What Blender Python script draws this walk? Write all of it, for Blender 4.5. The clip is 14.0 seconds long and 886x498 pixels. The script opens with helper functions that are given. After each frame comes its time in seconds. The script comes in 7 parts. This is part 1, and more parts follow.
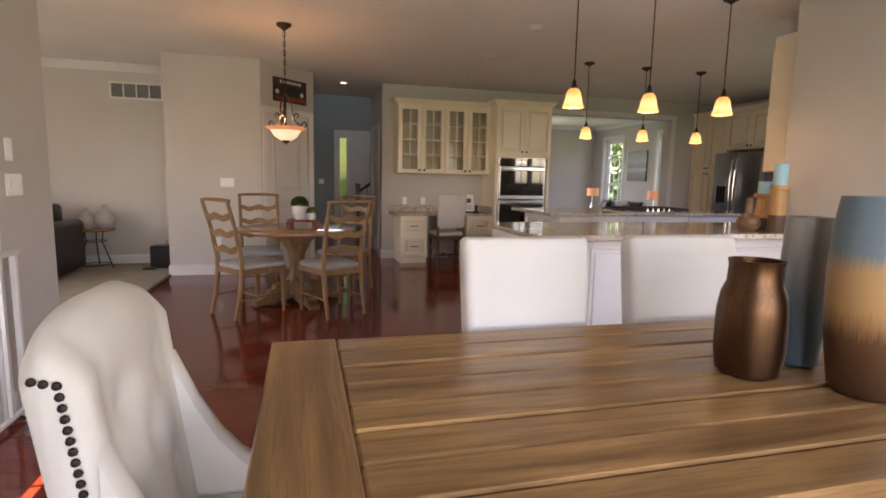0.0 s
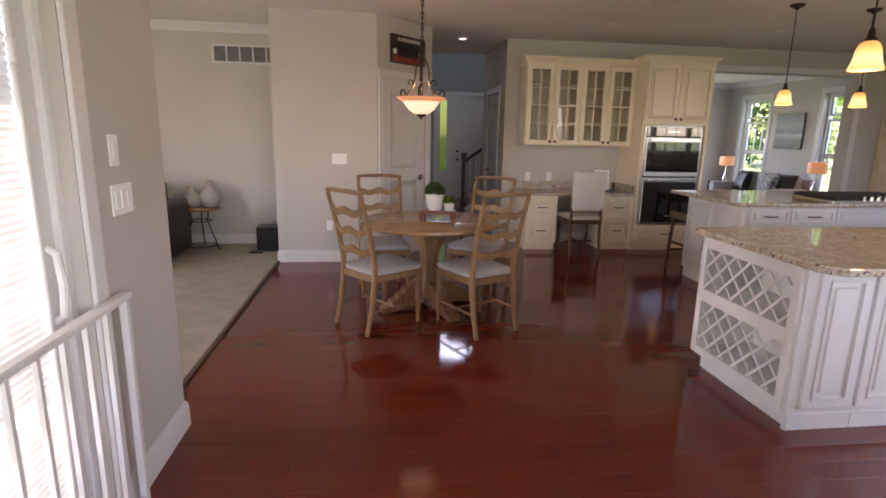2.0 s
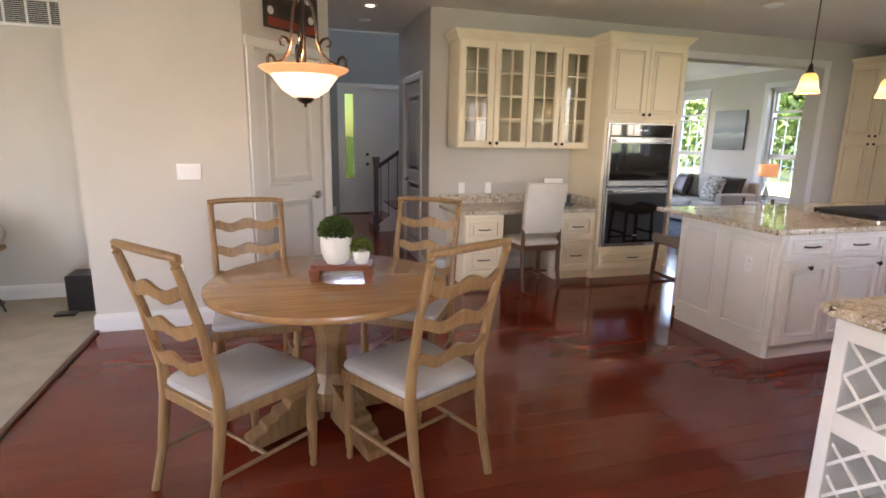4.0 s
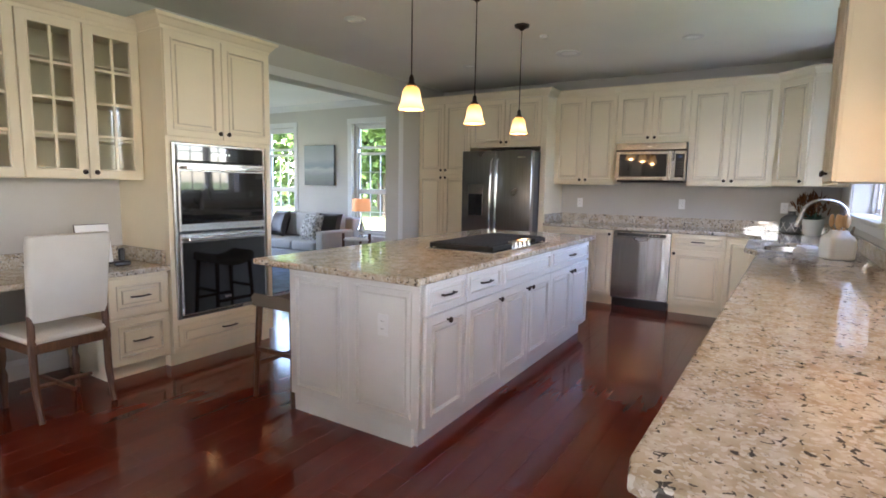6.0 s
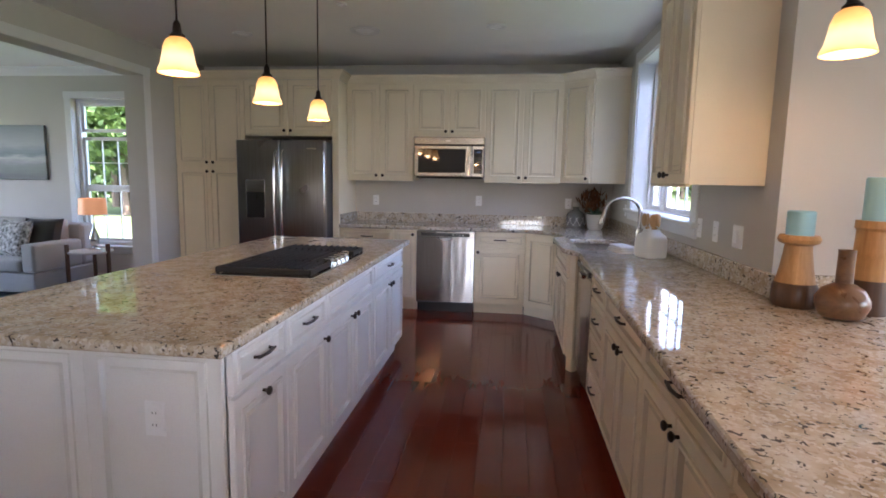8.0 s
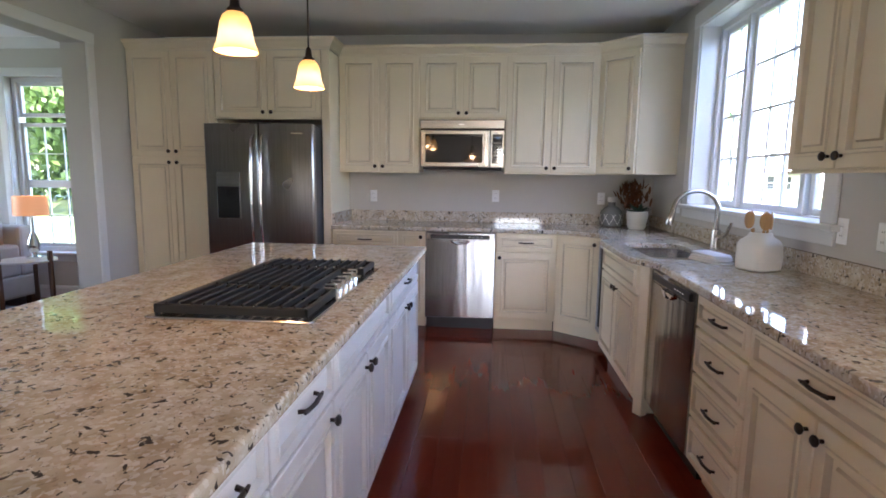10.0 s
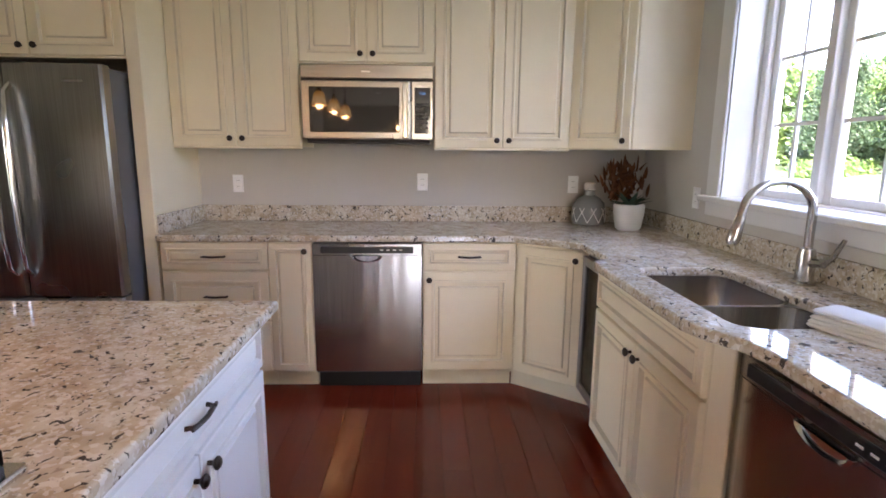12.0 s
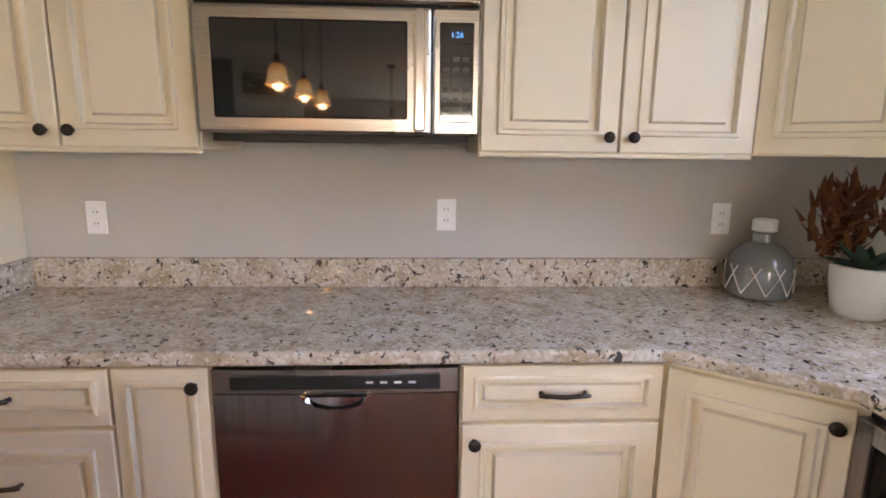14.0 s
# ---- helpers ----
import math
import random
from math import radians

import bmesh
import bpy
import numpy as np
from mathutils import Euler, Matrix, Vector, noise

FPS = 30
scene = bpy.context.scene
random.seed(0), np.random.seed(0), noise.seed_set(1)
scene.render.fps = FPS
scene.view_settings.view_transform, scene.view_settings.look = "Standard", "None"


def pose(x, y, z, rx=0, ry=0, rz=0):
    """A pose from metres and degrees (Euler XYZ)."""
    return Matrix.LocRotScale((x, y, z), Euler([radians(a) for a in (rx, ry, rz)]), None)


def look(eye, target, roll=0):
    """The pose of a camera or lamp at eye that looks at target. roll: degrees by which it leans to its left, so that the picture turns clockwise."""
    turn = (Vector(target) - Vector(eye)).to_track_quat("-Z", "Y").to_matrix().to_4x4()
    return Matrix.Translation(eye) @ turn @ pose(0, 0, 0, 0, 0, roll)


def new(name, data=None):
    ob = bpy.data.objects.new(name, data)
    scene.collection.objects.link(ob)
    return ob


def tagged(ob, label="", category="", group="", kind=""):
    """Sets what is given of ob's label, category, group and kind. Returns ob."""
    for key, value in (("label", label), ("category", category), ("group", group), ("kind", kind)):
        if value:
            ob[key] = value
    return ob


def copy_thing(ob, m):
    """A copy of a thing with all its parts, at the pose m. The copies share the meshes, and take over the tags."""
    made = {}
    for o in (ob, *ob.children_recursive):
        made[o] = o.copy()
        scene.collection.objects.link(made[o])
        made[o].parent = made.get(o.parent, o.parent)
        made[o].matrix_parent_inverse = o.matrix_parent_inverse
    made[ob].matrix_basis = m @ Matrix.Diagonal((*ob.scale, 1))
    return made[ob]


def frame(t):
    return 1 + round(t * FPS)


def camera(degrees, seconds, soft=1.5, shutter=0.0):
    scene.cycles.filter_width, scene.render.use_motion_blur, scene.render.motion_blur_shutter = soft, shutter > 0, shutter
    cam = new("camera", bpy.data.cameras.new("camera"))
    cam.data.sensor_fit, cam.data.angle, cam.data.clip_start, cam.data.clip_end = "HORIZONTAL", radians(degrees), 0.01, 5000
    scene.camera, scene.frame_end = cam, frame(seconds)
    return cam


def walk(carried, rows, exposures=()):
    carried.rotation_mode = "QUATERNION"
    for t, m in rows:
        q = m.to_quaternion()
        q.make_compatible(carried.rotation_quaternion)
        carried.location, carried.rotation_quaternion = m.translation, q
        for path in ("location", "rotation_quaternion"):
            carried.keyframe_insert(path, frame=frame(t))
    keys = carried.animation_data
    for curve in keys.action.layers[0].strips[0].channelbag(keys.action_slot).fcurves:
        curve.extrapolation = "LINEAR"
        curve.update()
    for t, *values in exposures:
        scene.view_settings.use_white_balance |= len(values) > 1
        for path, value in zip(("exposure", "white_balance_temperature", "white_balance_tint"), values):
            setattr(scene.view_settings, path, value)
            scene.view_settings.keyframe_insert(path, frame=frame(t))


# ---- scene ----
cam = camera(79.8, 14.0, soft=1.7)
PATH = [
    (0, (-0.09, -0.452, 1.266), (0.416, 1.465, 1.004), 1.2),
    (0.5, (-0.291, -0.313, 1.323), (0.023, 1.625, 0.939), 1.2),
    (1, (-0.395, -0.055, 1.327), (-0.158, 1.891, 0.931), 1.2),
    (1.5, (-0.47, 0.289, 1.403), (-0.238, 2.233, 0.998), 1.1),
    (2, (-0.591, 0.683, 1.45), (-0.35, 2.623, 1.028), 1.2),
    (2.2, (-0.62, 0.84, 1.435), (-0.366, 2.779, 1.014), 1.4),
    (4.3, (-0.251, 2.7, 1.445), (0.447, 4.531, 1.044), 1.1),
    (4.5, (-0.169, 2.833, 1.437), (0.64, 4.625, 1.073), 1.1),
    (5, (0.065, 3.127, 1.407), (1.192, 4.758, 1.144), 1.1),
    (5.5, (0.321, 3.379, 1.369), (1.74, 4.768, 1.134), 1.0),
    (6, (0.592, 3.616, 1.346), (2.279, 4.663, 1.107), 1.0),
    (6.5, (0.792, 3.817, 1.349), (2.611, 4.615, 1.112), 1.0),
    (7, (0.926, 3.966, 1.381), (2.836, 4.506, 1.138), 1.0),
    (7.5, (1.052, 4.054, 1.392), (3.011, 4.372, 1.146), 1.0),
    (8, (1.22, 4.191, 1.388), (3.189, 4.43, 1.135), 1.1),
    (8.2, (1.317, 4.264, 1.381), (3.287, 4.497, 1.127), 1.2),
    (10.3, (2.321, 4.583, 1.348), (4.295, 4.742, 1.068), 0.8),
    (10.5, (2.48, 4.577, 1.343), (4.454, 4.721, 1.055), 0.9),
    (11, (2.9, 4.533, 1.314), (4.875, 4.588, 1.005), 1.2),
    (11.5, (3.366, 4.517, 1.394), (5.334, 4.503, 1.036), 0.6),
    (12, (3.799, 4.513, 1.377), (5.766, 4.445, 1.014), 0.5),
    (12.5, (4.233, 4.456, 1.329), (6.203, 4.359, 0.985), 0.3),
    (13, (4.659, 4.477, 1.365), (6.626, 4.368, 1.006), 0.4),
    (13.5, (5.079, 4.521, 1.387), (7.042, 4.402, 1.005), 0.6),
    (14, (5.468, 4.641, 1.401), (7.434, 4.536, 1.033), 0.7),
]
walk(cam, [(t, look(eye, target, roll)) for t, eye, target, roll in PATH], [(0, 3.95, 7750, 32), (0.5, 3.86, 7150, 32), (2, 4.10, 7250, 31), (4.5, 4.88, 7000, 25), (6, 4.80, 6400, 22), (8, 4.42, 6250, 26), (10.5, 4.75, 6100, 24), (12, 4.90, 6900, 27), (13, 5.02, 7250, 28), (14, 5.14, 7100, 28)])

# ---- world, sun and large lights ----
world = bpy.data.worlds.new("world")
world.use_nodes = True
scene.world = world
wn = world.node_tree
sky = wn.nodes.new("ShaderNodeTexSky")
sky.sky_type, sky.sun_disc = "NISHITA", False
sky.sun_elevation, sky.sun_rotation = radians(51), radians(267)
wn.links.new(sky.outputs[0], wn.nodes["Background"].inputs[0])
wn.nodes["Background"].inputs[1].default_value = 0.13
sun = new("sun", bpy.data.lights.new("sun", "SUN"))
sun.data.energy, sun.data.angle, sun.data.color = 2.4, radians(0.5), (1, 0.95, 0.86)
sun.matrix_world = look((-6, -0.3, 7.5), (0, 0, 0))


def window_light(name, eye, target, w, h, power, color=(0.86, 0.93, 1.0)):
    """The sky's light that comes in at a window's opening."""
    ob = new(name, bpy.data.lights.new(name, "AREA"))
    ob.data.shape, ob.data.size, ob.data.size_y = "RECTANGLE", w, h
    ob.data.energy, ob.data.color = power, color
    ob.matrix_world = look(eye, target)
    return ob


window_light("skylight_south", (1.0, -2.32, 1.4), (1.0, 0, 1.25), 3.4, 1.65, 1.84, (0.98, 0.98, 0.96))
window_light("skylight_dining", (3.70, 1.5, 1.475), (2.0, 1.5, 1.3), 1.0, 1.35, 0.92, (0.9, 0.95, 1.0))
window_light("skylight_family", (-6.08, 3.62, 1.45), (-3, 3.75, 1.3), 1.5, 1.6, 1.30, (0.97, 0.98, 1.0))
window_light("skylight_foyer", (1.125, 12.63, 4.1), (1.125, 10, 3.6), 1.1, 1.6, 2.01, (0.88, 0.94, 1.0))
window_light("skylight_living", (4.7, 12.36, 1.45), (4.7, 9, 1.2), 2.6, 1.6, 0.75, (0.90, 0.96, 1.0))


def lamp_light(x, y, z, power, color=(1.0, 0.60, 0.27)):
    ob = new("lamp_light", bpy.data.lights.new("lamp_light", "POINT"))
    ob.data.energy, ob.data.color, ob.data.shadow_soft_size = power, color, 0.03
    ob.location = (x, y, z)


for x, y, z in ((3.261, 5.515, 1.80), (4.06, 5.52, 1.80), (4.862, 5.525, 1.80), (1.856, 3.22, 1.815), (2.49, 3.21, 1.815), (3.11, 3.14, 1.815)):
    lamp_light(x, y, z, 0.138)
lamp_light(-0.27, 5.02, 1.80, 0.52)
lamp_light(6.86, 9.0, 1.02, 0.20)
lamp_light(6.86, 11.42, 1.02, 0.20)

# ---- materials ----


def nodes_of(name):
    m = bpy.data.materials.new(name)
    m.use_nodes = True
    nt = m.node_tree
    return m, nt, nt.nodes["Principled BSDF"]


def add(nt, kind, **values):
    n = nt.nodes.new(kind)
    for k, v in values.items():
        n.inputs[k.replace("_", " ")].default_value = v
    return n


def ramp(nt, source, stops):
    r = nt.nodes.new("ShaderNodeValToRGB")
    while len(r.color_ramp.elements) < len(stops):
        r.color_ramp.elements.new(0.5)
    for e, (p, c) in zip(r.color_ramp.elements, stops):
        e.position, e.color = p, (*c, 1) if len(c) == 3 else c
    nt.links.new(source, r.inputs[0])
    return r.outputs[0]


def mixed(nt, a, b, fac, how="MIX"):
    m = nt.nodes.new("ShaderNodeMix")
    m.data_type, m.blend_type = "RGBA", how
    for sock, v in ((0, fac), (6, a), (7, b)):
        if hasattr(v, "is_output"):
            nt.links.new(v, m.inputs[sock])
        elif sock == 0:
            m.inputs[0].default_value = v
        else:
            m.inputs[sock].default_value = (*v, 1)
    return m.outputs[2]


def texture(nt, kind, scale, stretch=(1, 1, 1), **values):
    c = nt.nodes.new("ShaderNodeTexCoord")
    mp = nt.nodes.new("ShaderNodeMapping")
    mp.inputs["Scale"].default_value = stretch
    nt.links.new(c.outputs["Object"], mp.inputs[0])
    t = nt.nodes.new(kind)
    t.inputs["Scale"].default_value = scale
    for k, v in values.items():
        t.inputs[k].default_value = v
    nt.links.new(mp.outputs[0], t.inputs[0])
    return t


def bumped(nt, p, height, strength, distance=0.002):
    b = nt.nodes.new("ShaderNodeBump")
    b.inputs["Strength"].default_value, b.inputs["Distance"].default_value = strength, distance
    nt.links.new(height, b.inputs["Height"])
    nt.links.new(b.outputs[0], p.inputs["Normal"])


def paint(name, color, rough=0.5, vary=0.06, grain=180, bump=0.08, metal=0.0, big=1.3, coat=0.0):
    """A painted, woven or plain surface with faint blotches and fine grain."""
    m, nt, p = nodes_of(name)
    n1 = texture(nt, "ShaderNodeTexNoise", big, Detail=4.0)
    n2 = texture(nt, "ShaderNodeTexNoise", grain, Detail=3.0)
    dark = tuple(c * (1 - 2 * vary) for c in color)
    lite = tuple(min(1, c * (1 + vary)) for c in color)
    c1 = ramp(nt, n1.outputs[0], ((0.3, dark), (0.7, lite)))
    c2 = mixed(nt, c1, tuple(c * 0.9 for c in color), ramp(nt, n2.outputs[0], ((0.5, (0, 0, 0)), (0.8, (0.5, 0.5, 0.5)))))
    nt.links.new(c2, p.inputs["Base Color"])
    p.inputs["Metallic"].default_value = metal
    r = nt.nodes.new("ShaderNodeMapRange")
    r.inputs["To Min"].default_value, r.inputs["To Max"].default_value = rough * 0.85, min(1, rough * 1.15)
    nt.links.new(n1.outputs[0], r.inputs[0])
    nt.links.new(r.outputs[0], p.inputs["Roughness"])
    p.inputs["Coat Weight"].default_value = coat
    bumped(nt, p, n2.outputs[0], bump)
    return m


def timber(name, light, dark, rough=0.4, axis=0, scale=6.0, knots=True, coat=0.0, per=None):
    """Wood with the grain along one local axis; per: 'object' or 'island' gives each board a tone of its own."""
    m, nt, p = nodes_of(name)
    s = [9.0, 9.0, 9.0]
    s[axis] = 0.7
    n1 = texture(nt, "ShaderNodeTexNoise", scale, tuple(s), Detail=6.0, Distortion=0.6)
    n2 = texture(nt, "ShaderNodeTexNoise", scale * 6, tuple(s), Detail=3.0)
    n3 = texture(nt, "ShaderNodeTexNoise", 2.2, Detail=2.0)
    c = ramp(nt, n1.outputs[0], ((0.25, dark), (0.5, tuple((a + b) / 2 for a, b in zip(light, dark))), (0.75, light)))
    c = mixed(nt, c, dark, ramp(nt, n2.outputs[0], ((0.5, (0, 0, 0)), (0.75, (0.55, 0.55, 0.55)))))
    c = mixed(nt, c, tuple(x * 0.75 for x in dark), ramp(nt, n3.outputs[0], ((0.45, (0, 0, 0)), (0.8, (0.5, 0.5, 0.5)))))
    if per:
        g = nt.nodes.new("ShaderNodeObjectInfo" if per == "object" else "ShaderNodeNewGeometry")
        tone = ramp(nt, g.outputs["Random" if per == "object" else "Random Per Island"], ((0, (0.92, 0.91, 0.91)), (1, (1.06, 1.06, 1.05))))
        c = mixed(nt, c, tone, 1.0, "MULTIPLY")
        for n in (n1, n2, n3):
            sh = nt.nodes.new("ShaderNodeVectorMath")
            sh.operation = "MULTIPLY_ADD"
            sh.inputs[1].default_value = (1, 1, 1)
            old = n.inputs[0].links[0].from_socket
            k = nt.nodes.new("ShaderNodeVectorMath")
            k.operation = "SCALE"
            k.inputs[0].default_value = (37.0, 53.0, 19.0)
            nt.links.new(g.outputs["Random" if per == "object" else "Random Per Island"], k.inputs["Scale"])
            nt.links.new(old, sh.inputs[0])
            nt.links.new(k.outputs[0], sh.inputs[2])
            nt.links.new(sh.outputs[0], n.inputs[0])
    nt.links.new(c, p.inputs["Base Color"])
    r = nt.nodes.new("ShaderNodeMapRange")
    r.inputs["To Min"].default_value, r.inputs["To Max"].default_value = rough * (0.8 if rough > 0.25 else 0.95), min(1, rough * (1.3 if rough > 0.25 else 1.08))
    nt.links.new(n1.outputs[0], r.inputs[0])
    nt.links.new(r.outputs[0], p.inputs["Roughness"])
    p.inputs["Coat Weight"].default_value, p.inputs["Coat Roughness"].default_value = coat, 0.12
    bumped(nt, p, n2.outputs[0], 0.12 if rough > 0.25 else 0.008)
    return m


def granite_stone(name):
    """Polished speckled granite: cream ground, tan clouds, brown, grey and near-black flecks."""
    m, nt, p = nodes_of(name)
    n1 = texture(nt, "ShaderNodeTexNoise", 14, Detail=5.0)
    n2 = texture(nt, "ShaderNodeTexNoise", 50, Detail=4.0, Distortion=1.0)
    n3 = texture(nt, "ShaderNodeTexNoise", 48, Detail=3.0, Distortion=0.9)
    v = texture(nt, "ShaderNodeTexVoronoi", 105)
    c = ramp(nt, n1.outputs[0], ((0.32, (0.42, 0.335, 0.235)), (0.5, (0.54, 0.46, 0.355)), (0.68, (0.64, 0.59, 0.505))))
    c = mixed(nt, c, (0.78, 0.76, 0.73), ramp(nt, v.outputs["Color"], ((0.55, (0, 0, 0)), (0.8, (0.6, 0.6, 0.6)))))
    c = mixed(nt, c, (0.24, 0.17, 0.12), ramp(nt, n2.outputs[0], ((0.60, (0, 0, 0)), (0.66, (0.5, 0.5, 0.5)))))
    c = mixed(nt, c, (0.05, 0.045, 0.045), ramp(nt, n3.outputs[0], ((0.612, (0, 0, 0)), (0.635, (0.95, 0.95, 0.95)))))
    nt.links.new(c, p.inputs["Base Color"])
    p.inputs["Roughness"].default_value = 0.045
    bumped(nt, p, n2.outputs[0], 0.004)
    return m


def brushed(name, color=(0.40, 0.385, 0.365), rough=0.27, axis=0, wave=0.02):
    """Brushed metal with fine streaks along one axis."""
    m, nt, p = nodes_of(name)
    s = [60.0, 60.0, 60.0]
    s[axis] = 0.6
    n1 = texture(nt, "ShaderNodeTexNoise", 5, tuple(s), Detail=3.0)
    n2 = texture(nt, "ShaderNodeTexNoise", 2.5, Detail=2.0)
    nt.links.new(ramp(nt, n1.outputs[0], ((0.3, tuple(c * 0.82 for c in color)), (0.7, tuple(min(1, c * 1.15) for c in color)))), p.inputs["Base Color"])
    p.inputs["Metallic"].default_value = 1.0
    r = nt.nodes.new("ShaderNodeMapRange")
    r.inputs["To Min"].default_value, r.inputs["To Max"].default_value = rough * 0.93, rough * 1.07
    nt.links.new(n2.outputs[0], r.inputs[0])
    nt.links.new(r.outputs[0], p.inputs["Roughness"])
    s3 = [7.0, 7.0, 7.0]
    s3[axis] = 0.5
    n3 = texture(nt, "ShaderNodeTexNoise", 1.6, tuple(s3), Detail=1.0)
    bumped(nt, p, n3.outputs[0], wave, 0.05)
    return m


def pane_glass(name, tint=(1, 1, 1), gloss=0.03):
    m, nt, p = nodes_of(name)
    out = nt.nodes["Material Output"]
    tr = nt.nodes.new("ShaderNodeBsdfTransparent")
    tr.inputs[0].default_value = (*tint, 1)
    gl = nt.nodes.new("ShaderNodeBsdfGlossy")
    gl.inputs["Roughness"].default_value = gloss
    lw = nt.nodes.new("ShaderNodeLayerWeight")
    lw.inputs[0].default_value = 0.5
    pw = nt.nodes.new("ShaderNodeMath")
    pw.operation = "POWER"
    pw.inputs[1].default_value = 4.0
    nt.links.new(lw.outputs["Facing"], pw.inputs[0])
    fr = nt.nodes.new("ShaderNodeMapRange")
    fr.inputs["To Min"].default_value, fr.inputs["To Max"].default_value = 0.03, 0.5
    nt.links.new(pw.outputs[0], fr.inputs[0])
    mx = nt.nodes.new("ShaderNodeMixShader")
    nt.links.new(fr.outputs[0], mx.inputs[0])
    nt.links.new(tr.outputs[0], mx.inputs[1])
    nt.links.new(gl.outputs[0], mx.inputs[2])
    nt.links.new(mx.outputs[0], out.inputs[0])
    return m


def glow(name, color, strength, base=(0.8, 0.7, 0.5)):
    m, nt, p = nodes_of(name)
    n = texture(nt, "ShaderNodeTexNoise", 18, Detail=3.0)
    nt.links.new(ramp(nt, n.outputs[0], ((0.3, tuple(c * 0.8 for c in color)), (0.7, color))), p.inputs["Emission Color"])
    p.inputs["Emission Strength"].default_value = strength
    p.inputs["Base Color"].default_value = (*base, 1)
    p.inputs["Roughness"].default_value = 0.4
    return m


M_WALL = paint("wall_paint", (0.585, 0.56, 0.52), 0.85, 0.03, 260, 0.05)
M_WALL_BLUE = paint("foyer_paint", (0.31, 0.345, 0.355), 0.85, 0.03, 260, 0.05)
M_CEIL = paint("ceiling_paint", (0.86, 0.845, 0.81), 0.9, 0.02, 220, 0.05)
M_TRIM = paint("trim_paint", (0.76, 0.76, 0.75), 0.4, 0.02, 200, 0.03)
M_CREAM = paint("cabinet_paint", (0.855, 0.76, 0.575), 0.38, 0.03, 160, 0.04, big=2.0)
M_GLAZE = paint("cabinet_glaze", (0.72, 0.635, 0.49), 0.5, 0.08, 120, 0.05)
M_ISLAND = paint("island_paint", (0.85, 0.845, 0.83), 0.38, 0.03, 160, 0.04, big=2.0)
# groove shade painted into the white fronts, which have no glaze
M_ISLAND_SHADE = paint("island_groove_shade", (0.78, 0.77, 0.745), 0.5, 0.06, 120, 0.05)
M_DOOR = paint("door_paint", (0.72, 0.72, 0.70), 0.42, 0.02, 200, 0.03)
M_BRONZE = paint("dark_bronze", (0.045, 0.034, 0.028), 0.38, 0.2, 90, 0.1, metal=0.7)
M_IRON = paint("black_iron", (0.018, 0.018, 0.018), 0.55, 0.2, 140, 0.2)
# black plastic deepened to paint in the shade of the dispenser niche
M_RECESSBLACK = paint("recess_shade_black", (0.006, 0.006, 0.007), 0.85, 0.15, 200, 0.05)
M_BLACK = paint("black_plastic", (0.015, 0.015, 0.017), 0.35, 0.15, 200, 0.05)
M_GLOSSBLACK = paint("black_glass", (0.008, 0.008, 0.009), 0.05, 0.05, 50, 0.0, coat=1.0)
M_STEEL = brushed("stainless_steel")
M_STEEL_V = brushed("stainless_steel_upright", (0.48, 0.455, 0.43), 0.20, 2, 0.08)
M_DARKSTEEL = brushed("black_stainless", (0.34, 0.325, 0.31), 0.28, 2)
M_CHROME = brushed("polished_metal", (0.75, 0.75, 0.74), 0.12, 2)
M_FRIDGESIDE = paint("fridge_side", (0.10, 0.105, 0.12), 0.4, 0.05, 220, 0.1)
M_GRANITE = granite_stone("granite")
M_GLASS = pane_glass("pane_glass")
M_SIDEGLASS = pane_glass("textured_green_glass", (0.20, 0.23, 0.14), 0.2)
M_CABGLASS = pane_glass("cabinet_glass", (0.93, 0.94, 0.93))
M_SMOKED = pane_glass("smoked_glass", (0.32, 0.32, 0.33))
M_OAK = timber("oak", (0.34, 0.20, 0.078), (0.18, 0.098, 0.045), 0.40, 2, 5)
M_OAKTOP = timber("oak_top", (0.44, 0.245, 0.10), (0.27, 0.13, 0.05), 0.24, 0, 4, coat=0.4)
M_RUSTIC = timber("rustic_plank", (0.52, 0.30, 0.125), (0.13, 0.06, 0.023), 0.30, 0, 2.6, per="object")
M_WALNUT = timber("walnut", (0.16, 0.075, 0.035), (0.07, 0.03, 0.015), 0.4, 2, 6)
M_REDWOOD = timber("red_stained_wood", (0.25, 0.075, 0.03), (0.12, 0.03, 0.015), 0.4, 0, 6)
M_PLANK = timber("cherry_plank", (0.185, 0.0245, 0.0098), (0.15, 0.019, 0.0078), 0.11, 0, 2.4, coat=0.0, per="object")
M_PLANK_FAR = timber("cherry_plank_far", (0.185, 0.0245, 0.0098), (0.15, 0.019, 0.0078), 0.11, 0, 2.4, coat=0.0, per="island")
M_SUBFLOOR = paint("floor_joint", (0.02, 0.006, 0.004), 0.6, 0.1)
M_CARPET = paint("carpet_pile", (0.42, 0.38, 0.31), 0.95, 0.08, 320, 0.9, big=5)
M_LINEN = paint("linen", (0.66, 0.63, 0.57), 0.9, 0.04, 420, 0.4, big=4)
M_WHITECLOTH = paint("white_cover", (0.74, 0.725, 0.70), 0.85, 0.03, 380, 0.3, big=3)
M_GREYSEAT = paint("grey_seat_cloth", (0.40, 0.39, 0.385), 0.9, 0.05, 420, 0.4, big=5)
M_SOFA = paint("sofa_cloth", (0.47, 0.45, 0.42), 0.92, 0.05, 380, 0.4, big=4)
M_LEATHER = paint("dark_leather", (0.03, 0.025, 0.024), 0.45, 0.15, 120, 0.3)
M_PLASTIC = paint("white_plastic", (0.92, 0.925, 0.93), 0.35, 0.01, 100, 0.02)
M_CERAMIC = paint("white_ceramic", (0.72, 0.71, 0.68), 0.3, 0.05, 60, 0.06)
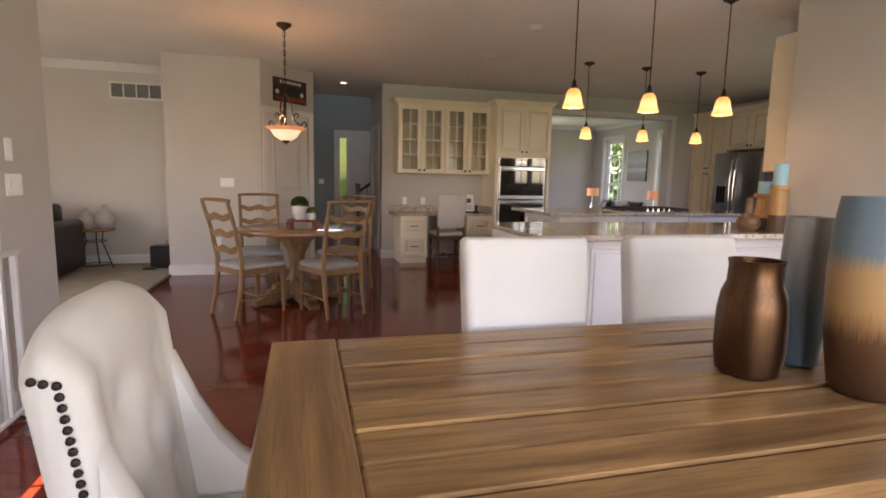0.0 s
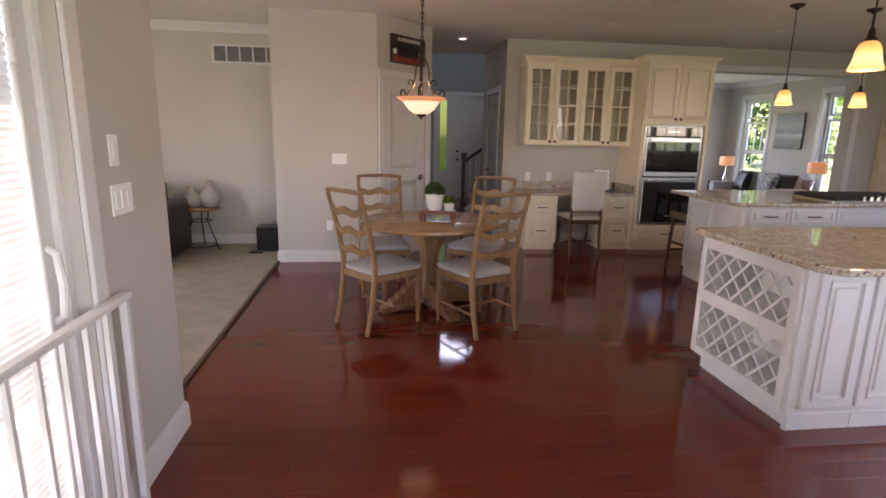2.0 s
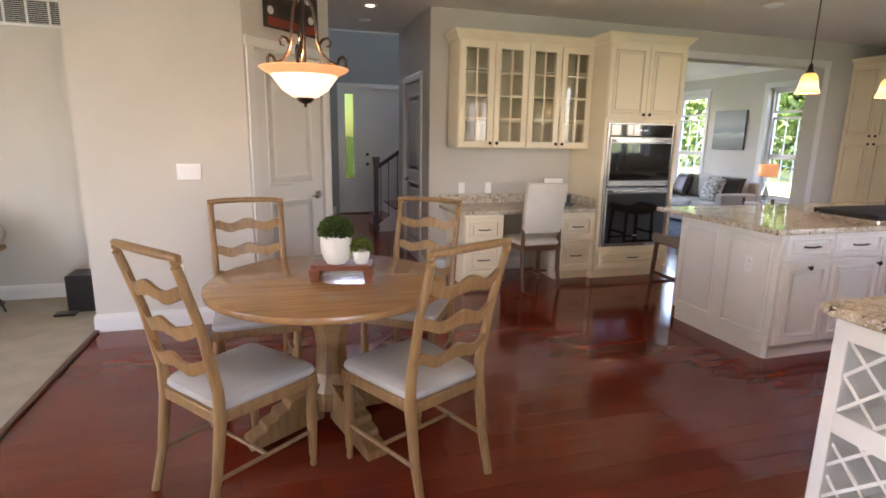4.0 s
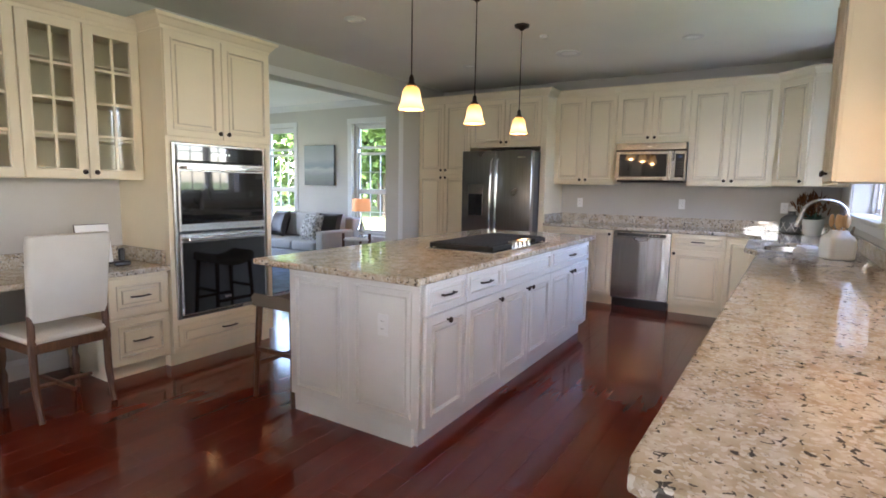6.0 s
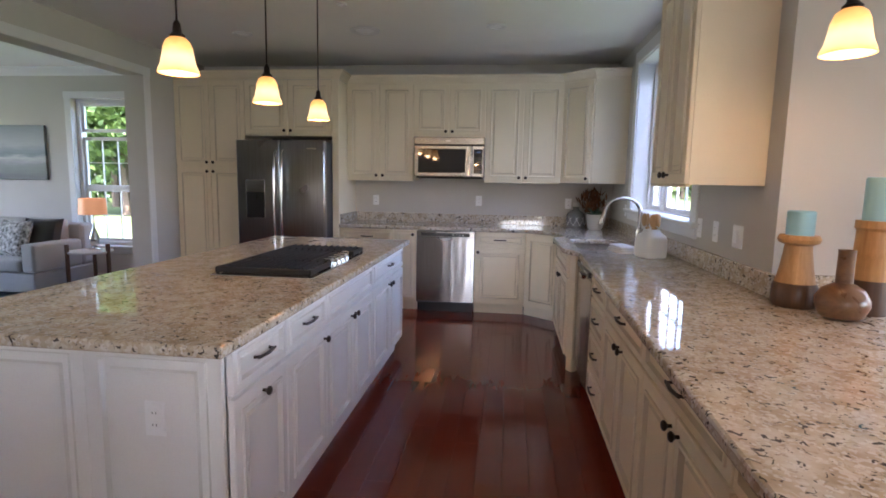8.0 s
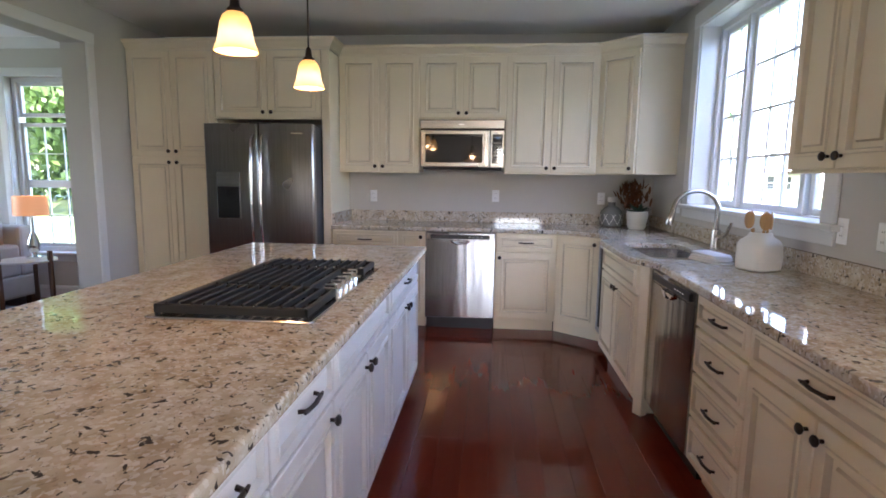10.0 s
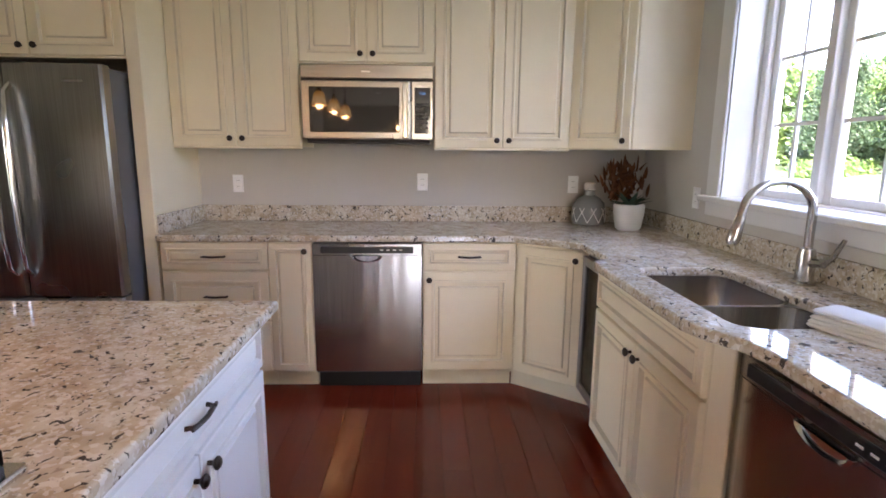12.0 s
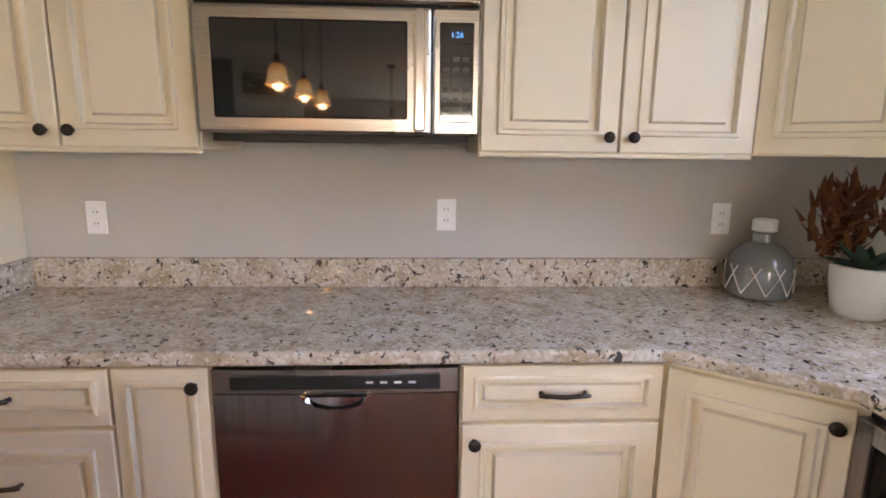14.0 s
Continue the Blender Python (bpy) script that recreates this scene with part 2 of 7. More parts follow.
M_STUCCO = paint("textured_ceramic", (0.52, 0.50, 0.46), 0.7, 0.25, 22, 0.8)


def lit_shade(name, strength):
    """Amber glass lit from within: whitest beside the bulb, deep amber at the shoulder and the rim."""
    m, nt, p = nodes_of(name)
    c = nt.nodes.new("ShaderNodeTexCoord")
    sep = nt.nodes.new("ShaderNodeSeparateXYZ")
    nt.links.new(c.outputs["Object"], sep.inputs[0])
    n = texture(nt, "ShaderNodeTexNoise", 22, Detail=3.0)
    k = nt.nodes.new("ShaderNodeMath")
    k.operation = "MULTIPLY_ADD"
    k.inputs[1].default_value = 0.03
    nt.links.new(n.outputs[0], k.inputs[0])
    nt.links.new(sep.outputs[2], k.inputs[2])
    mr = nt.nodes.new("ShaderNodeMapRange")
    mr.inputs["From Max"].default_value = 0.16
    nt.links.new(k.outputs[0], mr.inputs[0])
    glass = ramp(nt, mr.outputs[0], ((0.06, (0.70, 0.33, 0.08)), (0.2, (1.0, 0.60, 0.24)), (0.45, (1.0, 0.70, 0.34)), (0.72, (0.85, 0.42, 0.11)), (1.0, (0.45, 0.17, 0.03))))
    nt.links.new(glass, p.inputs["Emission Color"])
    p.inputs["Emission Strength"].default_value = strength
    p.inputs["Base Color"].default_value = (0.62, 0.38, 0.16, 1)
    p.inputs["Roughness"].default_value = 0.35
    return m


M_SHADE = lit_shade("amber_shade", 0.09)
M_BULB = glow("lit_bulb", (1.0, 0.80, 0.48), 0.35)
M_BOWL = glow("alabaster_bowl", (1.0, 0.42, 0.17), 0.032, (0.7, 0.36, 0.19))
M_BOWLWHITE = glow("lit_alabaster", (1.0, 0.74, 0.50), 0.062, (0.8, 0.65, 0.5))
M_LAMPSHADE = glow("lamp_shade", (1.0, 0.45, 0.20), 0.025, (0.75, 0.42, 0.24))
M_LED = glow("blue_digits", (0.1, 0.45, 1.0), 0.05, (0.02, 0.02, 0.03))
M_SPOT = glow("lit_downlight", (1.0, 0.85, 0.65), 0.5)

# ---- helpers of this scene ----


def finish(bm, name, material, smooth=False):
    bmesh.ops.recalc_face_normals(bm, faces=bm.faces)
    me = bpy.data.meshes.new(name)
    bm.to_mesh(me)
    bm.free()
    for mt in material if isinstance(material, (list, tuple)) else (material,):
        me.materials.append(mt)
    if smooth:
        me.shade_smooth()
        me.set_sharp_from_angle(angle=radians(smooth if smooth > 1 else 38))
    return me


def part(name, bm, material, parent=None, label="", smooth=False, at=None):
    """Links a bmesh as one mesh object under a thing or a part."""
    ob = new(name, finish(bm, name, material, smooth))
    if at is not None:
        ob.matrix_basis = at
    if parent is not None:
        ob.parent = parent
    if label:
        tagged(ob, label)
    return ob


def thing(name, m, label, category, group="", kind=""):
    ob = new(name)
    ob.empty_display_size = 0.1
    ob.matrix_basis = m
    return tagged(ob, label, category, group, kind)


def solid(name, bm, material, label, category, m=None, group="", kind="", smooth=False):
    ob = part(name, bm, material, None, "", smooth, m)
    return tagged(ob, label, category, group, kind)


def boxes(*spans, bevel=0.0, seg=1, bm=None):
    """Boxes from (x0, x1, y0, y1, z0, z1), bevelled on all edges."""
    bm = bm or bmesh.new()
    for x0, x1, y0, y1, z0, z1 in spans:
        r = bmesh.ops.create_cube(bm, size=1, matrix=Matrix.Translation(((x0 + x1) / 2, (y0 + y1) / 2, (z0 + z1) / 2)) @ Matrix.Diagonal((x1 - x0, y1 - y0, z1 - z0, 1)))
        if bevel:
            es = list({e for v in r["verts"] for e in v.link_edges})
            bmesh.ops.bevel(bm, geom=es, offset=bevel, segments=seg, affect="EDGES", profile=0.5)
    return bm


def lathe(profile, steps=24, bm=None, m=None, wobble=0.0):
    """A turned shape from (radius, height) pairs, about z."""
    bm = bm or bmesh.new()
    m = m or Matrix.Identity(4)
    rings = []
    for r, z in profile:
        rings.append([bm.verts.new(m @ Vector((r * (1 + wobble * math.sin(3 * a)) * math.cos(a), r * math.sin(a), z))) for a in (2 * math.pi * i / steps for i in range(steps))])
    for a, b in zip(rings, rings[1:]):
        for i in range(steps):
            bm.faces.new((a[i], a[(i + 1) % steps], b[(i + 1) % steps], b[i]))
    for ring in (rings[0], rings[-1]):
        bm.faces.new(ring)
    return bm


def tube(points, radius, steps=8, bm=None, closed=False):
    """A round bar along points; radius may be a list."""
    bm = bm or bmesh.new()
    pts = [Vector(p) for p in points]
    n = len(pts)
    rad = radius if isinstance(radius, (list, tuple)) else [radius] * n
    rings = []
    up = Vector((0.013, 0.021, 1)).normalized()
    for i, p in enumerate(pts):
        d = (pts[min(i + 1, n - 1)] - pts[max(i - 1, 0)]).normalized()
        if abs(d.dot(up)) > 0.97:
            up = Vector((1, 0.02, 0.03)).normalized()
        a = d.cross(up).normalized()
        b = a.cross(d).normalized()
        up = b
        rings.append([bm.verts.new(p + (a * math.cos(q) + b * math.sin(q)) * rad[i]) for q in (2 * math.pi * k / steps for k in range(steps))])
    for s, e in zip(rings, rings[1:]):
        for k in range(steps):
            bm.faces.new((s[k], s[(k + 1) % steps], e[(k + 1) % steps], e[k]))
    bm.faces.new(rings[0])
    bm.faces.new(rings[-1])
    return bm


def slab(outline, z0, z1, bm=None, bevel=0.0, seg=2):
    """A flat piece with an outline in x and y."""
    bm = bm or bmesh.new()
    lo = [bm.verts.new((x, y, z0)) for x, y in outline]
    hi = [bm.verts.new((x, y, z1)) for x, y in outline]
    n = len(lo)
    bm.faces.new(lo[::-1])
    top = bm.faces.new(hi)
    for i in range(n):
        bm.faces.new((lo[i], lo[(i + 1) % n], hi[(i + 1) % n], hi[i]))
    if bevel:
        bmesh.ops.recalc_face_normals(bm, faces=bm.faces)
        es = [e for e in bm.edges if abs(e.verts[0].co.z - e.verts[1].co.z) < 1e-6]
        bmesh.ops.bevel(bm, geom=es, offset=bevel, segments=seg, affect="EDGES", profile=0.5)
    return bm


def extruded(outline, depth, bm=None, m=None):
    """An outline in x and z, pushed along y by depth."""
    bm = bm or bmesh.new()
    m = m or Matrix.Identity(4)
    a = [bm.verts.new(m @ Vector((x, 0, z))) for x, z in outline]
    b = [bm.verts.new(m @ Vector((x, depth, z))) for x, z in outline]
    n = len(a)
    bm.faces.new(a)
    bm.faces.new(b[::-1])
    for i in range(n):
        bm.faces.new((a[i], b[i], b[(i + 1) % n], a[(i + 1) % n]))
    return bm


def sweep(profile, path, bm=None):
    """A moulding: profile (out, up) along a path of (x, y) points at z = 0, mitred; out is to the right of the way."""
    bm = bm or bmesh.new()
    pts = [Vector((*p, 0)) for p in path]
    rings = []
    for i, p in enumerate(pts):
        d0 = (p - pts[i - 1]).normalized() if i else None
        d1 = (pts[i + 1] - p).normalized() if i + 1 < len(pts) else None
        a, b = d0 or d1, d1 or d0
        na, nb = Vector((a.y, -a.x, 0)), Vector((b.y, -b.x, 0))
        n = (na + nb) / (1 + na.dot(nb))
        rings.append([bm.verts.new(p + n * o + Vector((0, 0, u))) for o, u in profile])
    k = len(profile)
    for s, e in zip(rings, rings[1:]):
        for i in range(k):
            bm.faces.new((s[i], s[(i + 1) % k], e[(i + 1) % k], e[i]))
    bm.faces.new(rings[0])
    bm.faces.new(rings[-1])
    return bm


def circle(r, n=40, cx=0.0, cy=0.0):
    return [(cx + r * math.cos(2 * math.pi * i / n), cy + r * math.sin(2 * math.pi * i / n)) for i in range(n)]


def lofted(rings, bm=None, cap=True):
    bm = bm or bmesh.new()
    vs = [[bm.verts.new(p) for p in ring] for ring in rings]
    for a, b in zip(vs, vs[1:]):
        n = len(a)
        for i in range(n):
            bm.faces.new((a[i], a[(i + 1) % n], b[(i + 1) % n], b[i]))
    if cap:
        bm.faces.new(vs[0])
        bm.faces.new(vs[-1])
    return bm

# ---- large structure ----
CEIL = 2.69


def wall(name, *spans, material=None, label="greige painted plaster wall"):
    return solid(name, boxes(*spans), material or M_WALL, label, "wall", kind="structure")


def wall_with_hole(name, axis, at0, at1, a0, a1, z1, holes, material=None, label="greige painted plaster wall"):
    """A wall along x ('x') or y ('y') between at0 and at1 across, with openings (from, to, bottom, top) in order."""
    spans, pos = [], a0
    for h0, h1, b, t in holes:
        spans += [(pos, h0, 0, z1), (h0, h1, t, z1)] + ([(h0, h1, 0, b)] if b > 0 else [])
        pos = h1
    spans.append((pos, a1, 0, z1))
    spans = [s for s in spans if s[1] - s[0] > 1e-4]
    if axis == "x":
        return wall(name, *[(s[0], s[1], at0, at1, s[2], s[3]) for s in spans], material=material, label=label)
    return wall(name, *[(at0, at1, s[0], s[1], s[2], s[3]) for s in spans], material=material, label=label)


# dining side
wall_with_hole("wall_west", "y", -1.71, -1.55, -2.3, 3.22, CEIL, [(0.15, 2.515, 0.0, 2.08)])
wall_with_hole("wall_south", "x", -2.46, -2.3, -1.71, 3.82, CEIL, [(-0.75, 2.75, 0.55, 2.25)])
wall_with_hole("wall_dining_east", "y", 3.66, 3.82, -2.3, 2.88, CEIL, [(0.95, 2.05, 0.75, 2.2)])
wall_with_hole("wall_kitchen_south", "x", 2.88, 3.04, 3.66, 7.51, CEIL, [(4.72, 6.40, 1.13, 2.49)])
wall_with_hole("wall_east", "y", 7.35, 7.51, 3.04, 12.3, CEIL, [(8.82, 9.62, 0.5, 2.32), (10.98, 11.78, 0.5, 2.32)])
wall_with_hole("wall_north", "x", 7.84, 8.05, 1.09, 7.35, CEIL, [(3.68, 6.25, 0.0, 2.38)])
wall("wall_switch", (-1.71, -0.6, 6.71, 6.87, 0, CEIL))
D45 = pose(-0.60, 6.71, 0, 0, 0, 45)
bm = boxes((0.0, 0.09, 0, 0.14, 0, CEIL), (0.83, 0.93, 0, 0.14, 0, CEIL), (0.09, 0.83, 0, 0.14, 2.06, CEIL))
solid("wall_pantry", bm, M_WALL, "angled greige painted wall round the pantry door", "wall", D45, kind="structure")
wall("wall_pantry_back", (-0.62, 0.06, 7.9, 8.0, 0, CEIL))
wall("wall_hall_west", (-0.10, 0.058, 7.372, 12.5, 0, 5.4), material=M_WALL_BLUE, label="blue-grey painted hall wall")
wall_with_hole("wall_hall_east", "y", 1.09, 1.24, 8.05, 9.35, CEIL, [(8.22, 8.98, 0.0, 2.05)])
wall_with_hole("wall_foyer_north", "x", 12.5, 12.66, -0.10, 4.2, 3.0, [(0.62, 2.0, 0.0, 2.36)], material=M_WALL_BLUE, label="blue-grey painted foyer wall")
wall("wall_foyer_top", (-0.10, 0.5, 12.5, 12.66, 3.0, 5.4), (1.75, 4.2, 12.5, 12.66, 3.0, 5.4), (0.5, 1.75, 12.5, 12.66, 3.0, 3.24), (0.5, 1.75, 12.5, 12.66, 4.99, 5.4), material=M_WALL_BLUE, label="blue-grey painted foyer wall")
wall("wall_foyer_east", (4.2, 4.3, 9.35, 12.66, 0, 5.4), material=M_WALL_BLUE, label="blue-grey painted foyer wall")
wall("wall_foyer_upper", (-0.1, 4.3, 9.35, 9.45, CEIL + 0.15, 5.4), material=M_WALL_BLUE, label="blue-grey painted foyer wall")
wall_with_hole("wall_living_north", "x", 12.3, 12.45, 2.2, 7.51, CEIL, [(3.4, 6.0, 0.6, 2.3)], label="grey-green painted living room wall")
wall("wall_living_west", (2.05, 2.2, 8.05, 12.45, 0, CEIL), label="grey-green painted living room wall")
wall("wall_family_north", (-6.2, -1.71, 7.70, 7.85, 0, CEIL))
wall_with_hole("wall_family_west", "y", -6.2, -6.05, 2.4, 7.70, CEIL, [(2.85, 4.4, 0.6, 2.3)])
wall("wall_family_south", (-6.05, -1.71, 2.4, 2.55, 0, CEIL))
wall("wall_switch_side", (-1.71, -1.60, 6.87, 7.70, 0, CEIL))

solid("ceiling", boxes((-1.71, 3.82, -2.46, 2.88, CEIL, CEIL + 0.15), (-6.2, -1.71, 2.4, 9.35, CEIL, CEIL + 0.15), (-1.71, 7.51, 2.88, 9.35, CEIL, CEIL + 0.15)), M_CEIL, "flat warm white painted ceiling", "ceiling", kind="structure")
solid("ceiling_living", boxes((2.05, 7.51, 9.35, 12.45, CEIL, CEIL + 0.15)), M_CEIL, "flat warm white painted ceiling", "ceiling", kind="structure")
solid("ceiling_foyer", boxes((-0.1, 4.3, 9.35, 12.66, 5.4, 5.5)), M_CEIL, "high white painted foyer ceiling", "ceiling", kind="structure")
floor = solid("floor", boxes((-1.71, 3.82, -2.46, 2.88, -0.12, -0.008), (-1.71, 7.51, 2.88, 12.66, -0.12, -0.008)), M_SUBFLOOR, "dark cherry hardwood plank floor with a glossy finish", "floor", kind="structure")
solid("carpet_floor", boxes((-6.2, -1.712, 2.4, 7.85, -0.12, 0.012)), M_CARPET, "beige cut-pile carpet of the family room", "floor", kind="structure")
solid("threshold_strip", boxes((-1.735, -1.70, 3.22, 6.71, 0, 0.02), bevel=0.006), M_WALNUT, "dark wood strip between carpet and planks", "trim", kind="structure")

# baseboards and crown
BASE = [(0, 0), (0.016, 0), (0.016, 0.10), (0.010, 0.125), (0.004, 0.135), (0, 0.135)]
CROWN = [(0, 0), (0.012, 0), (0.02, 0.02), (0.06, 0.065), (0.085, 0.08), (0.09, 0.095), (0, 0.095)]


def baseboard(path, name="baseboard"):
    return solid(name, sweep(BASE, path), M_TRIM, "white painted baseboard", "baseboard", kind="structure")


baseboard([(-1.55, 2.60), (-1.55, 3.22), (-1.71, 3.22), (-1.71, 2.55)])
baseboard([(-1.60, 7.70), (-1.71, 7.70), (-1.71, 6.71), (-0.60, 6.71), (-0.565, 6.745)])
baseboard([(0.03, 7.34), (0.058, 7.372), (0.058, 12.5), (0.55, 12.5)])
baseboard([(1.09, 8.14), (1.09, 7.84), (1.29, 7.84)])
baseboard([(1.68, 7.84), (2.30, 7.84)])
baseboard([(6.35, 7.84), (6.73, 7.84)])
baseboard([(-6.05, 2.55), (-6.05, 7.70), (-1.71, 7.70)])
baseboard([(2.2, 12.3), (7.35, 12.3), (7.35, 8.05)])
baseboard([(3.66, 2.84), (3.66, -2.3), (-1.55, -2.3), (-1.55, 0.06)])


def crown(path, top=CEIL):
    ob = solid("crown_moulding", sweep(CROWN, path), M_TRIM, "white painted crown moulding", "trim", pose(0, 0, top - 0.096), kind="structure")
    return ob


crown([(-6.05, 7.70), (-1.71, 7.70)])
crown([(2.2, 12.3), (7.35, 12.3), (7.35, 8.05), (2.2, 8.05)])


def casing(name, m, w, h, width=0.085, sill=False, legs=0.0):
    """White trim round an opening of w by h; local x along the wall, -y out of the wall."""
    t = thing(name, m, "white painted trim round the opening", "trim", kind="structure")
    for x0, x1, z0, z1, n in ((-width, 0, legs, h, "jamb_trim"), (w, w + width, legs, h, "jamb_trim"), (-width - 0.01, w + width + 0.01, h, h + width, "head_trim")):
        part(n, boxes((x0, x1, -0.018, 0, z0, z1), bevel=0.005), M_TRIM, t)
    if sill:
        part("window_sill", boxes((-width - 0.03, w + width + 0.03, -0.05, 0.0, legs - 0.03, legs), bevel=0.006), M_TRIM, t)
        part("apron", boxes((-width, w + width, -0.016, 0, legs - 0.10, legs - 0.03), bevel=0.004), M_TRIM, t)
    return t


casing("door_trim", pose(3.68, 7.84, 0), 2.57, 2.38)
casing("door_trim", D45 @ pose(0.09, 0, 0), 0.74, 2.06, 0.075)
casing("door_trim", pose(1.09, 8.98, 0, 0, 0, -90), 0.76, 2.05, 0.075)


def panel_rings(w, h, prof):
    """Rings of a panelled front, from (inset, y) pairs, on the rectangle 0..w, 0..h, facing -y."""
    return [[(i, y, i), (w - i, y, i), (w - i, y, h - i), (i, y, h - i)] for i, y in prof]


def two_panel_door(w, h, knob_x, m, label, lever=M_BRONZE):
    """An interior door with a tall and a short panel, facing -y."""
    d = thing("door", m, label, "door")
    bm = boxes((0, w, 0, 0.035, 0.01, h), bevel=0.002)
    for z0, z1 in ((0.2, 0.92), (1.04, h - 0.13)):
        for y, s in ((0, -1),):
            x0, x1 = 0.11, w - 0.11
            lofted([[(x0 + i, yy, z0 + i), (x1 - i, yy, z0 + i), (x1 - i, yy, z1 - i), (x0 + i, yy, z1 - i)] for i, yy in ((0, 0.0), (0.006, -0.007), (0.02, -0.007), (0.03, 0.001), (0.06, 0.001), (0.085, -0.005))], bm)
    part("door_leaf", bm, M_DOOR, d)
    h1 = boxes((-0.033, 0.033, -0.012, 0, -0.033, 0.033), bevel=0.006)
    tube([(0, 0, 0), (0, -0.045, 0), (0.02 * knob_x[1], -0.055, 0), (0.06 * knob_x[1], -0.055, 0.006), (0.115 * knob_x[1], -0.05, -0.004)], [0.011, 0.011, 0.011, 0.009, 0.007], 8, h1)
    part("door_handle", h1, lever, d, "", True, pose(knob_x[0], 0, 0.93))
    for z in (0.25, h / 2, h - 0.22):
        hx = 0.0 if knob_x[0] > w / 2 else w
        part("hinge", boxes((hx - 0.008, hx + 0.008, -0.008, 0.002, z - 0.045, z + 0.045), bevel=0.002), M_BRONZE, d)
    return d


two_panel_door(0.73, 2.05, (0.66, -1), D45 @ pose(0.095, 0.02, 0), "white two-panel pantry door with a nickel lever, closed", M_STEEL)
two_panel_door(0.75, 2.04, (0.07, 1), pose(1.11, 8.975, 0, 0, 0, -90), "white two-panel closet door with a nickel lever, closed", M_STEEL)

# front door and sidelight
fd = thing("front_door", pose(0.62, 12.5, 0), "white front door with a patterned glass sidelight", "door")
part("door_frame", boxes((0, 0.06, -0.02, 0.1, 0, 2.36), (0.36, 0.46, -0.02, 0.1, 0, 2.3), (0.06, 1.38, -0.02, 0.1, 2.28, 2.36), (0.06, 0.36, 0.0, 0.1, 0, 0.66), (0.06, 0.13, 0.0, 0.1, 0.66, 2.28), (0.29, 0.36, 0.0, 0.1, 0.66, 2.28), (0.13, 0.29, 0, 0.1, 2.18, 2.28)), M_DOOR, fd)
part("door_leaf", boxes((0.46, 1.38, 0.02, 0.06, 0.02, 2.28), bevel=0.003), M_DOOR, fd)
for z in (0.92, 1.10):
    part("door_handle", lathe([(0.012, 0), (0.012, 0.02), (0.03, 0.03), (0.03, 0.05), (0.01, 0.06)], 12), M_BRONZE, fd, "", True, pose(0.53, 0.02, z, 90))
g = part("sidelight_glass", boxes((0.13, 0.29, 0.04, 0.05, 0.66, 2.18)), M_SIDEGLASS, fd, "pale green textured glass")
g.visible_shadow = False
part("threshold", boxes((0.0, 1.38, -0.06, 0.1, 0, 0.02), bevel=0.004), M_WALNUT, fd)


def window_unit(name, m, w, h, label, panes, frame_mat=None, depth=0.1, bar=0.008):
    """A window of w by h at local z 0; panes: list of (x0, x1, z0, z1, columns, rows) sashes."""
    fm = frame_mat or M_TRIM
    t = thing(name, m, label, "window", kind="structure")
    f = 0.045
    part("window_frame", boxes((0, f, 0, depth, 0, h), (w - f, w, 0, depth, 0, h), (f, w - f, 0, depth, 0, f), (f, w - f, 0, depth, h - f, h), bevel=0.004), fm, t)
    for x0, x1, z0, z1, nc, nr in panes:
        s = 0.04
        sash = part("sash", boxes((x0, x0 + s, 0.03, 0.07, z0, z1), (x1 - s, x1, 0.03, 0.07, z0, z1), (x0 + s, x1 - s, 0.03, 0.07, z0, z0 + s), (x0 + s, x1 - s, 0.03, 0.07, z1 - s, z1), bevel=0.004), fm, t)
        for i in range(1, nc):
            x = x0 + s + (x1 - x0 - 2 * s) * i / nc
            part("muntin", boxes((x - bar, x + bar, 0.042, 0.058, z0 + s, z1 - s)), fm, sash)
        for i in range(1, nr):
            z = z0 + s + (z1 - z0 - 2 * s) * i / nr
            part("muntin", boxes((x0 + s, x1 - s, 0.043, 0.057, z - bar, z + bar)), fm, sash)
        p = part("pane", boxes((x0 + s, x1 - s, 0.048, 0.052, z0 + s, z1 - s)), M_GLASS, sash)
        p.visible_shadow = False
    return t


# sink window: two narrow side sashes and a wide middle one
window_unit("window_1", pose(6.40, 2.905, 1.13, 0, 0, 180), 1.68, 1.36, "white kitchen window with grilles above the sink", [(0.04, 0.42, 0.04, 1.32, 2, 4), (0.47, 1.21, 0.04, 1.32, 3, 4), (1.26, 1.64, 0.04, 1.32, 2, 4)], depth=0.075)
wt = casing("window_trim", pose(6.40, 3.04, 0, 0, 0, 180), 1.68, 2.49, 0.11, True, 1.165)
part("mullion", boxes((0.42, 0.47, 0.135, 0.21, 1.175, 2.445), (1.21, 1.26, 0.135, 0.21, 1.175, 2.445), bevel=0.004), M_TRIM, wt)
part("jamb_liner", boxes((0, 0.006, 0, 0.135, 1.165, 2.49), (1.674, 1.68, 0, 0.135, 1.165, 2.49), (0.006, 1.674, 0, 0.135, 2.484, 2.49)), M_TRIM, wt)
part("stool", boxes((0.0, 1.68, 0.0, 0.135, 1.131, 1.165)), M_TRIM, wt)
for i, y0 in enumerate((8.82, 10.98)):
    window_unit("window_%d" % (i + 2), pose(7.42, y0 + 0.8, 0.5, 0, 0, -90), 0.80, 1.82, "tall white double-hung living room window with a transom", [(0.04, 0.76, 0.04, 0.72, 3, 2), (0.04, 0.76, 0.72, 1.36, 3, 2), (0.04, 0.76, 1.42, 1.78, 1, 1)], bar=0.005)
    casing("window_trim", pose(7.35, y0 + 0.8, 0, 0, 0, -90), 0.80, 2.32, 0.085, True, 0.5)
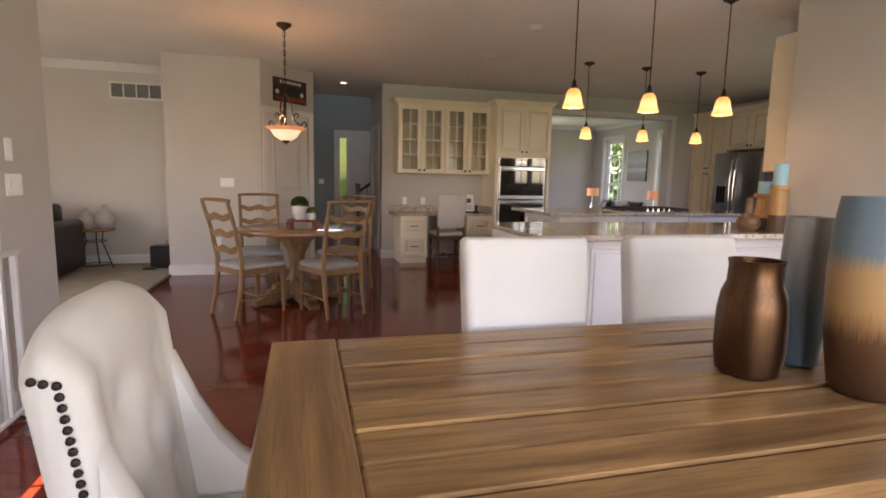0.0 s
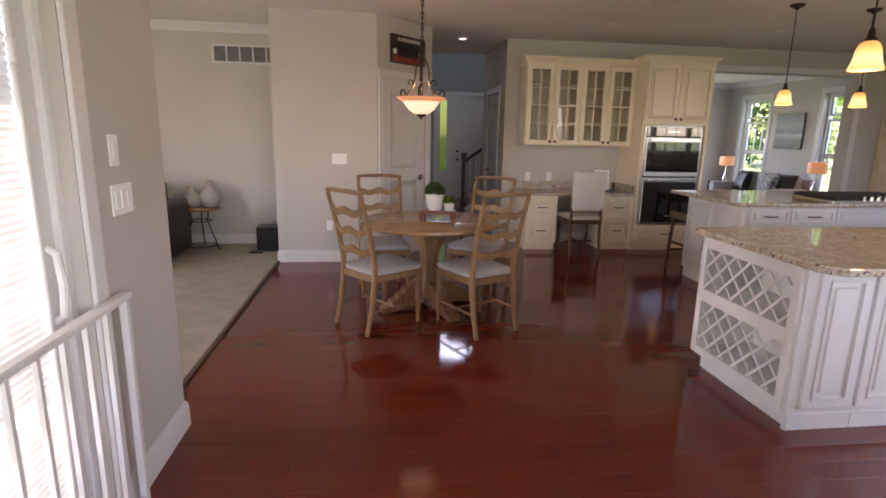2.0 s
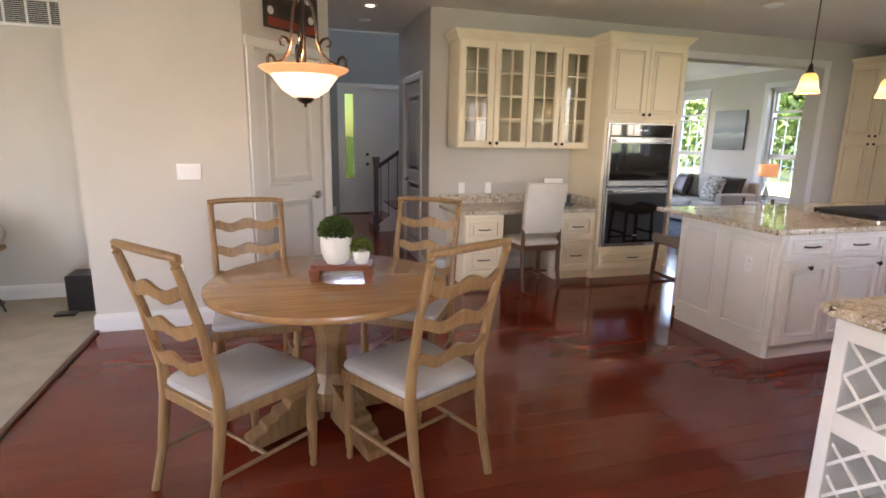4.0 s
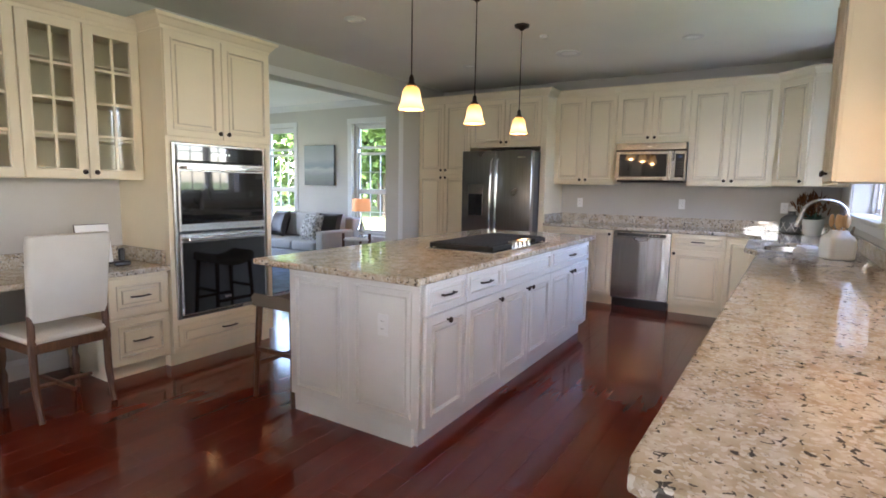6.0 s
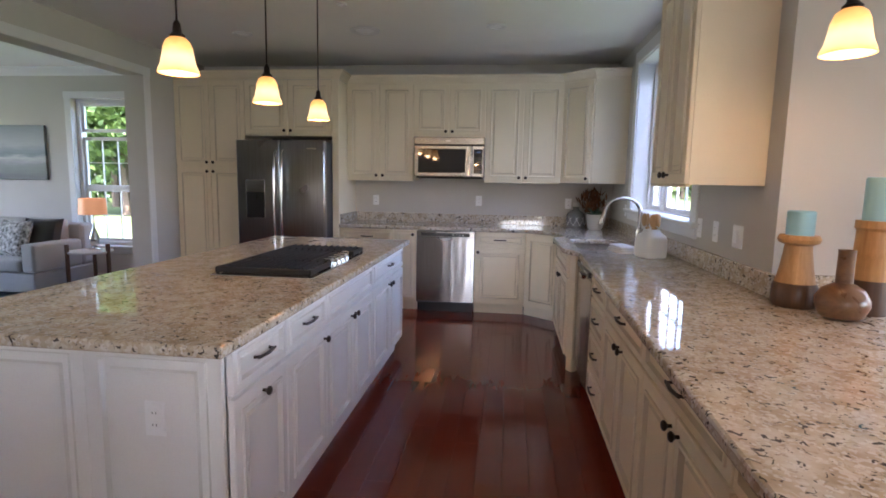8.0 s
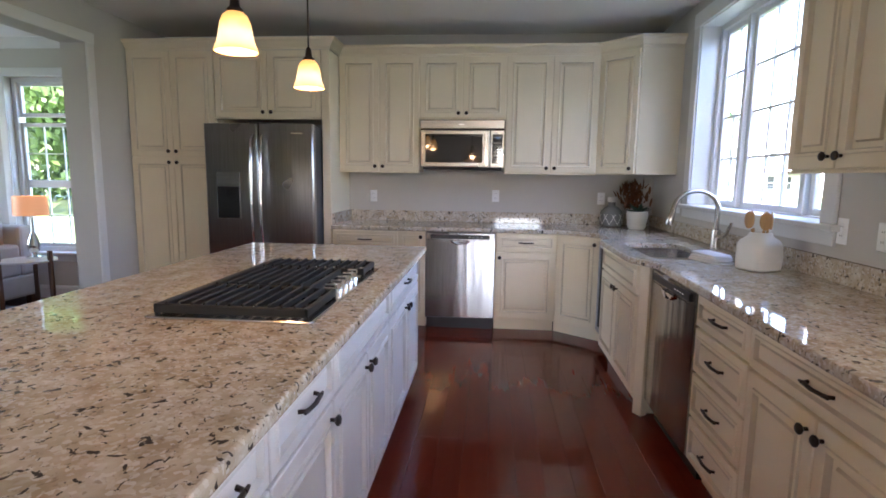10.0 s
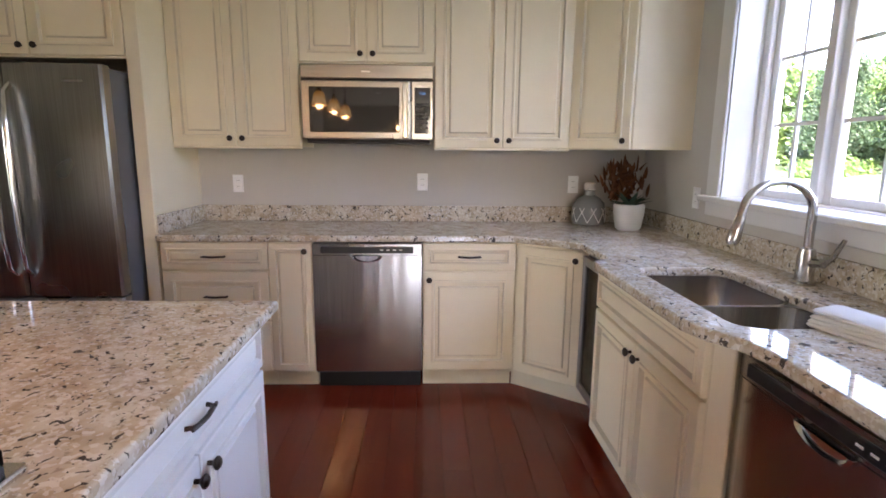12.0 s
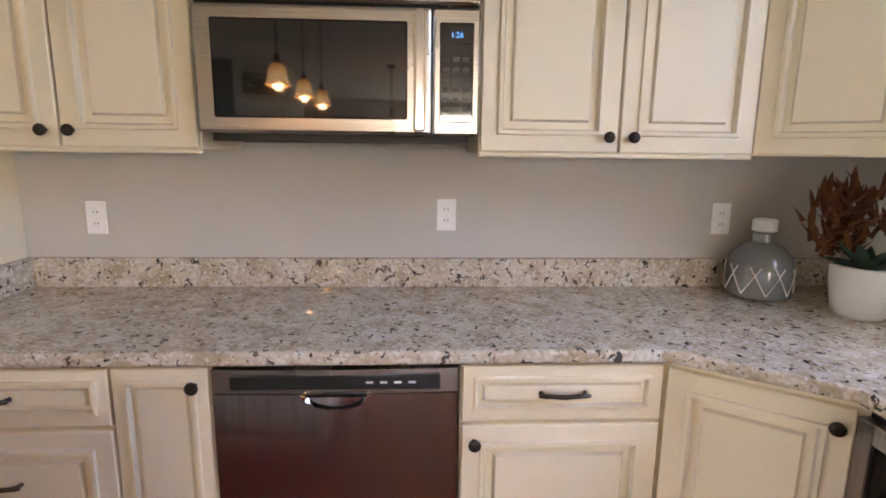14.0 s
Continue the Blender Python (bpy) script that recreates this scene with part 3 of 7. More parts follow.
window_unit("window_4", pose(3.73, 2.05, 0.75, 0, 0, -90), 1.10, 1.45, "white dining window", [(0.04, 0.55, 0.04, 1.41, 1, 1), (0.55, 1.06, 0.04, 1.41, 1, 1)], depth=0.08)
casing("window_trim", pose(3.66, 2.05, 0, 0, 0, -90), 1.10, 2.2, 0.085, True, 0.75)
casing("window_trim", pose(2.75, -2.3, 0, 0, 0, 180), 3.5, 2.25, 0.085, True, 0.55)
casing("window_trim", pose(3.4, 12.3, 0), 2.6, 2.3, 0.085, True, 0.6)
up = window_unit("window_5", pose(0.5, 12.5, 3.24, 0, 0, 0), 1.25, 1.75, "white upper foyer window", [(0.04, 1.21, 0.04, 1.71, 2, 2)], depth=0.1)
casing("window_trim", pose(0.5, 12.5, 0), 1.25, 4.99, 0.08, False, 3.24)

# ---- kitchen cabinets ----
DOOR_PROF = ((0, 0), (0, -0.017), (0.003, -0.020), (0.047, -0.020), (0.049, -0.0275), (0.059, -0.0285), (0.065, -0.010), (0.084, -0.010), (0.090, -0.0195), (0.093, -0.020))
SLIM_PROF = ((0, 0), (0, -0.017), (0.003, -0.020), (0.029, -0.020), (0.031, -0.026), (0.038, -0.027), (0.043, -0.011), (0.052, -0.011), (0.056, -0.0185), (0.058, -0.019))


def front_mesh(w, h, glass=False):
    prof = DOOR_PROF if min(w, h) > 0.25 else SLIM_PROF
    bm = bmesh.new()
    if glass:
        prof = ((0, 0), (0, -0.017), (0.003, -0.020), (0.050, -0.020), (0.054, -0.023), (0.060, -0.023), (0.064, -0.010), (0.064, 0.0))
    lofted(panel_rings(w, h, prof), bm, cap=not glass)
    if glass:
        bm.faces.ensure_lookup_table()
    # the dark glaze lies in the groove of the profile; white fronts get painted shade there
    for f in bm.faces:
        ys = [v.co.y for v in f.verts]
        if max(ys) - min(ys) > 0.007 and max(ys) < -0.005:
            f.material_index = 1
    return bm


KNOB = finish(lathe([(0.006, 0), (0.006, 0.012), (0.010, 0.015), (0.0165, 0.021), (0.0165, 0.026), (0.011, 0.031), (0.003, 0.032)], 12), "knob", M_BRONZE, True)
_p = tube([(-0.058, 0, 0), (-0.052, -0.016, 0), (-0.040, -0.024, 0.001), (0, -0.026, -0.001), (0.040, -0.024, 0.001), (0.052, -0.016, 0), (0.058, 0, 0)], [0.006, 0.0055, 0.006, 0.0065, 0.006, 0.0055, 0.006], 8)
tube([(-0.066, -0.021, 0), (-0.045, -0.024, 0.001)], [0.004, 0.006], 6, _p)
tube([(0.066, -0.021, 0), (0.045, -0.024, 0.001)], [0.004, 0.006], 6, _p)
PULL = finish(_p, "pull", M_BRONZE, True)


def knob(parent, x, z, y=-0.020):
    ob = new("knob", KNOB)
    ob.parent, ob.matrix_basis = parent, pose(x, y, z, 90)
    return ob


def pull(parent, x, z, y=-0.020):
    ob = new("pull", PULL)
    ob.parent, ob.matrix_basis = parent, pose(x, y, z)
    return ob


def cab_front(kind, x0, x1, z0, z1, hw, parent, paint_mat):
    """A door or drawer front with its knob or pull; hw: 'l', 'c', 'r' with 't' or 'b' for knobs, 'p' for a pull, '' for none."""
    w, h = x1 - x0, z1 - z0
    ob = part(kind, front_mesh(w, h, kind == "glass_door"), (paint_mat, M_ISLAND_SHADE if paint_mat == M_ISLAND else M_GLAZE), parent, "", False, pose(x0, 0, z0))
    if hw == "p":
        pull(ob, w / 2, h / 2, -0.018)
    elif hw:
        knob(ob, {"l": 0.032, "c": w / 2, "r": w - 0.032}[hw[0]], 0.043 if hw[1] == "b" else h - 0.043)
    if kind == "glass_door":
        s = 0.064
        for i in (1,):
            part("muntin", boxes((w / 2 - 0.008, w / 2 + 0.008, -0.018, -0.004, s, h - s)), paint_mat, ob)
        for i in (1, 2, 3):
            z = s + (h - 2 * s) * i / 4
            part("muntin", boxes((s, w - s, -0.017, -0.005, z - 0.008, z + 0.008)), paint_mat, ob)
        g = part("glass", boxes((s, w - s, -0.010, -0.007, s, h - s)), M_CABGLASS, ob)
        g.visible_shadow = False
    return ob


G = 0.004


def base_cabinet(m, w, fronts, label, d=0.60, h=0.876, toe=0.10, mat=None, group="kitchen base cabinets"):
    mat = mat or M_CREAM
    t = thing("base_cabinet", m, label, "cabinet", group)
    part("body", boxes((0, w, 0, d, toe, h)), mat, t)
    part("toe_kick", boxes((0.001, w - 0.001, 0.06, d - 0.01, 0, toe)), mat, t)
    for kind, x0, x1, z0, z1, hw in fronts:
        cab_front(kind, x0 + G, x1 - G, z0 + G, z1 - G, hw, t, mat)
    return t


def upper_cabinet(m, w, z0, z1, fronts, label, d=0.33, mat=None):
    mat = mat or M_CREAM
    t = thing("wall_cabinet", m, label, "cabinet", "kitchen wall cabinets")
    part("body", boxes((0, w, 0, d, z0, z1)), mat, t)
    part("light_rail", boxes((0, w, -0.018, 0.01, z0 - 0.012, z0), bevel=0.004), mat, t)
    for kind, x0, x1, a, b, hw in fronts:
        cab_front(kind, x0 + G, x1 - G, a + G, b - G, hw, t, mat)
    return t


def pair(w, z0, z1, tb, kind="cabinet_door"):
    return [(kind, 0, w / 2, z0, z1, "r" + tb), (kind, w / 2, w, z0, z1, "l" + tb)]


CAB_CROWN = [(0, 0), (0.010, 0), (0.012, 0.02), (0.022, 0.028), (0.045, 0.06), (0.06, 0.07), (0.066, 0.09), (0, 0.09)]


def cab_crown(path, z):
    return solid("cabinet_crown", sweep(CAB_CROWN, path), M_CREAM, "cream painted crown moulding on top of the cabinets", "trim", pose(0, 0, z), kind="structure")


TOP = 0.876
E = lambda y, x=6.735: pose(x, y, 0, 0, 0, -90)
S = lambda x, y=3.655: pose(x, y, 0, 0, 0, 180)
# east base run
base_cabinet(E(5.975), 0.59, [("drawer", 0, 0.59, 0.715, TOP - 0.003, "p"), ("drawer", 0, 0.59, 0.42, 0.71, "p"), ("drawer", 0, 0.59, 0.115, 0.415, "p")], "cream three-drawer base cabinet with dark bronze pulls")
base_cabinet(E(5.385), 0.24, [("cabinet_door", 0, 0.24, 0.115, TOP - 0.003, "rt")], "narrow cream base cabinet with a raised panel door")
base_cabinet(E(4.525), 0.525, [("drawer", 0, 0.525, 0.715, TOP - 0.003, "p"), ("cabinet_door", 0, 0.525, 0.115, 0.71, "lt")], "cream base cabinet with one drawer and one door")
# diagonal corner
DIAG_L = math.hypot(0.265, 0.345)
DIAG_A = math.degrees(math.atan2(-0.345, -0.265))
t = thing("corner_cabinet", pose(6.735, 4.0, 0, 0, 0, DIAG_A), "cream diagonal corner base cabinet with one door", "cabinet", "kitchen base cabinets")
part("body", boxes((0, DIAG_L, 0, 0.40, 0.10, TOP)), M_CREAM, t)
part("toe_kick", boxes((-0.03, DIAG_L + 0.03, 0.05, 0.3, 0, 0.10)), M_CREAM, t)
cab_front("cabinet_door", 0.02, DIAG_L - 0.03, 0.119, TOP - 0.014, "rt", t, M_CREAM)
# south run
sink_base = base_cabinet(S(6.07, 3.725), 0.92, [("drawer", 0, 0.92, 0.70, TOP - 0.003, "")] + pair(0.92, 0.115, 0.695, "t"), "cream sink base cabinet standing proud, with two doors", h=0.66)
part("sink_rail", boxes((0, 0.92, 0, 0.02, 0.66, TOP), (0, 0.02, 0.02, 0.6, 0.66, TOP), (0.90, 0.92, 0.02, 0.6, 0.66, TOP)), M_CREAM, sink_base)
t = thing("filler_panel", pose(5.15, 3.725, 0, 0, 0, 180 + 32), "cream angled filler post beside the sink cabinet", "cabinet")
part("body", boxes((0, 0.065, 0, 0.05, 0.0, TOP), bevel=0.004), M_CREAM, t)
base_cabinet(S(4.45), 0.48, [("drawer", 0, 0.48, 0.725, TOP - 0.003, "p"), ("drawer", 0, 0.48, 0.522, 0.72, "p"), ("drawer", 0, 0.48, 0.318, 0.517, "p"), ("drawer", 0, 0.48, 0.115, 0.313, "p")], "cream four-drawer base cabinet with dark bronze pulls")
x = 3.97
for w in (0.79, 0.78, 0.525):
    base_cabinet(S(x), w, [("drawer", 0, w, 0.715, TOP - 0.003, "p")] + pair(w, 0.115, 0.71, "t") if w > 0.5 else [("drawer", 0, w, 0.715, TOP - 0.003, "p"), ("cabinet_door", 0, w, 0.115, 0.71, "rt")], "cream base cabinet with a drawer over " + ("two doors" if w > 0.5 else "one door"), d=0.56)
    x -= w

# east uppers
UT, UB = 2.42, 1.395
U = lambda y: pose(7.02, y, 0, 0, 0, -90)
upper_cabinet(U(5.985), 0.745, UB, UT, pair(0.745, UB, UT, "b"), "cream double-door wall cabinet with raised panels")
upper_cabinet(U(5.24), 0.78, 1.874, UT, pair(0.78, 1.874, UT, "b"), "short cream wall cabinet above the microwave")
upper_cabinet(U(4.46), 0.81, UB, UT, pair(0.81, UB, UT, "b"), "cream double-door wall cabinet with raised panels")
t = thing("wall_cabinet", pose(7.02, 3.65, 0, 0, 0, -135), "cream diagonal corner wall cabinet", "cabinet", "kitchen wall cabinets")
bm = slab([(0, 0), (0.396, 0), (0.63, 0.233), (0.198, 0.665), (-0.233, 0.233)], UB, UT)
part("body", bm, M_CREAM, t)
cab_front("cabinet_door", 0.012, 0.384, UB + G, UT - G, "rb", t, M_CREAM)
cab_crown([(6.735, 6.02), (6.735, 5.985), (7.02, 5.985), (7.02, 3.65), (6.74, 3.37), (6.74, 3.045)][1:], UT)
# peninsula upper
upper_cabinet(pose(4.40, 3.37, 0, 0, 0, 180), 0.60, UB, UT, pair(0.60, UB, UT, "b"), "cream wall cabinet beside the sink window")
cab_crown([(4.40, 3.045), (4.40, 3.37), (3.80, 3.37), (3.80, 3.045)][::-1], UT)

# pantry and fridge surround
P = lambda y: pose(6.74, y, 0, 0, 0, -90)
t = thing("pantry_cabinet", P(7.835), "tall cream pantry cabinet with four doors", "cabinet")
part("body", boxes((0, 0.81, 0, 0.605, 0.10, UT)), M_CREAM, t)
part("toe_kick", boxes((0, 0.81, 0.06, 0.6, 0, 0.10)), M_CREAM, t)
for k, x0, x1, z0, z1, hw in (("cabinet_door", 0, 0.405, 1.50, UT, "rb"), ("cabinet_door", 0.405, 0.81, 1.50, UT, "lb"), ("cabinet_door", 0, 0.405, 0.115, 1.495, "rt"), ("cabinet_door", 0.405, 0.81, 0.115, 1.495, "lt")):
    cab_front(k, x0 + G, x1 - G, z0 + G, z1 - G, hw, t, M_CREAM)
upper_cabinet(P(7.025), 0.965, 1.845, UT, pair(0.965, 1.845, UT, "b"), "cream cabinet above the refrigerator", d=0.60)
solid("fridge_panel", boxes((6.72, 7.35, 5.987, 6.058, 0, UT), bevel=0.003), M_CREAM, "tall cream panel beside the refrigerator", "cabinet")
cab_crown([(6.74, 7.835), (6.72, 5.985), (6.95, 5.985)], UT)

# oven tower
OT, GT = 2.367, 2.345
t = thing("oven_cabinet", pose(2.725, 7.205, 0), "tall cream oven cabinet with two doors above and a drawer below", "cabinet")
for b_ in ((0, 0.04, 0, 0.63, 0.1, OT), (0.85, 0.89, 0, 0.63, 0.1, OT)):
    part("side_panel", boxes(b_), M_CREAM, t)
part("upper_box", boxes((0.04, 0.85, 0, 0.63, 1.62, OT)), M_CREAM, t)
part("lower_box", boxes((0.04, 0.85, 0, 0.63, 0.1, 0.345)), M_CREAM, t)
part("back_panel", boxes((0.04, 0.85, 0.58, 0.63, 0.345, 1.62)), M_CREAM, t)
part("toe_kick", boxes((0.0, 0.89, 0.05, 0.6, 0, 0.10)), M_CREAM, t)
for k, x0, x1, z0, z1, hw in (("cabinet_door", 0, 0.445, 1.65, OT, "rb"), ("cabinet_door", 0.445, 0.89, 1.65, OT, "lb"), ("drawer", 0.03, 0.86, 0.14, 0.31, "p")):
    cab_front(k, x0 + G, x1 - G, z0 + G, z1 - G, hw, t, M_CREAM)
cab_crown([(2.725, 7.49), (2.725, 7.205), (3.615, 7.205), (3.615, 7.83)][::1], OT)

# glass-door cabinet over the desk
t = thing("glass_cabinet", pose(1.28, 7.49, 0), "cream wall cabinet with four divided glass doors and bare shelves", "cabinet")
W = 1.44
for b_ in ((0, 0.02, 0, 0.33, 1.345, GT), (W - 0.02, W, 0, 0.33, 1.345, GT), (W / 2 - 0.02, W / 2 + 0.02, 0, 0.315, 1.37, GT - 0.03)):
    part("side_panel", boxes(b_), M_CREAM, t)
part("back_panel", boxes((0.02, W - 0.02, 0.315, 0.33, 1.345, GT)), M_CREAM, t)
part("bottom_panel", boxes((0.02, W - 0.02, 0, 0.315, 1.345, 1.37)), M_CREAM, t)
part("top_panel", boxes((0.02, W - 0.02, 0, 0.315, GT - 0.03, GT)), M_CREAM, t)
for z in (1.60, 1.845, 2.09):
    part("shelf", boxes((0.02, W / 2 - 0.02, 0.02, 0.315, z, z + 0.018)), M_CREAM, t)
    part("shelf", boxes((W / 2 + 0.02, W - 0.02, 0.02, 0.315, z, z + 0.018)), M_CREAM, t)
for i, hw in enumerate(("rb", "lb", "rb", "lb")):
    cab_front("glass_door", i * W / 4 + G, (i + 1) * W / 4 - G, 1.345 + G, GT - G, hw, t, M_CREAM)
cab_crown([(1.28, 7.83), (1.28, 7.49), (2.725, 7.49)], GT)

# desk
for x0, w in ((1.29, 0.405), (2.31, 0.41)):
    base_cabinet(pose(x0, 7.25, 0), w, [("drawer", 0, w, 0.43, 0.70, "p"), ("drawer", 0, w, 0.10, 0.425, "p")], "cream two-drawer desk cabinet with bronze pulls", d=0.585, h=0.715, toe=0.09, group="desk cabinets")
solid("desk_worktop", slab([(1.20, 7.205), (2.722, 7.205), (2.722, 7.835), (1.20, 7.835)], 0.715, 0.75, bevel=0.006), M_GRANITE, "speckled granite desk top", "worktop")
solid("desk_splash", boxes((1.20, 2.722, 7.81, 7.838, 0.751, 0.85), (2.697, 2.724, 7.26, 7.81, 0.751, 0.85), bevel=0.003), M_GRANITE, "speckled granite upstand behind the desk", "upstand")

# island
IX0, IX1, IY0, IY1 = 2.715, 5.405, 5.045, 5.97
xs = (2.715, 3.12, 3.575, 4.435, 5.405)
for i, (x0, x1) in enumerate(zip(xs, xs[1:])):
    w = x1 - x0
    fr = [("drawer", 0, w, 0.70, TOP - 0.003, "" if i == 2 else "p")]
    fr += [("cabinet_door", 0, w, 0.115, 0.695, "ct")] if i == 0 else [("cabinet_door", 0, w, 0.115, 0.695, "rt")] if i == 1 else pair(w, 0.115, 0.695, "t")
    base_cabinet(pose(x0, IY0, 0), w, fr, "white island cabinet with raised panel fronts and bronze hardware", d=IY1 - IY0, mat=M_ISLAND, group="island cabinets")
t = thing("island_end_panel", pose(2.715, IY1, 0, 0, 0, -90), "white island end with two raised panels", "panel")
part("body", boxes((0, 0.925, 0, 0.004, 0.10, TOP)), M_ISLAND, t)
for x0, x1 in ((0.005, 0.455), (0.455, 0.92)):
    cab_front("panel", x0, x1, 0.11, TOP - 0.006, "", t, M_ISLAND)
t = thing("island_plinth", pose(0, 0, 0), "white plinth moulding round the island foot", "trim", kind="structure")
part("plinth", boxes((2.74, 5.39, 5.085, 5.104, 0, 0.1), (2.74, 2.758, 5.104, 5.93, 0, 0.1)), M_ISLAND, t)
isl_top = [(2.57, 4.975), (5.42, 4.975), (5.42, 6.12), (2.57, 6.12)]
solid("granite_worktop", slab(isl_top, 0.877, 0.914, bevel=0.010, seg=3), M_GRANITE, "polished speckled granite island top", "worktop")

# peninsula ends
t = thing("wine_rack", pose(1.47, 3.75, 0, 0, 0, -90), "white lattice wine rack in the peninsula's end", "wine rack")
for b_, n_ in (((0, 0.05, -0.02, 0.4, 0.1, TOP), "side_panel"), ((0.755, 0.805, -0.02, 0.4, 0.1, TOP), "side_panel"), ((0.05, 0.755, -0.02, 0.4, 0.1, 0.15), "rail"), ((0.05, 0.755, -0.02, 0.4, 0.45, 0.53), "rail"), ((0.05, 0.755, -0.02, 0.4, 0.79, TOP), "rail"), ((0.05, 0.755, 0.38, 0.4, 0.15, 0.45), "back_panel"), ((0.05, 0.755, 0.38, 0.4, 0.53, 0.79), "back_panel")):
    part(n_, boxes(b_, bevel=0.002), M_ISLAND, t)
part("toe_kick", boxes((0.05, 0.80, 0.03, 0.4, 0, 0.10)), M_ISLAND, t)


def lattice(parent, x0, x1, z0, z1, step=0.088):
    h, w = z1 - z0, x1 - x0
    k = 0.006
    for sgn in (1, -1):
        c = -h
        while c < w:
            a0, a1 = max(0, c), min(w, c + h)
            if a1 - a0 > 0.03:
                za, zb = a0 - c, a1 - c
                if sgn < 0:
                    za, zb = h - za, h - zb
                y = -0.012 if sgn > 0 else -0.004
                d = Vector((a1 - a0, 0, zb - za)).normalized()
                n = Vector((-d.z, 0, d.x)) * k
                p0, p1 = Vector((x0 + a0, y, z0 + za)), Vector((x0 + a1, y, z0 + zb))
                bm = lofted([[p0 - n, p0 + n, p0 + n + Vector((0, 0.007, 0)), p0 - n + Vector((0, 0.007, 0))], [p1 - n, p1 + n, p1 + n + Vector((0, 0.007, 0)), p1 - n + Vector((0, 0.007, 0))]])
                part("lattice_slat", bm, M_ISLAND, parent)
            c += step * 1.45


lattice(t, 0.05, 0.755, 0.53, 0.79)
lattice(t, 0.05, 0.755, 0.15, 0.45)
for i, (px, w) in enumerate(((1.47, 0.36), (1.83, 0.61), (2.44, 0.61), (3.05, 0.605))):
    t = thing("peninsula_panel", pose(px, 2.926, 0), "white raised panel back of the peninsula", "panel", "peninsula panels")
    part("body", boxes((0, w, 0, 0.018, 0, TOP)), M_ISLAND, t)
    for x0, x1 in ((0.06, w - 0.01),) if i == 0 else ((0.01, w - 0.01),):
        cab_front("panel", x0, x1, 0.12, TOP - 0.03, "", t, M_ISLAND)
    part("plinth", boxes((0, w, -0.012, 0, 0, 0.09), bevel=0.003), M_ISLAND, t)

# worktop: one piece along the east wall, the sink and the peninsula, with the sink cut out
SINK = (5.14, 5.90, 3.28, 3.655)
outer = [(6.70, 5.985), (6.70, 4.02), (6.685, 3.985), (6.50, 3.735), (6.47, 3.70), (6.13, 3.69), (6.09, 3.70), (6.075, 3.74), (6.04, 3.775), (5.99, 3.785), (5.22, 3.785), (5.15, 3.765), (5.05, 3.705), (4.98, 3.69), (1.46, 3.785), (1.40, 3.775), (1.378, 3.73), (1.365, 2.79), (1.385, 2.735), (1.44, 2.68), (3.657, 2.68), (3.657, 3.043), (7.345, 3.043), (7.345, 5.985)]


def rounded(x0, x1, y0, y1, r, n=4):
    pts = []
    for cx, cy, a0 in ((x1 - r, y1 - r, 0), (x0 + r, y1 - r, 90), (x0 + r, y0 + r, 180), (x1 - r, y0 + r, 270)):
        pts += [(cx + r * math.cos(radians(a0 + 90 * i / n)), cy + r * math.sin(radians(a0 + 90 * i / n))) for i in range(n + 1)]
    return pts


def slab_with_hole(outline, hole, z0, z1, bev):
    bm = bmesh.new()
    lines = []
    for pts in (outline, hole):
        vs = [bm.verts.new((x, y, z1)) for x, y in pts]
        lines += [bm.edges.new((vs[i], vs[(i + 1) % len(vs)])) for i in range(len(vs))]
    bmesh.ops.triangle_fill(bm, edges=lines, use_beauty=True)
    faces = list(bm.faces)
    r = bmesh.ops.extrude_face_region(bm, geom=faces)
    for v in r["geom"]:
        if isinstance(v, bmesh.types.BMVert):
            v.co.z = z0
    bmesh.ops.recalc_face_normals(bm, faces=bm.faces)
    es = [e for e in bm.edges if len(e.link_faces) == 2 and abs(e.verts[0].co.z - e.verts[1].co.z) < 1e-6 and abs(e.link_faces[0].normal.z - e.link_faces[1].normal.z) > 0.5]
    bmesh.ops.bevel(bm, geom=es, offset=bev, segments=2, affect="EDGES", profile=0.5)
    return bm


solid("worktop", slab_with_hole(outer, rounded(*SINK, 0.07), 0.877, 0.914, 0.009), M_GRANITE, "polished speckled granite worktop along walls and peninsula", "worktop")
t = thing("upstand", pose(0, 0, 0), "speckled granite upstand along the worktop", "upstand")
for b_ in ((7.323, 7.348, 3.07, 5.96, 0.9145, 1.018), (6.74, 7.348, 5.96, 5.985, 0.9145, 1.018), (3.632, 7.323, 3.042, 3.067, 0.9145, 1.018), (3.632, 3.657, 2.685, 3.04, 0.9145, 1.018)):
    part("upstand_strip", boxes(b_, bevel=0.003), M_GRANITE, t)

# ---- appliances and fixtures ----


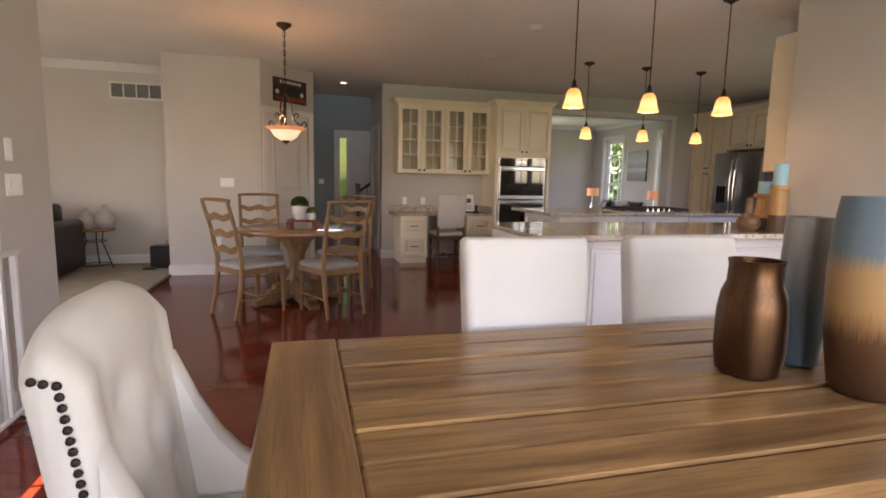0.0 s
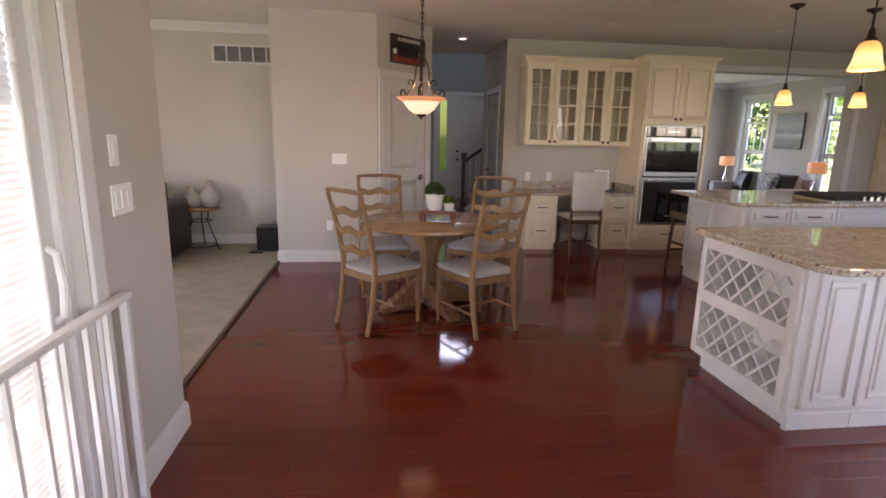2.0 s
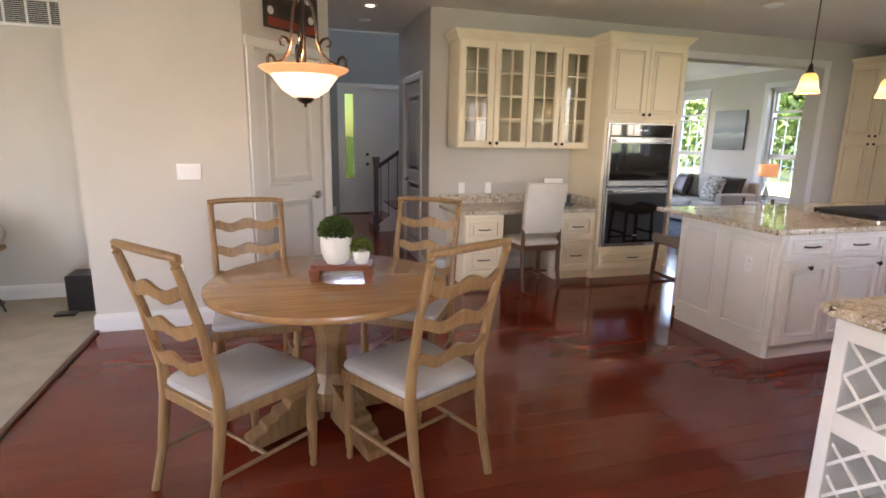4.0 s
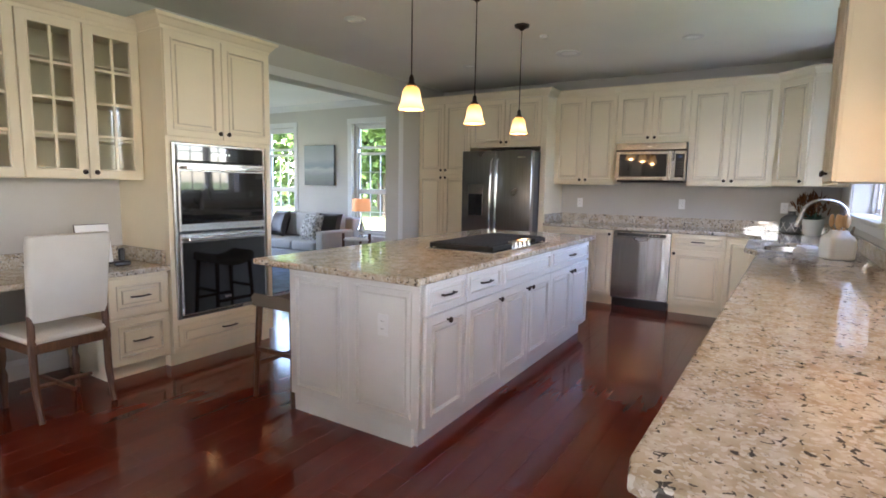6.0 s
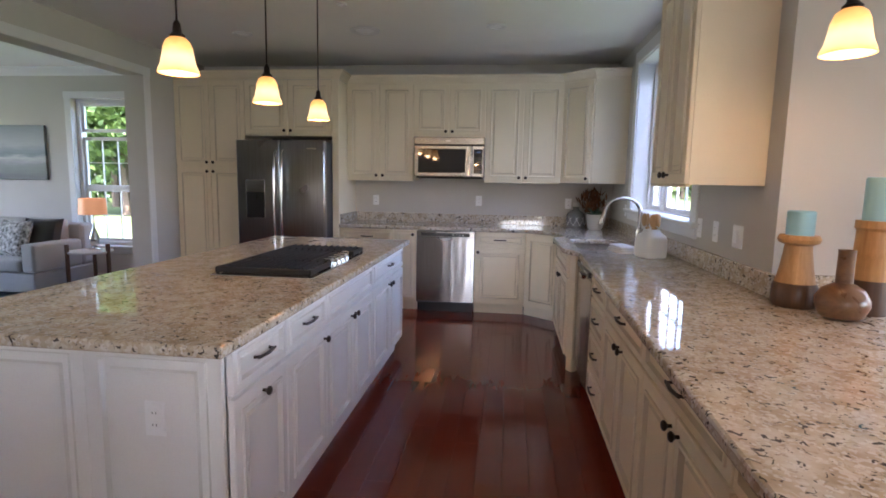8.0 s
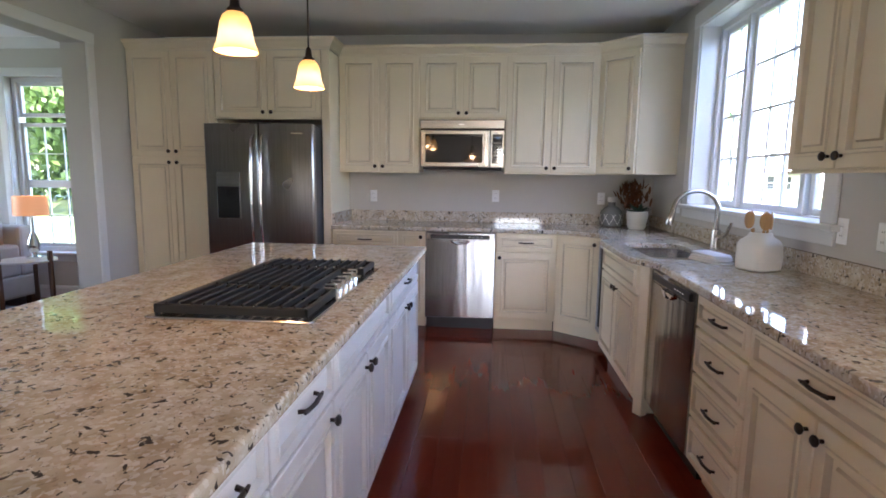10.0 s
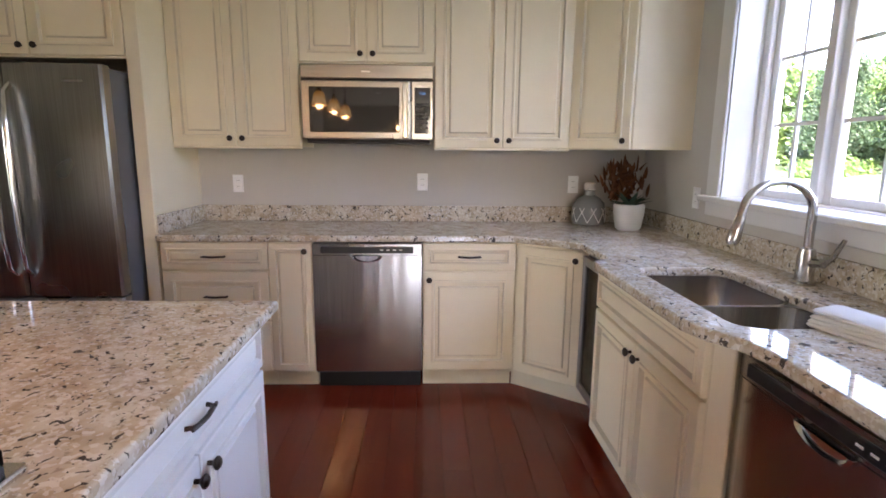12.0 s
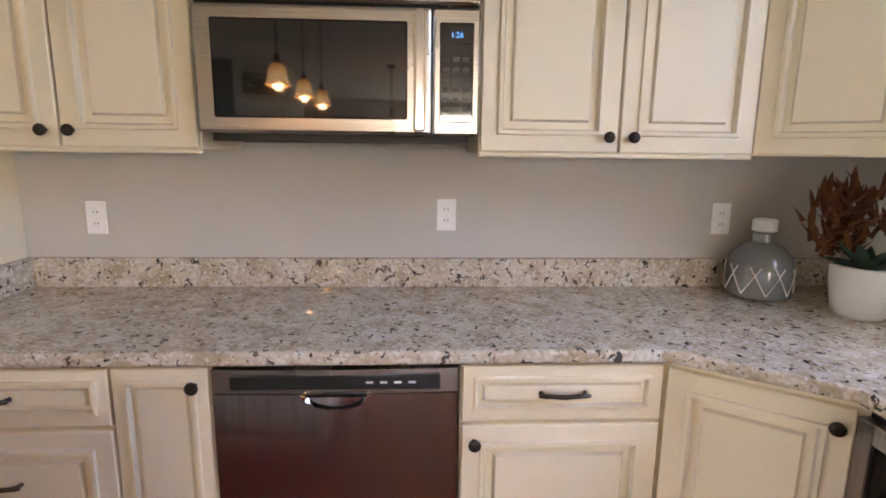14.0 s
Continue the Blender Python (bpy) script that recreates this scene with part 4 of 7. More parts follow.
def dishwasher(m, w, label):
    t = thing("dishwasher", m, label, "dishwasher", "dishwashers")
    part("body", boxes((0.004, w - 0.004, 0.012, 0.56, 0.10, 0.866)), M_FRIDGESIDE, t)
    bow = [(0.004 + (w - 0.008) * i / 12, -0.012 - 0.008 * math.sin(math.pi * i / 12)) for i in range(13)]
    bm = bmesh.new()
    outline = bow + [(w - 0.004, 0.012), (0.004, 0.012)]
    slab(outline, 0.118, 0.80, bm)
    d = part("door", bm, M_STEEL_V, t, "brushed stainless door", True)
    part("control_panel", slab(outline, 0.803, 0.866), M_STEEL, t, "", True)
    part("control_strip", boxes((0.05, w - 0.05, -0.024, -0.012, 0.815, 0.852), bevel=0.003), M_BLACK, t)
    for i in range(4):
        part("button", boxes((w * 0.62 + i * 0.035, w * 0.62 + 0.018 + i * 0.035, -0.026, -0.023, 0.832, 0.837)), M_PLASTIC, t)
    pts = [(0.085 * math.cos(radians(a)), 0.036 * math.sin(radians(a))) for a in range(180, 361, 15)]
    cup = lofted([[(w / 2 + x * k, y, 0.801 + z * k) for x, z in pts] for k, y in ((1.0, -0.019), (1.0, -0.030), (0.90, -0.034), (0.78, -0.024))])
    h = part("handle", cup, M_CHROME, t, "bright cupped pocket handle", True)
    part("recess", boxes((w / 2 - 0.075, w / 2 + 0.075, -0.026, -0.016, 0.801, 0.806)), M_BLACK, h)
    part("toe_kick", boxes((0.01, w - 0.01, 0.05, 0.5, 0, 0.10)), M_BLACK, t)
    return t


dishwasher(pose(6.725, 5.143, 0, 0, 0, -90), 0.615, "stainless steel dishwasher under the granite worktop")
dishwasher(pose(5.10, 3.665, 0, 0, 0, 180), 0.645, "stainless steel dishwasher beside the sink cabinet")

# wine cooler in the corner
t = thing("wine_cooler", pose(6.478, 3.66, 0, 0, 0, 180), "slim dark wine cooler with a steel-framed glass door", "wine cooler")
w = 0.40
part("body", boxes((0.003, w, 0.10, 0.55, 0.1, 0.866), (0.003, 0.02, 0.0, 0.10, 0.1, 0.866), (w - 0.02, w, 0.0, 0.10, 0.1, 0.866), (0.003, w, 0, 0.55, 0.85, 0.866)), M_BLACK, t)
part("door_frame", boxes((0.003, 0.045, -0.03, 0, 0.12, 0.85), (w - 0.045, w, -0.03, 0, 0.12, 0.85), (0.045, w - 0.045, -0.03, 0, 0.12, 0.165), (0.045, w - 0.045, -0.03, 0, 0.805, 0.85), bevel=0.003), M_DARKSTEEL, t)
g = part("glass", boxes((0.045, w - 0.045, -0.02, -0.012, 0.165, 0.805)), M_SMOKED, t)
g.visible_shadow = False
for i in range(5):
    z = 0.22 + i * 0.115
    part("shelf", tube([(0.03, 0.03, z), (0.12, 0.02, z + 0.012), (0.2, 0.02, z), (0.28, 0.02, z + 0.012), (w - 0.03, 0.03, z)], 0.008, 6), M_OAK, t)
part("toe_kick", boxes((0.01, w - 0.01, 0.05, 0.5, 0, 0.10)), M_BLACK, t)

# refrigerator
t = thing("refrigerator", pose(6.505, 7.025, 0, 0, 0, -90), "stainless french-door refrigerator with a water dispenser", "refrigerator")
part("body", boxes((0.008, 0.952, 0.075, 0.80, 0.03, 1.765), bevel=0.004), M_FRIDGESIDE, t)
part("base_grille", boxes((0.02, 0.94, 0.10, 0.3, 0.0, 0.05)), M_BLACK, t)


def fridge_door(name, x0, x1, z0, z1):
    pts = [(x0, 0.07), (x0, 0.012), (x0 + 0.012, 0.0)] + [(x0 + (x1 - x0) * i / 8, -0.006 * math.sin(math.pi * i / 8)) for i in range(1, 8)] + [(x1 - 0.012, 0.0), (x1, 0.012), (x1, 0.07)]
    return part(name, slab(pts, z0, z1, bevel=0.004), M_DARKSTEEL, t, "dark brushed stainless door", True)


dl = fridge_door("door", 0.004, 0.476, 0.625, 1.775)
dr = fridge_door("door", 0.484, 0.956, 0.625, 1.775)
fz = fridge_door("freezer_drawer", 0.004, 0.956, 0.06, 0.615)
for d, x in ((dl, 0.44), (dr, 0.52)):
    part("handle", tube([(x, 0.0, 0.74), (x, -0.045, 0.78), (x, -0.062, 0.95), (x, -0.068, 1.2), (x, -0.062, 1.45), (x, -0.045, 1.64), (x, 0.0, 1.68)], [0.011, 0.013, 0.014, 0.014, 0.014, 0.013, 0.011], 10), M_CHROME, d, "polished bar handle", True)
part("handle", tube([(0.12, 0.0, 0.55), (0.14, -0.045, 0.55), (0.48, -0.06, 0.55), (0.82, -0.045, 0.55), (0.84, 0, 0.55)], 0.012, 8), M_CHROME, fz, "", True)
disp = part("dispenser", boxes((0.106, 0.314, -0.012, 0.0, 0.970, 1.372), bevel=0.004), M_STEEL, dl, "pale satin dispenser panel")
# no niche is cut: this flat plate's colour holds its shade
part("dispenser_recess", boxes((0.113, 0.307, -0.0145, -0.010, 0.977, 1.245), bevel=0.002), M_RECESSBLACK, dl, "flat matt black plate with the recess's shade in its colour")
part("nozzle", boxes((0.19, 0.23, -0.03, -0.014, 1.16, 1.235), bevel=0.004), M_RECESSBLACK, dl)
part("badge", boxes((0.77, 0.87, -0.008, 0.0, 1.69, 1.70)), M_CHROME, dr)
part("hinge_cover", boxes((0.40, 0.56, 0.01, 0.12, 1.776, 1.79), bevel=0.004), M_BLACK, t)

# microwave
t = thing("microwave", pose(6.965, 5.228, 1.428, 0, 0, -90) @ Matrix.Diagonal((1, 1, 1.06, 1)), "stainless over-the-range microwave with a dark glass window", "microwave")
w, h = 0.762, 0.408
part("body", boxes((0, w, 0.03, 0.38, 0.012, h)), M_BLACK, t)
part("top_vent", boxes((0, w, -0.004, 0.03, 0.332, h), bevel=0.006), M_STEEL, t)
door = part("door", boxes((0.0, 0.63, 0.0, 0.03, 0.012, 0.325), bevel=0.008, seg=2), M_STEEL, t, "brushed stainless door")
part("window", boxes((0.048, 0.565, -0.004, 0.002, 0.05, 0.29), bevel=0.004), M_GLOSSBLACK, door)
part("handle", boxes((0.582, 0.614, -0.035, -0.018, 0.02, 0.315), (0.588, 0.608, -0.02, 0, 0.03, 0.05), (0.588, 0.608, -0.02, 0, 0.285, 0.305), bevel=0.006), M_CHROME, door)
part("control_panel", boxes((0.634, w, 0.0, 0.03, 0.012, 0.325), bevel=0.006), M_STEEL, t)
part("key_pad", boxes((0.652, 0.744, -0.003, 0.002, 0.045, 0.29), bevel=0.003), M_GLOSSBLACK, t)
part("display", boxes((0.662, 0.734, -0.005, -0.002, 0.24, 0.278)), M_GLOSSBLACK, t)
for r in range(6):
    for c in range(3):
        part("key", boxes((0.660 + c * 0.027, 0.678 + c * 0.027, -0.0045, -0.002, 0.07 + r * 0.025, 0.082 + r * 0.025)), M_BLACK, t)
part("underside", boxes((0.02, w - 0.02, 0.05, 0.36, -0.008, 0.012)), M_IRON, t)
part("badge", boxes((0.35, 0.40, -0.006, -0.003, 0.365, 0.374)), M_CHROME, t)


def writing(text, m, size, material, parent, name="digits"):
    c = bpy.data.curves.new(name, "FONT")
    c.body, c.size, c.align_x, c.align_y, c.extrude = text, size, "CENTER", "CENTER", 0.0006
    tmp = bpy.data.objects.new("tmp", c)
    me = bpy.data.meshes.new_from_object(tmp)
    bpy.data.objects.remove(tmp)
    me.materials.clear()
    me.materials.append(material)
    ob = new(name, me)
    ob.parent, ob.matrix_basis = parent, m
    return ob


writing("1:26", pose(0.698, -0.0055, 0.259, 90), 0.020, M_LED, t)

# double oven
t = thing("double_oven", pose(2.77, 7.185, 0.352), "stainless double wall oven with dark glass doors", "oven")
w = 0.76
part("body", boxes((0.01, w - 0.01, 0.035, 0.55, 0.005, 1.255)), M_BLACK, t)
part("trim_frame", boxes((-0.012, 0.012, 0.0, 0.03, -0.005, 1.262), (w - 0.012, w + 0.012, 0.0, 0.03, -0.005, 1.262), (0.012, w - 0.012, 0.0, 0.03, 1.245, 1.262), (0.012, w - 0.012, 0.0, 0.03, -0.005, 0.012), bevel=0.003), M_STEEL, t)
part("control_panel", boxes((0.012, w - 0.012, -0.01, 0.03, 1.135, 1.245), bevel=0.004), M_GLOSSBLACK, t)
for x in (0.30, 0.33, 0.36, 0.40, 0.43):
    part("button", boxes((x, x + 0.012, -0.012, -0.008, 1.185, 1.197)), M_CHROME, t)
for z0, z1 in ((0.63, 1.125), (0.02, 0.615)):
    d = part("oven_door", boxes((0.012, w - 0.012, -0.022, 0.03, z0, z1), bevel=0.006), M_STEEL, t, "stainless oven door")
    part("oven_glass", boxes((0.024, w - 0.024, -0.026, -0.020, z0 + (0.055 if z0 > 0.5 else 0.012), z1 - 0.062), bevel=0.003), M_GLOSSBLACK, d)
    hb = boxes((0.05, w - 0.05, -0.075, -0.052, z1 - 0.05, z1 - 0.025), (0.07, 0.095, -0.055, -0.02, z1 - 0.048, z1 - 0.028), (w - 0.095, w - 0.07, -0.055, -0.02, z1 - 0.048, z1 - 0.028), bevel=0.005)
    part("handle", hb, M_CHROME, d, "", True)
part("badge", boxes((0.35, 0.41, -0.029, -0.025, 0.105, 0.12), bevel=0.002), M_CHROME, t)

# cooktop on the island
t = thing("cooktop", pose(3.575, 5.088, 0.914), "stainless gas cooktop with black cast-iron grates", "cooktop")
W, D = 0.95, 0.520
part("tray", slab(rounded(0, W, 0, D, 0.012), 0, 0.012, bevel=0.004), M_CHROME, t)
burners = [(0.17, 0.13), (0.17, 0.39), (0.52, 0.31), (0.825, 0.13), (0.825, 0.39)]
for bx, by in burners:
    b = part("burner", lathe([(0.055, 0.012), (0.055, 0.02), (0.04, 0.022), (0.04, 0.030), (0.034, 0.034), (0.0, 0.035)], 18), M_IRON, t, "", True, pose(bx, by, 0))
    part("burner_ring", lathe([(0.068, 0.012), (0.064, 0.017), (0.050, 0.017)], 18), M_CHROME, b, "", True)


def grate(x0, x1, y0, y1):
    bm = boxes((x0, x1, y0, y0 + 0.014, 0.018, 0.046), (x0, x1, y1 - 0.014, y1, 0.018, 0.046), (x0, x0 + 0.014, y0, y1, 0.018, 0.046), (x1 - 0.014, x1, y0, y1, 0.018, 0.046), bevel=0.004)
    part("grate_frame", bm, M_IRON, t)
    n = int((y1 - y0) / 0.037)
    for i in range(1, n):
        y = y0 + (y1 - y0) * i / n
        part("grate_bar", boxes((x0 + 0.004, x1 - 0.004, y - 0.0042, y + 0.0042, 0.034, 0.054), bevel=0.003), M_IRON, t)
    for x in (x0 + 0.005, x1 - 0.017):
        for y in (y0, y1 - 0.014):
            part("grate_foot", boxes((x, x + 0.012, y, y + 0.012, 0.012, 0.02)), M_IRON, t)


grate(0.02, 0.32, 0.02, 0.50)
grate(0.325, 0.715, 0.115, 0.50)
grate(0.72, 0.93, 0.02, 0.50)
for i in range(5):
    k = part("control_knob", lathe([(0.022, 0.012), (0.022, 0.020), (0.019, 0.022), (0.018, 0.040), (0.0, 0.041)], 16), M_CHROME, t, "polished metal knob", True, pose(0.364 + i * 0.0765, 0.055, 0))
    part("grip", boxes((-0.006, 0.006, -0.021, 0.021, 0.034, 0.052), bevel=0.003), M_CHROME, k)

# sink and tap
t = thing("kitchen_sink", pose(0, 0, 0), "stainless double-bowl sink set under the granite", "sink")
for x0, x1 in ((5.125, 5.465), (5.485, 5.915)):
    ring = [rounded(x0, x1, 3.265, 3.67, 0.075)]
    rings = [[(x, y, 0.876) for x, y in rounded(x0 - 0.012, x1 + 0.012, 3.253, 3.682, 0.08)], [(x, y, 0.876) for x, y in rounded(x0, x1, 3.265, 3.67, 0.075)], [(x, y, 0.72) for x, y in rounded(x0 + 0.008, x1 - 0.008, 3.273, 3.662, 0.07)], [(x, y, 0.685) for x, y in rounded(x0 + 0.03, x1 - 0.03, 3.295, 3.64, 0.06)], [(x, y, 0.682) for x, y in rounded(x0 + 0.12, x1 - 0.12, 3.40, 3.54, 0.04)]]
    bm = lofted(rings, cap=False)
    bm.faces.new([v for v in bm.verts if abs(v.co.z - 0.682) < 1e-5])
    b = part("bowl", bm, M_STEEL_V, t, "", True)
    part("drain", lathe([(0.042, 0), (0.042, 0.004), (0.03, 0.006), (0.0, 0.004)], 16), M_CHROME, b, "", True, pose((x0 + x1) / 2, 3.47, 0.683))
part("divider", boxes((5.467, 5.483, 3.27, 3.668, 0.74, 0.868), bevel=0.006), M_CHROME, t)
t = thing("kitchen_tap", pose(5.625, 3.14, 0.914, 0, 0, 100) @ Matrix.Diagonal((1.26, 1.2, 1.03, 1)), "brushed nickel gooseneck tap with a side lever", "tap")
part("base", lathe([(0.032, 0), (0.032, 0.008), (0.025, 0.014), (0.024, 0.10), (0.021, 0.125), (0.014, 0.13)], 18), M_STEEL_V, t, "", True)
arc = [(0, 0, 0.10), (0, 0, 0.24)] + [(0.115 - 0.115 * math.cos(radians(a)), 0, 0.255 + 0.105 * math.sin(radians(a))) for a in range(10, 171, 16)] + [(0.235, 0, 0.235)]
part("spout", tube(arc, 0.0125, 10), M_STEEL_V, t, "", True)
part("spray_head", tube([(0.232, 0, 0.245), (0.238, 0, 0.22), (0.25, 0, 0.165), (0.254, 0, 0.15)], [0.0135, 0.016, 0.019, 0.014], 12), M_STEEL_V, t, "", True)
part("lever", tube([(0, 0.02, 0.08), (0.0, 0.055, 0.085), (-0.01, 0.075, 0.11), (-0.015, 0.10, 0.175)], [0.016, 0.016, 0.009, 0.006], 8), M_STEEL_V, t, "", True)


# pendants
def pendant(x, y, zb, label, group):
    t = thing("pendant_lamp", pose(x, y, zb), label, "pendant lamp", group)
    drop = CEIL - zb
    prof = [(0.078, 0.0), (0.076, 0.012), (0.066, 0.035), (0.059, 0.07), (0.054, 0.10), (0.044, 0.125), (0.026, 0.14)]
    inner = [(r - 0.004, z) for r, z in prof[::-1]]
    bm = bmesh.new()
    lofted([[(r * math.cos(a), r * math.sin(a), z) for a in (2 * math.pi * i / 28 for i in range(28))] for r, z in prof + inner], bm, cap=False)
    part("shade", bm, M_SHADE, t, "amber glass bell shade, lit", True)
    part("bulb", lathe([(0.008, 0.118), (0.014, 0.105), (0.022, 0.08), (0.026, 0.055), (0.018, 0.033), (0.0, 0.026)], 14), M_BULB, t, "", True)
    part("socket", lathe([(0.030, 0.136), (0.030, 0.146), (0.018, 0.158), (0.014, 0.19), (0.006, 0.205)], 14), M_BRONZE, t, "", True)
    part("rod", tube([(0, 0, 0.195), (0, 0, drop - 0.02)], 0.0045, 6), M_BRONZE, t)
    part("canopy", lathe([(0.012, drop - 0.045), (0.03, drop - 0.03), (0.06, drop - 0.018), (0.064, drop)], 20), M_BRONZE, t, "", True)
    return t


for x, y in ((3.261, 5.515), (4.06, 5.52), (4.862, 5.525)):
    pendant(x, y, 1.795, "amber glass pendant on a bronze rod over the island, lit", "island pendants")
for x, y in ((1.856, 3.22), (2.49, 3.21), (3.11, 3.14)):
    pendant(x, y, 1.812, "amber glass pendant on a bronze rod over the peninsula, lit", "peninsula pendants")

# chandelier over the round table
t = thing("bowl_chandelier", pose(-0.25, 5.02, 1.562), "alabaster glass bowl chandelier with scrolled bronze arms, lit", "chandelier")
prof = [(0.012, 0.04), (0.055, 0.045), (0.10, 0.075), (0.13, 0.115), (0.147, 0.138), (0.185, 0.158), (0.196, 0.168)]
for n_, pr_, m_, l_ in (("bowl", prof[:5], M_BOWLWHITE, "glowing white alabaster glass bowl"), ("rim", prof[4:], M_BOWL, "flared peach-coloured glass rim")):
    part(n_, lofted([[(r * math.cos(a), r * math.sin(a), z) for a in (2 * math.pi * i / 36 for i in range(36))] for r, z in pr_ + [(r - 0.005, z + 0.004) for r, z in pr_[::-1]]], cap=False), m_, t, l_, True)
for i in range(2):
    part("bulb", lathe([(0.0, 0.0), (0.022, 0.01), (0.03, 0.04), (0.02, 0.07), (0.012, 0.09)], 12), M_BULB, t, "", True, pose(0.07 * (1 if i else -1), 0, 0.075))
part("finial", lathe([(0.0, 0), (0.006, 0.004), (0.006, 0.015), (0.028, 0.025), (0.04, 0.038), (0.038, 0.046)], 16), M_BRONZE, t, "", True)
part("stem", tube([(0, 0, 0.045), (0, 0, 0.50)], 0.010, 8), M_BRONZE, t)
for i in range(3):
    m = pose(0, 0, 0, 0, 0, 20 + 120 * i)
    pts = [(0.215, 0.170), (0.235, 0.19), (0.24, 0.215), (0.225, 0.235), (0.20, 0.235), (0.185, 0.215), (0.19, 0.2)]
    arm = [(0.187, 0.17), (0.205, 0.195), (0.204, 0.222), (0.188, 0.236), (0.17, 0.226), (0.163, 0.205), (0.16, 0.198), (0.12, 0.208), (0.085, 0.24), (0.065, 0.29), (0.062, 0.35), (0.05, 0.42), (0.02, 0.48), (0.01, 0.50)]
    part("arm", tube([m @ Vector((r, 0, z)) for r, z in arm], 0.0075, 8), M_BRONZE, t, "", True)
    curl = [(0.07, 0.27), (0.09, 0.30), (0.115, 0.31), (0.13, 0.295), (0.125, 0.275), (0.108, 0.272)]
    part("scroll", tube([m @ Vector((r, 0, z)) for r, z in curl], [0.007, 0.007, 0.006, 0.006, 0.005, 0.004], 8), M_BRONZE, t, "", True)
for i in range(14):
    a, z = i % 2, 0.50 + i * 0.043
    ring = [(0.012 * math.cos(q), 0.0, 0.028 * math.sin(q)) for q in (2 * math.pi * k / 10 for k in range(11))]
    part("chain_link", tube(ring, 0.003, 5), M_BRONZE, t, "", True, pose(0, 0, z + 0.02, 0, 0, 90 * a))
part("canopy", lathe([(0.012, CEIL - 1.562 - 0.06), (0.03, CEIL - 1.562 - 0.045), (0.068, CEIL - 1.562 - 0.02), (0.072, CEIL - 1.562)], 20), M_BRONZE, t, "", True)
part("wire", tube([(0, 0, 0.5), (0.004, 0, CEIL - 1.562 - 0.05)], 0.0035, 6), M_BRONZE, t)


def ceiling_fitting(name, x, y, r, label, category, lit=False):
    t = thing(name, pose(x, y, CEIL), label, category, name + "s")
    part("trim_ring", lathe([(r * 1.15, 0.0), (r * 1.15, -0.006), (r * 1.08, -0.012), (r * 0.80, -0.010), (r * 0.74, -0.002)], 24), M_TRIM, t, "", True)
    part("lens", lathe([(r * 0.745, -0.002), (r * 0.6, -0.003), (0.0, -0.003)], 20), M_SPOT if lit else M_PLASTIC, t, "", True)


for x, y in ((2.02, 4.33), (2.03, 6.70), (4.06, 6.66), (6.0, 6.65), (5.89, 4.34)):
    ceiling_fitting("downlight", x, y, 0.075, "white recessed ceiling downlight", "downlight")
ceiling_fitting("downlight", 0.52, 7.99, 0.06, "white recessed ceiling downlight, lit", "downlight", True)
for x, y in ((1.99, 5.53), (5.95, 5.49)):
    ceiling_fitting("ceiling_speaker", x, y, 0.115, "round white in-ceiling speaker", "speaker")
ceiling_fitting("sprinkler", 5.25, 5.48, 0.035, "small white sprinkler cover on the ceiling", "sprinkler")
ceiling_fitting("smoke_detector", 0.56, 8.7, 0.06, "round white smoke detector on the hall ceiling", "smoke detector")
ceiling_fitting("downlight", -2.6, 5.6, 0.075, "white recessed ceiling downlight", "downlight")


def wall_plate(m, gangs, kind, label):
    """A cover plate, local -y out of the wall."""
    t = thing("wall_" + kind, m, label, kind, "wall plates")
    w = 0.07 + 0.046 * (gangs - 1)
    part("plate", boxes((-w / 2, w / 2, -0.006, 0, -0.0575, 0.0575), bevel=0.003), M_PLASTIC, t)
    for i in range(gangs):
        x = (i - (gangs - 1) / 2) * 0.046
        if kind == "switch":
            part("rocker", boxes((x - 0.016, x + 0.016, -0.0095, -0.005, -0.033, 0.033), bevel=0.002), M_PLASTIC, t)
        else:
            for z in (-0.02, 0.02):
                s = part("socket", lathe([(0.0165, 0), (0.0165, 0.002), (0.0, 0.0022)], 14), M_PLASTIC, t, "", False, pose(x, -0.006, z, 90))
                for sx in (-0.006, 0.006):
                    part("slot", boxes((sx - 0.0012, sx + 0.0012, -0.003, 0.004, 0.0018, 0.0026)), M_BLACK, s)


EW = lambda y, z: pose(7.35, y, z, 0, 0, -90)
for y, z in ((5.741, 1.157), (4.531, 1.174), (3.52, 1.165)):
    wall_plate(EW(y, z), 1, "outlet", "white duplex outlet on the wall above the worktop")
for x, g, k in ((4.03, 2, "switch"), (4.32, 1, "outlet"), (4.57, 1, "outlet"), (6.63, 1, "outlet")):
    wall_plate(pose(x, 3.04, 1.14, 0, 0, 180), g, k, "white " + k + " plate on the wall beside the kitchen window")
wall_plate(pose(2.695, 5.275, 0.627, 0, 0, -90), 1, "outlet", "white duplex outlet in the island's end panel")
wall_plate(pose(-1.015, 6.71, 1.165), 3, "switch", "white three-gang switch plate on the wall")
wall_plate(pose(-1.14, 6.71, 0.42), 1, "outlet", "white outlet low on the wall")
for x in (1.45, 1.75):
    wall_plate(pose(x, 7.84, 0.915), 1, "outlet", "white outlet on the wall above the desk")
wall_plate(pose(0.32, 12.5, 1.15), 2, "switch", "white switch plate on the foyer wall")
wall_plate(pose(-1.55, 2.77, 1.37, 0, 0, 90), 1, "switch", "white switch plate beside the sliding door")
wall_plate(pose(-1.55, 2.80, 1.19, 0, 0, 90), 3, "switch", "white three-gang switch plate beside the sliding door")

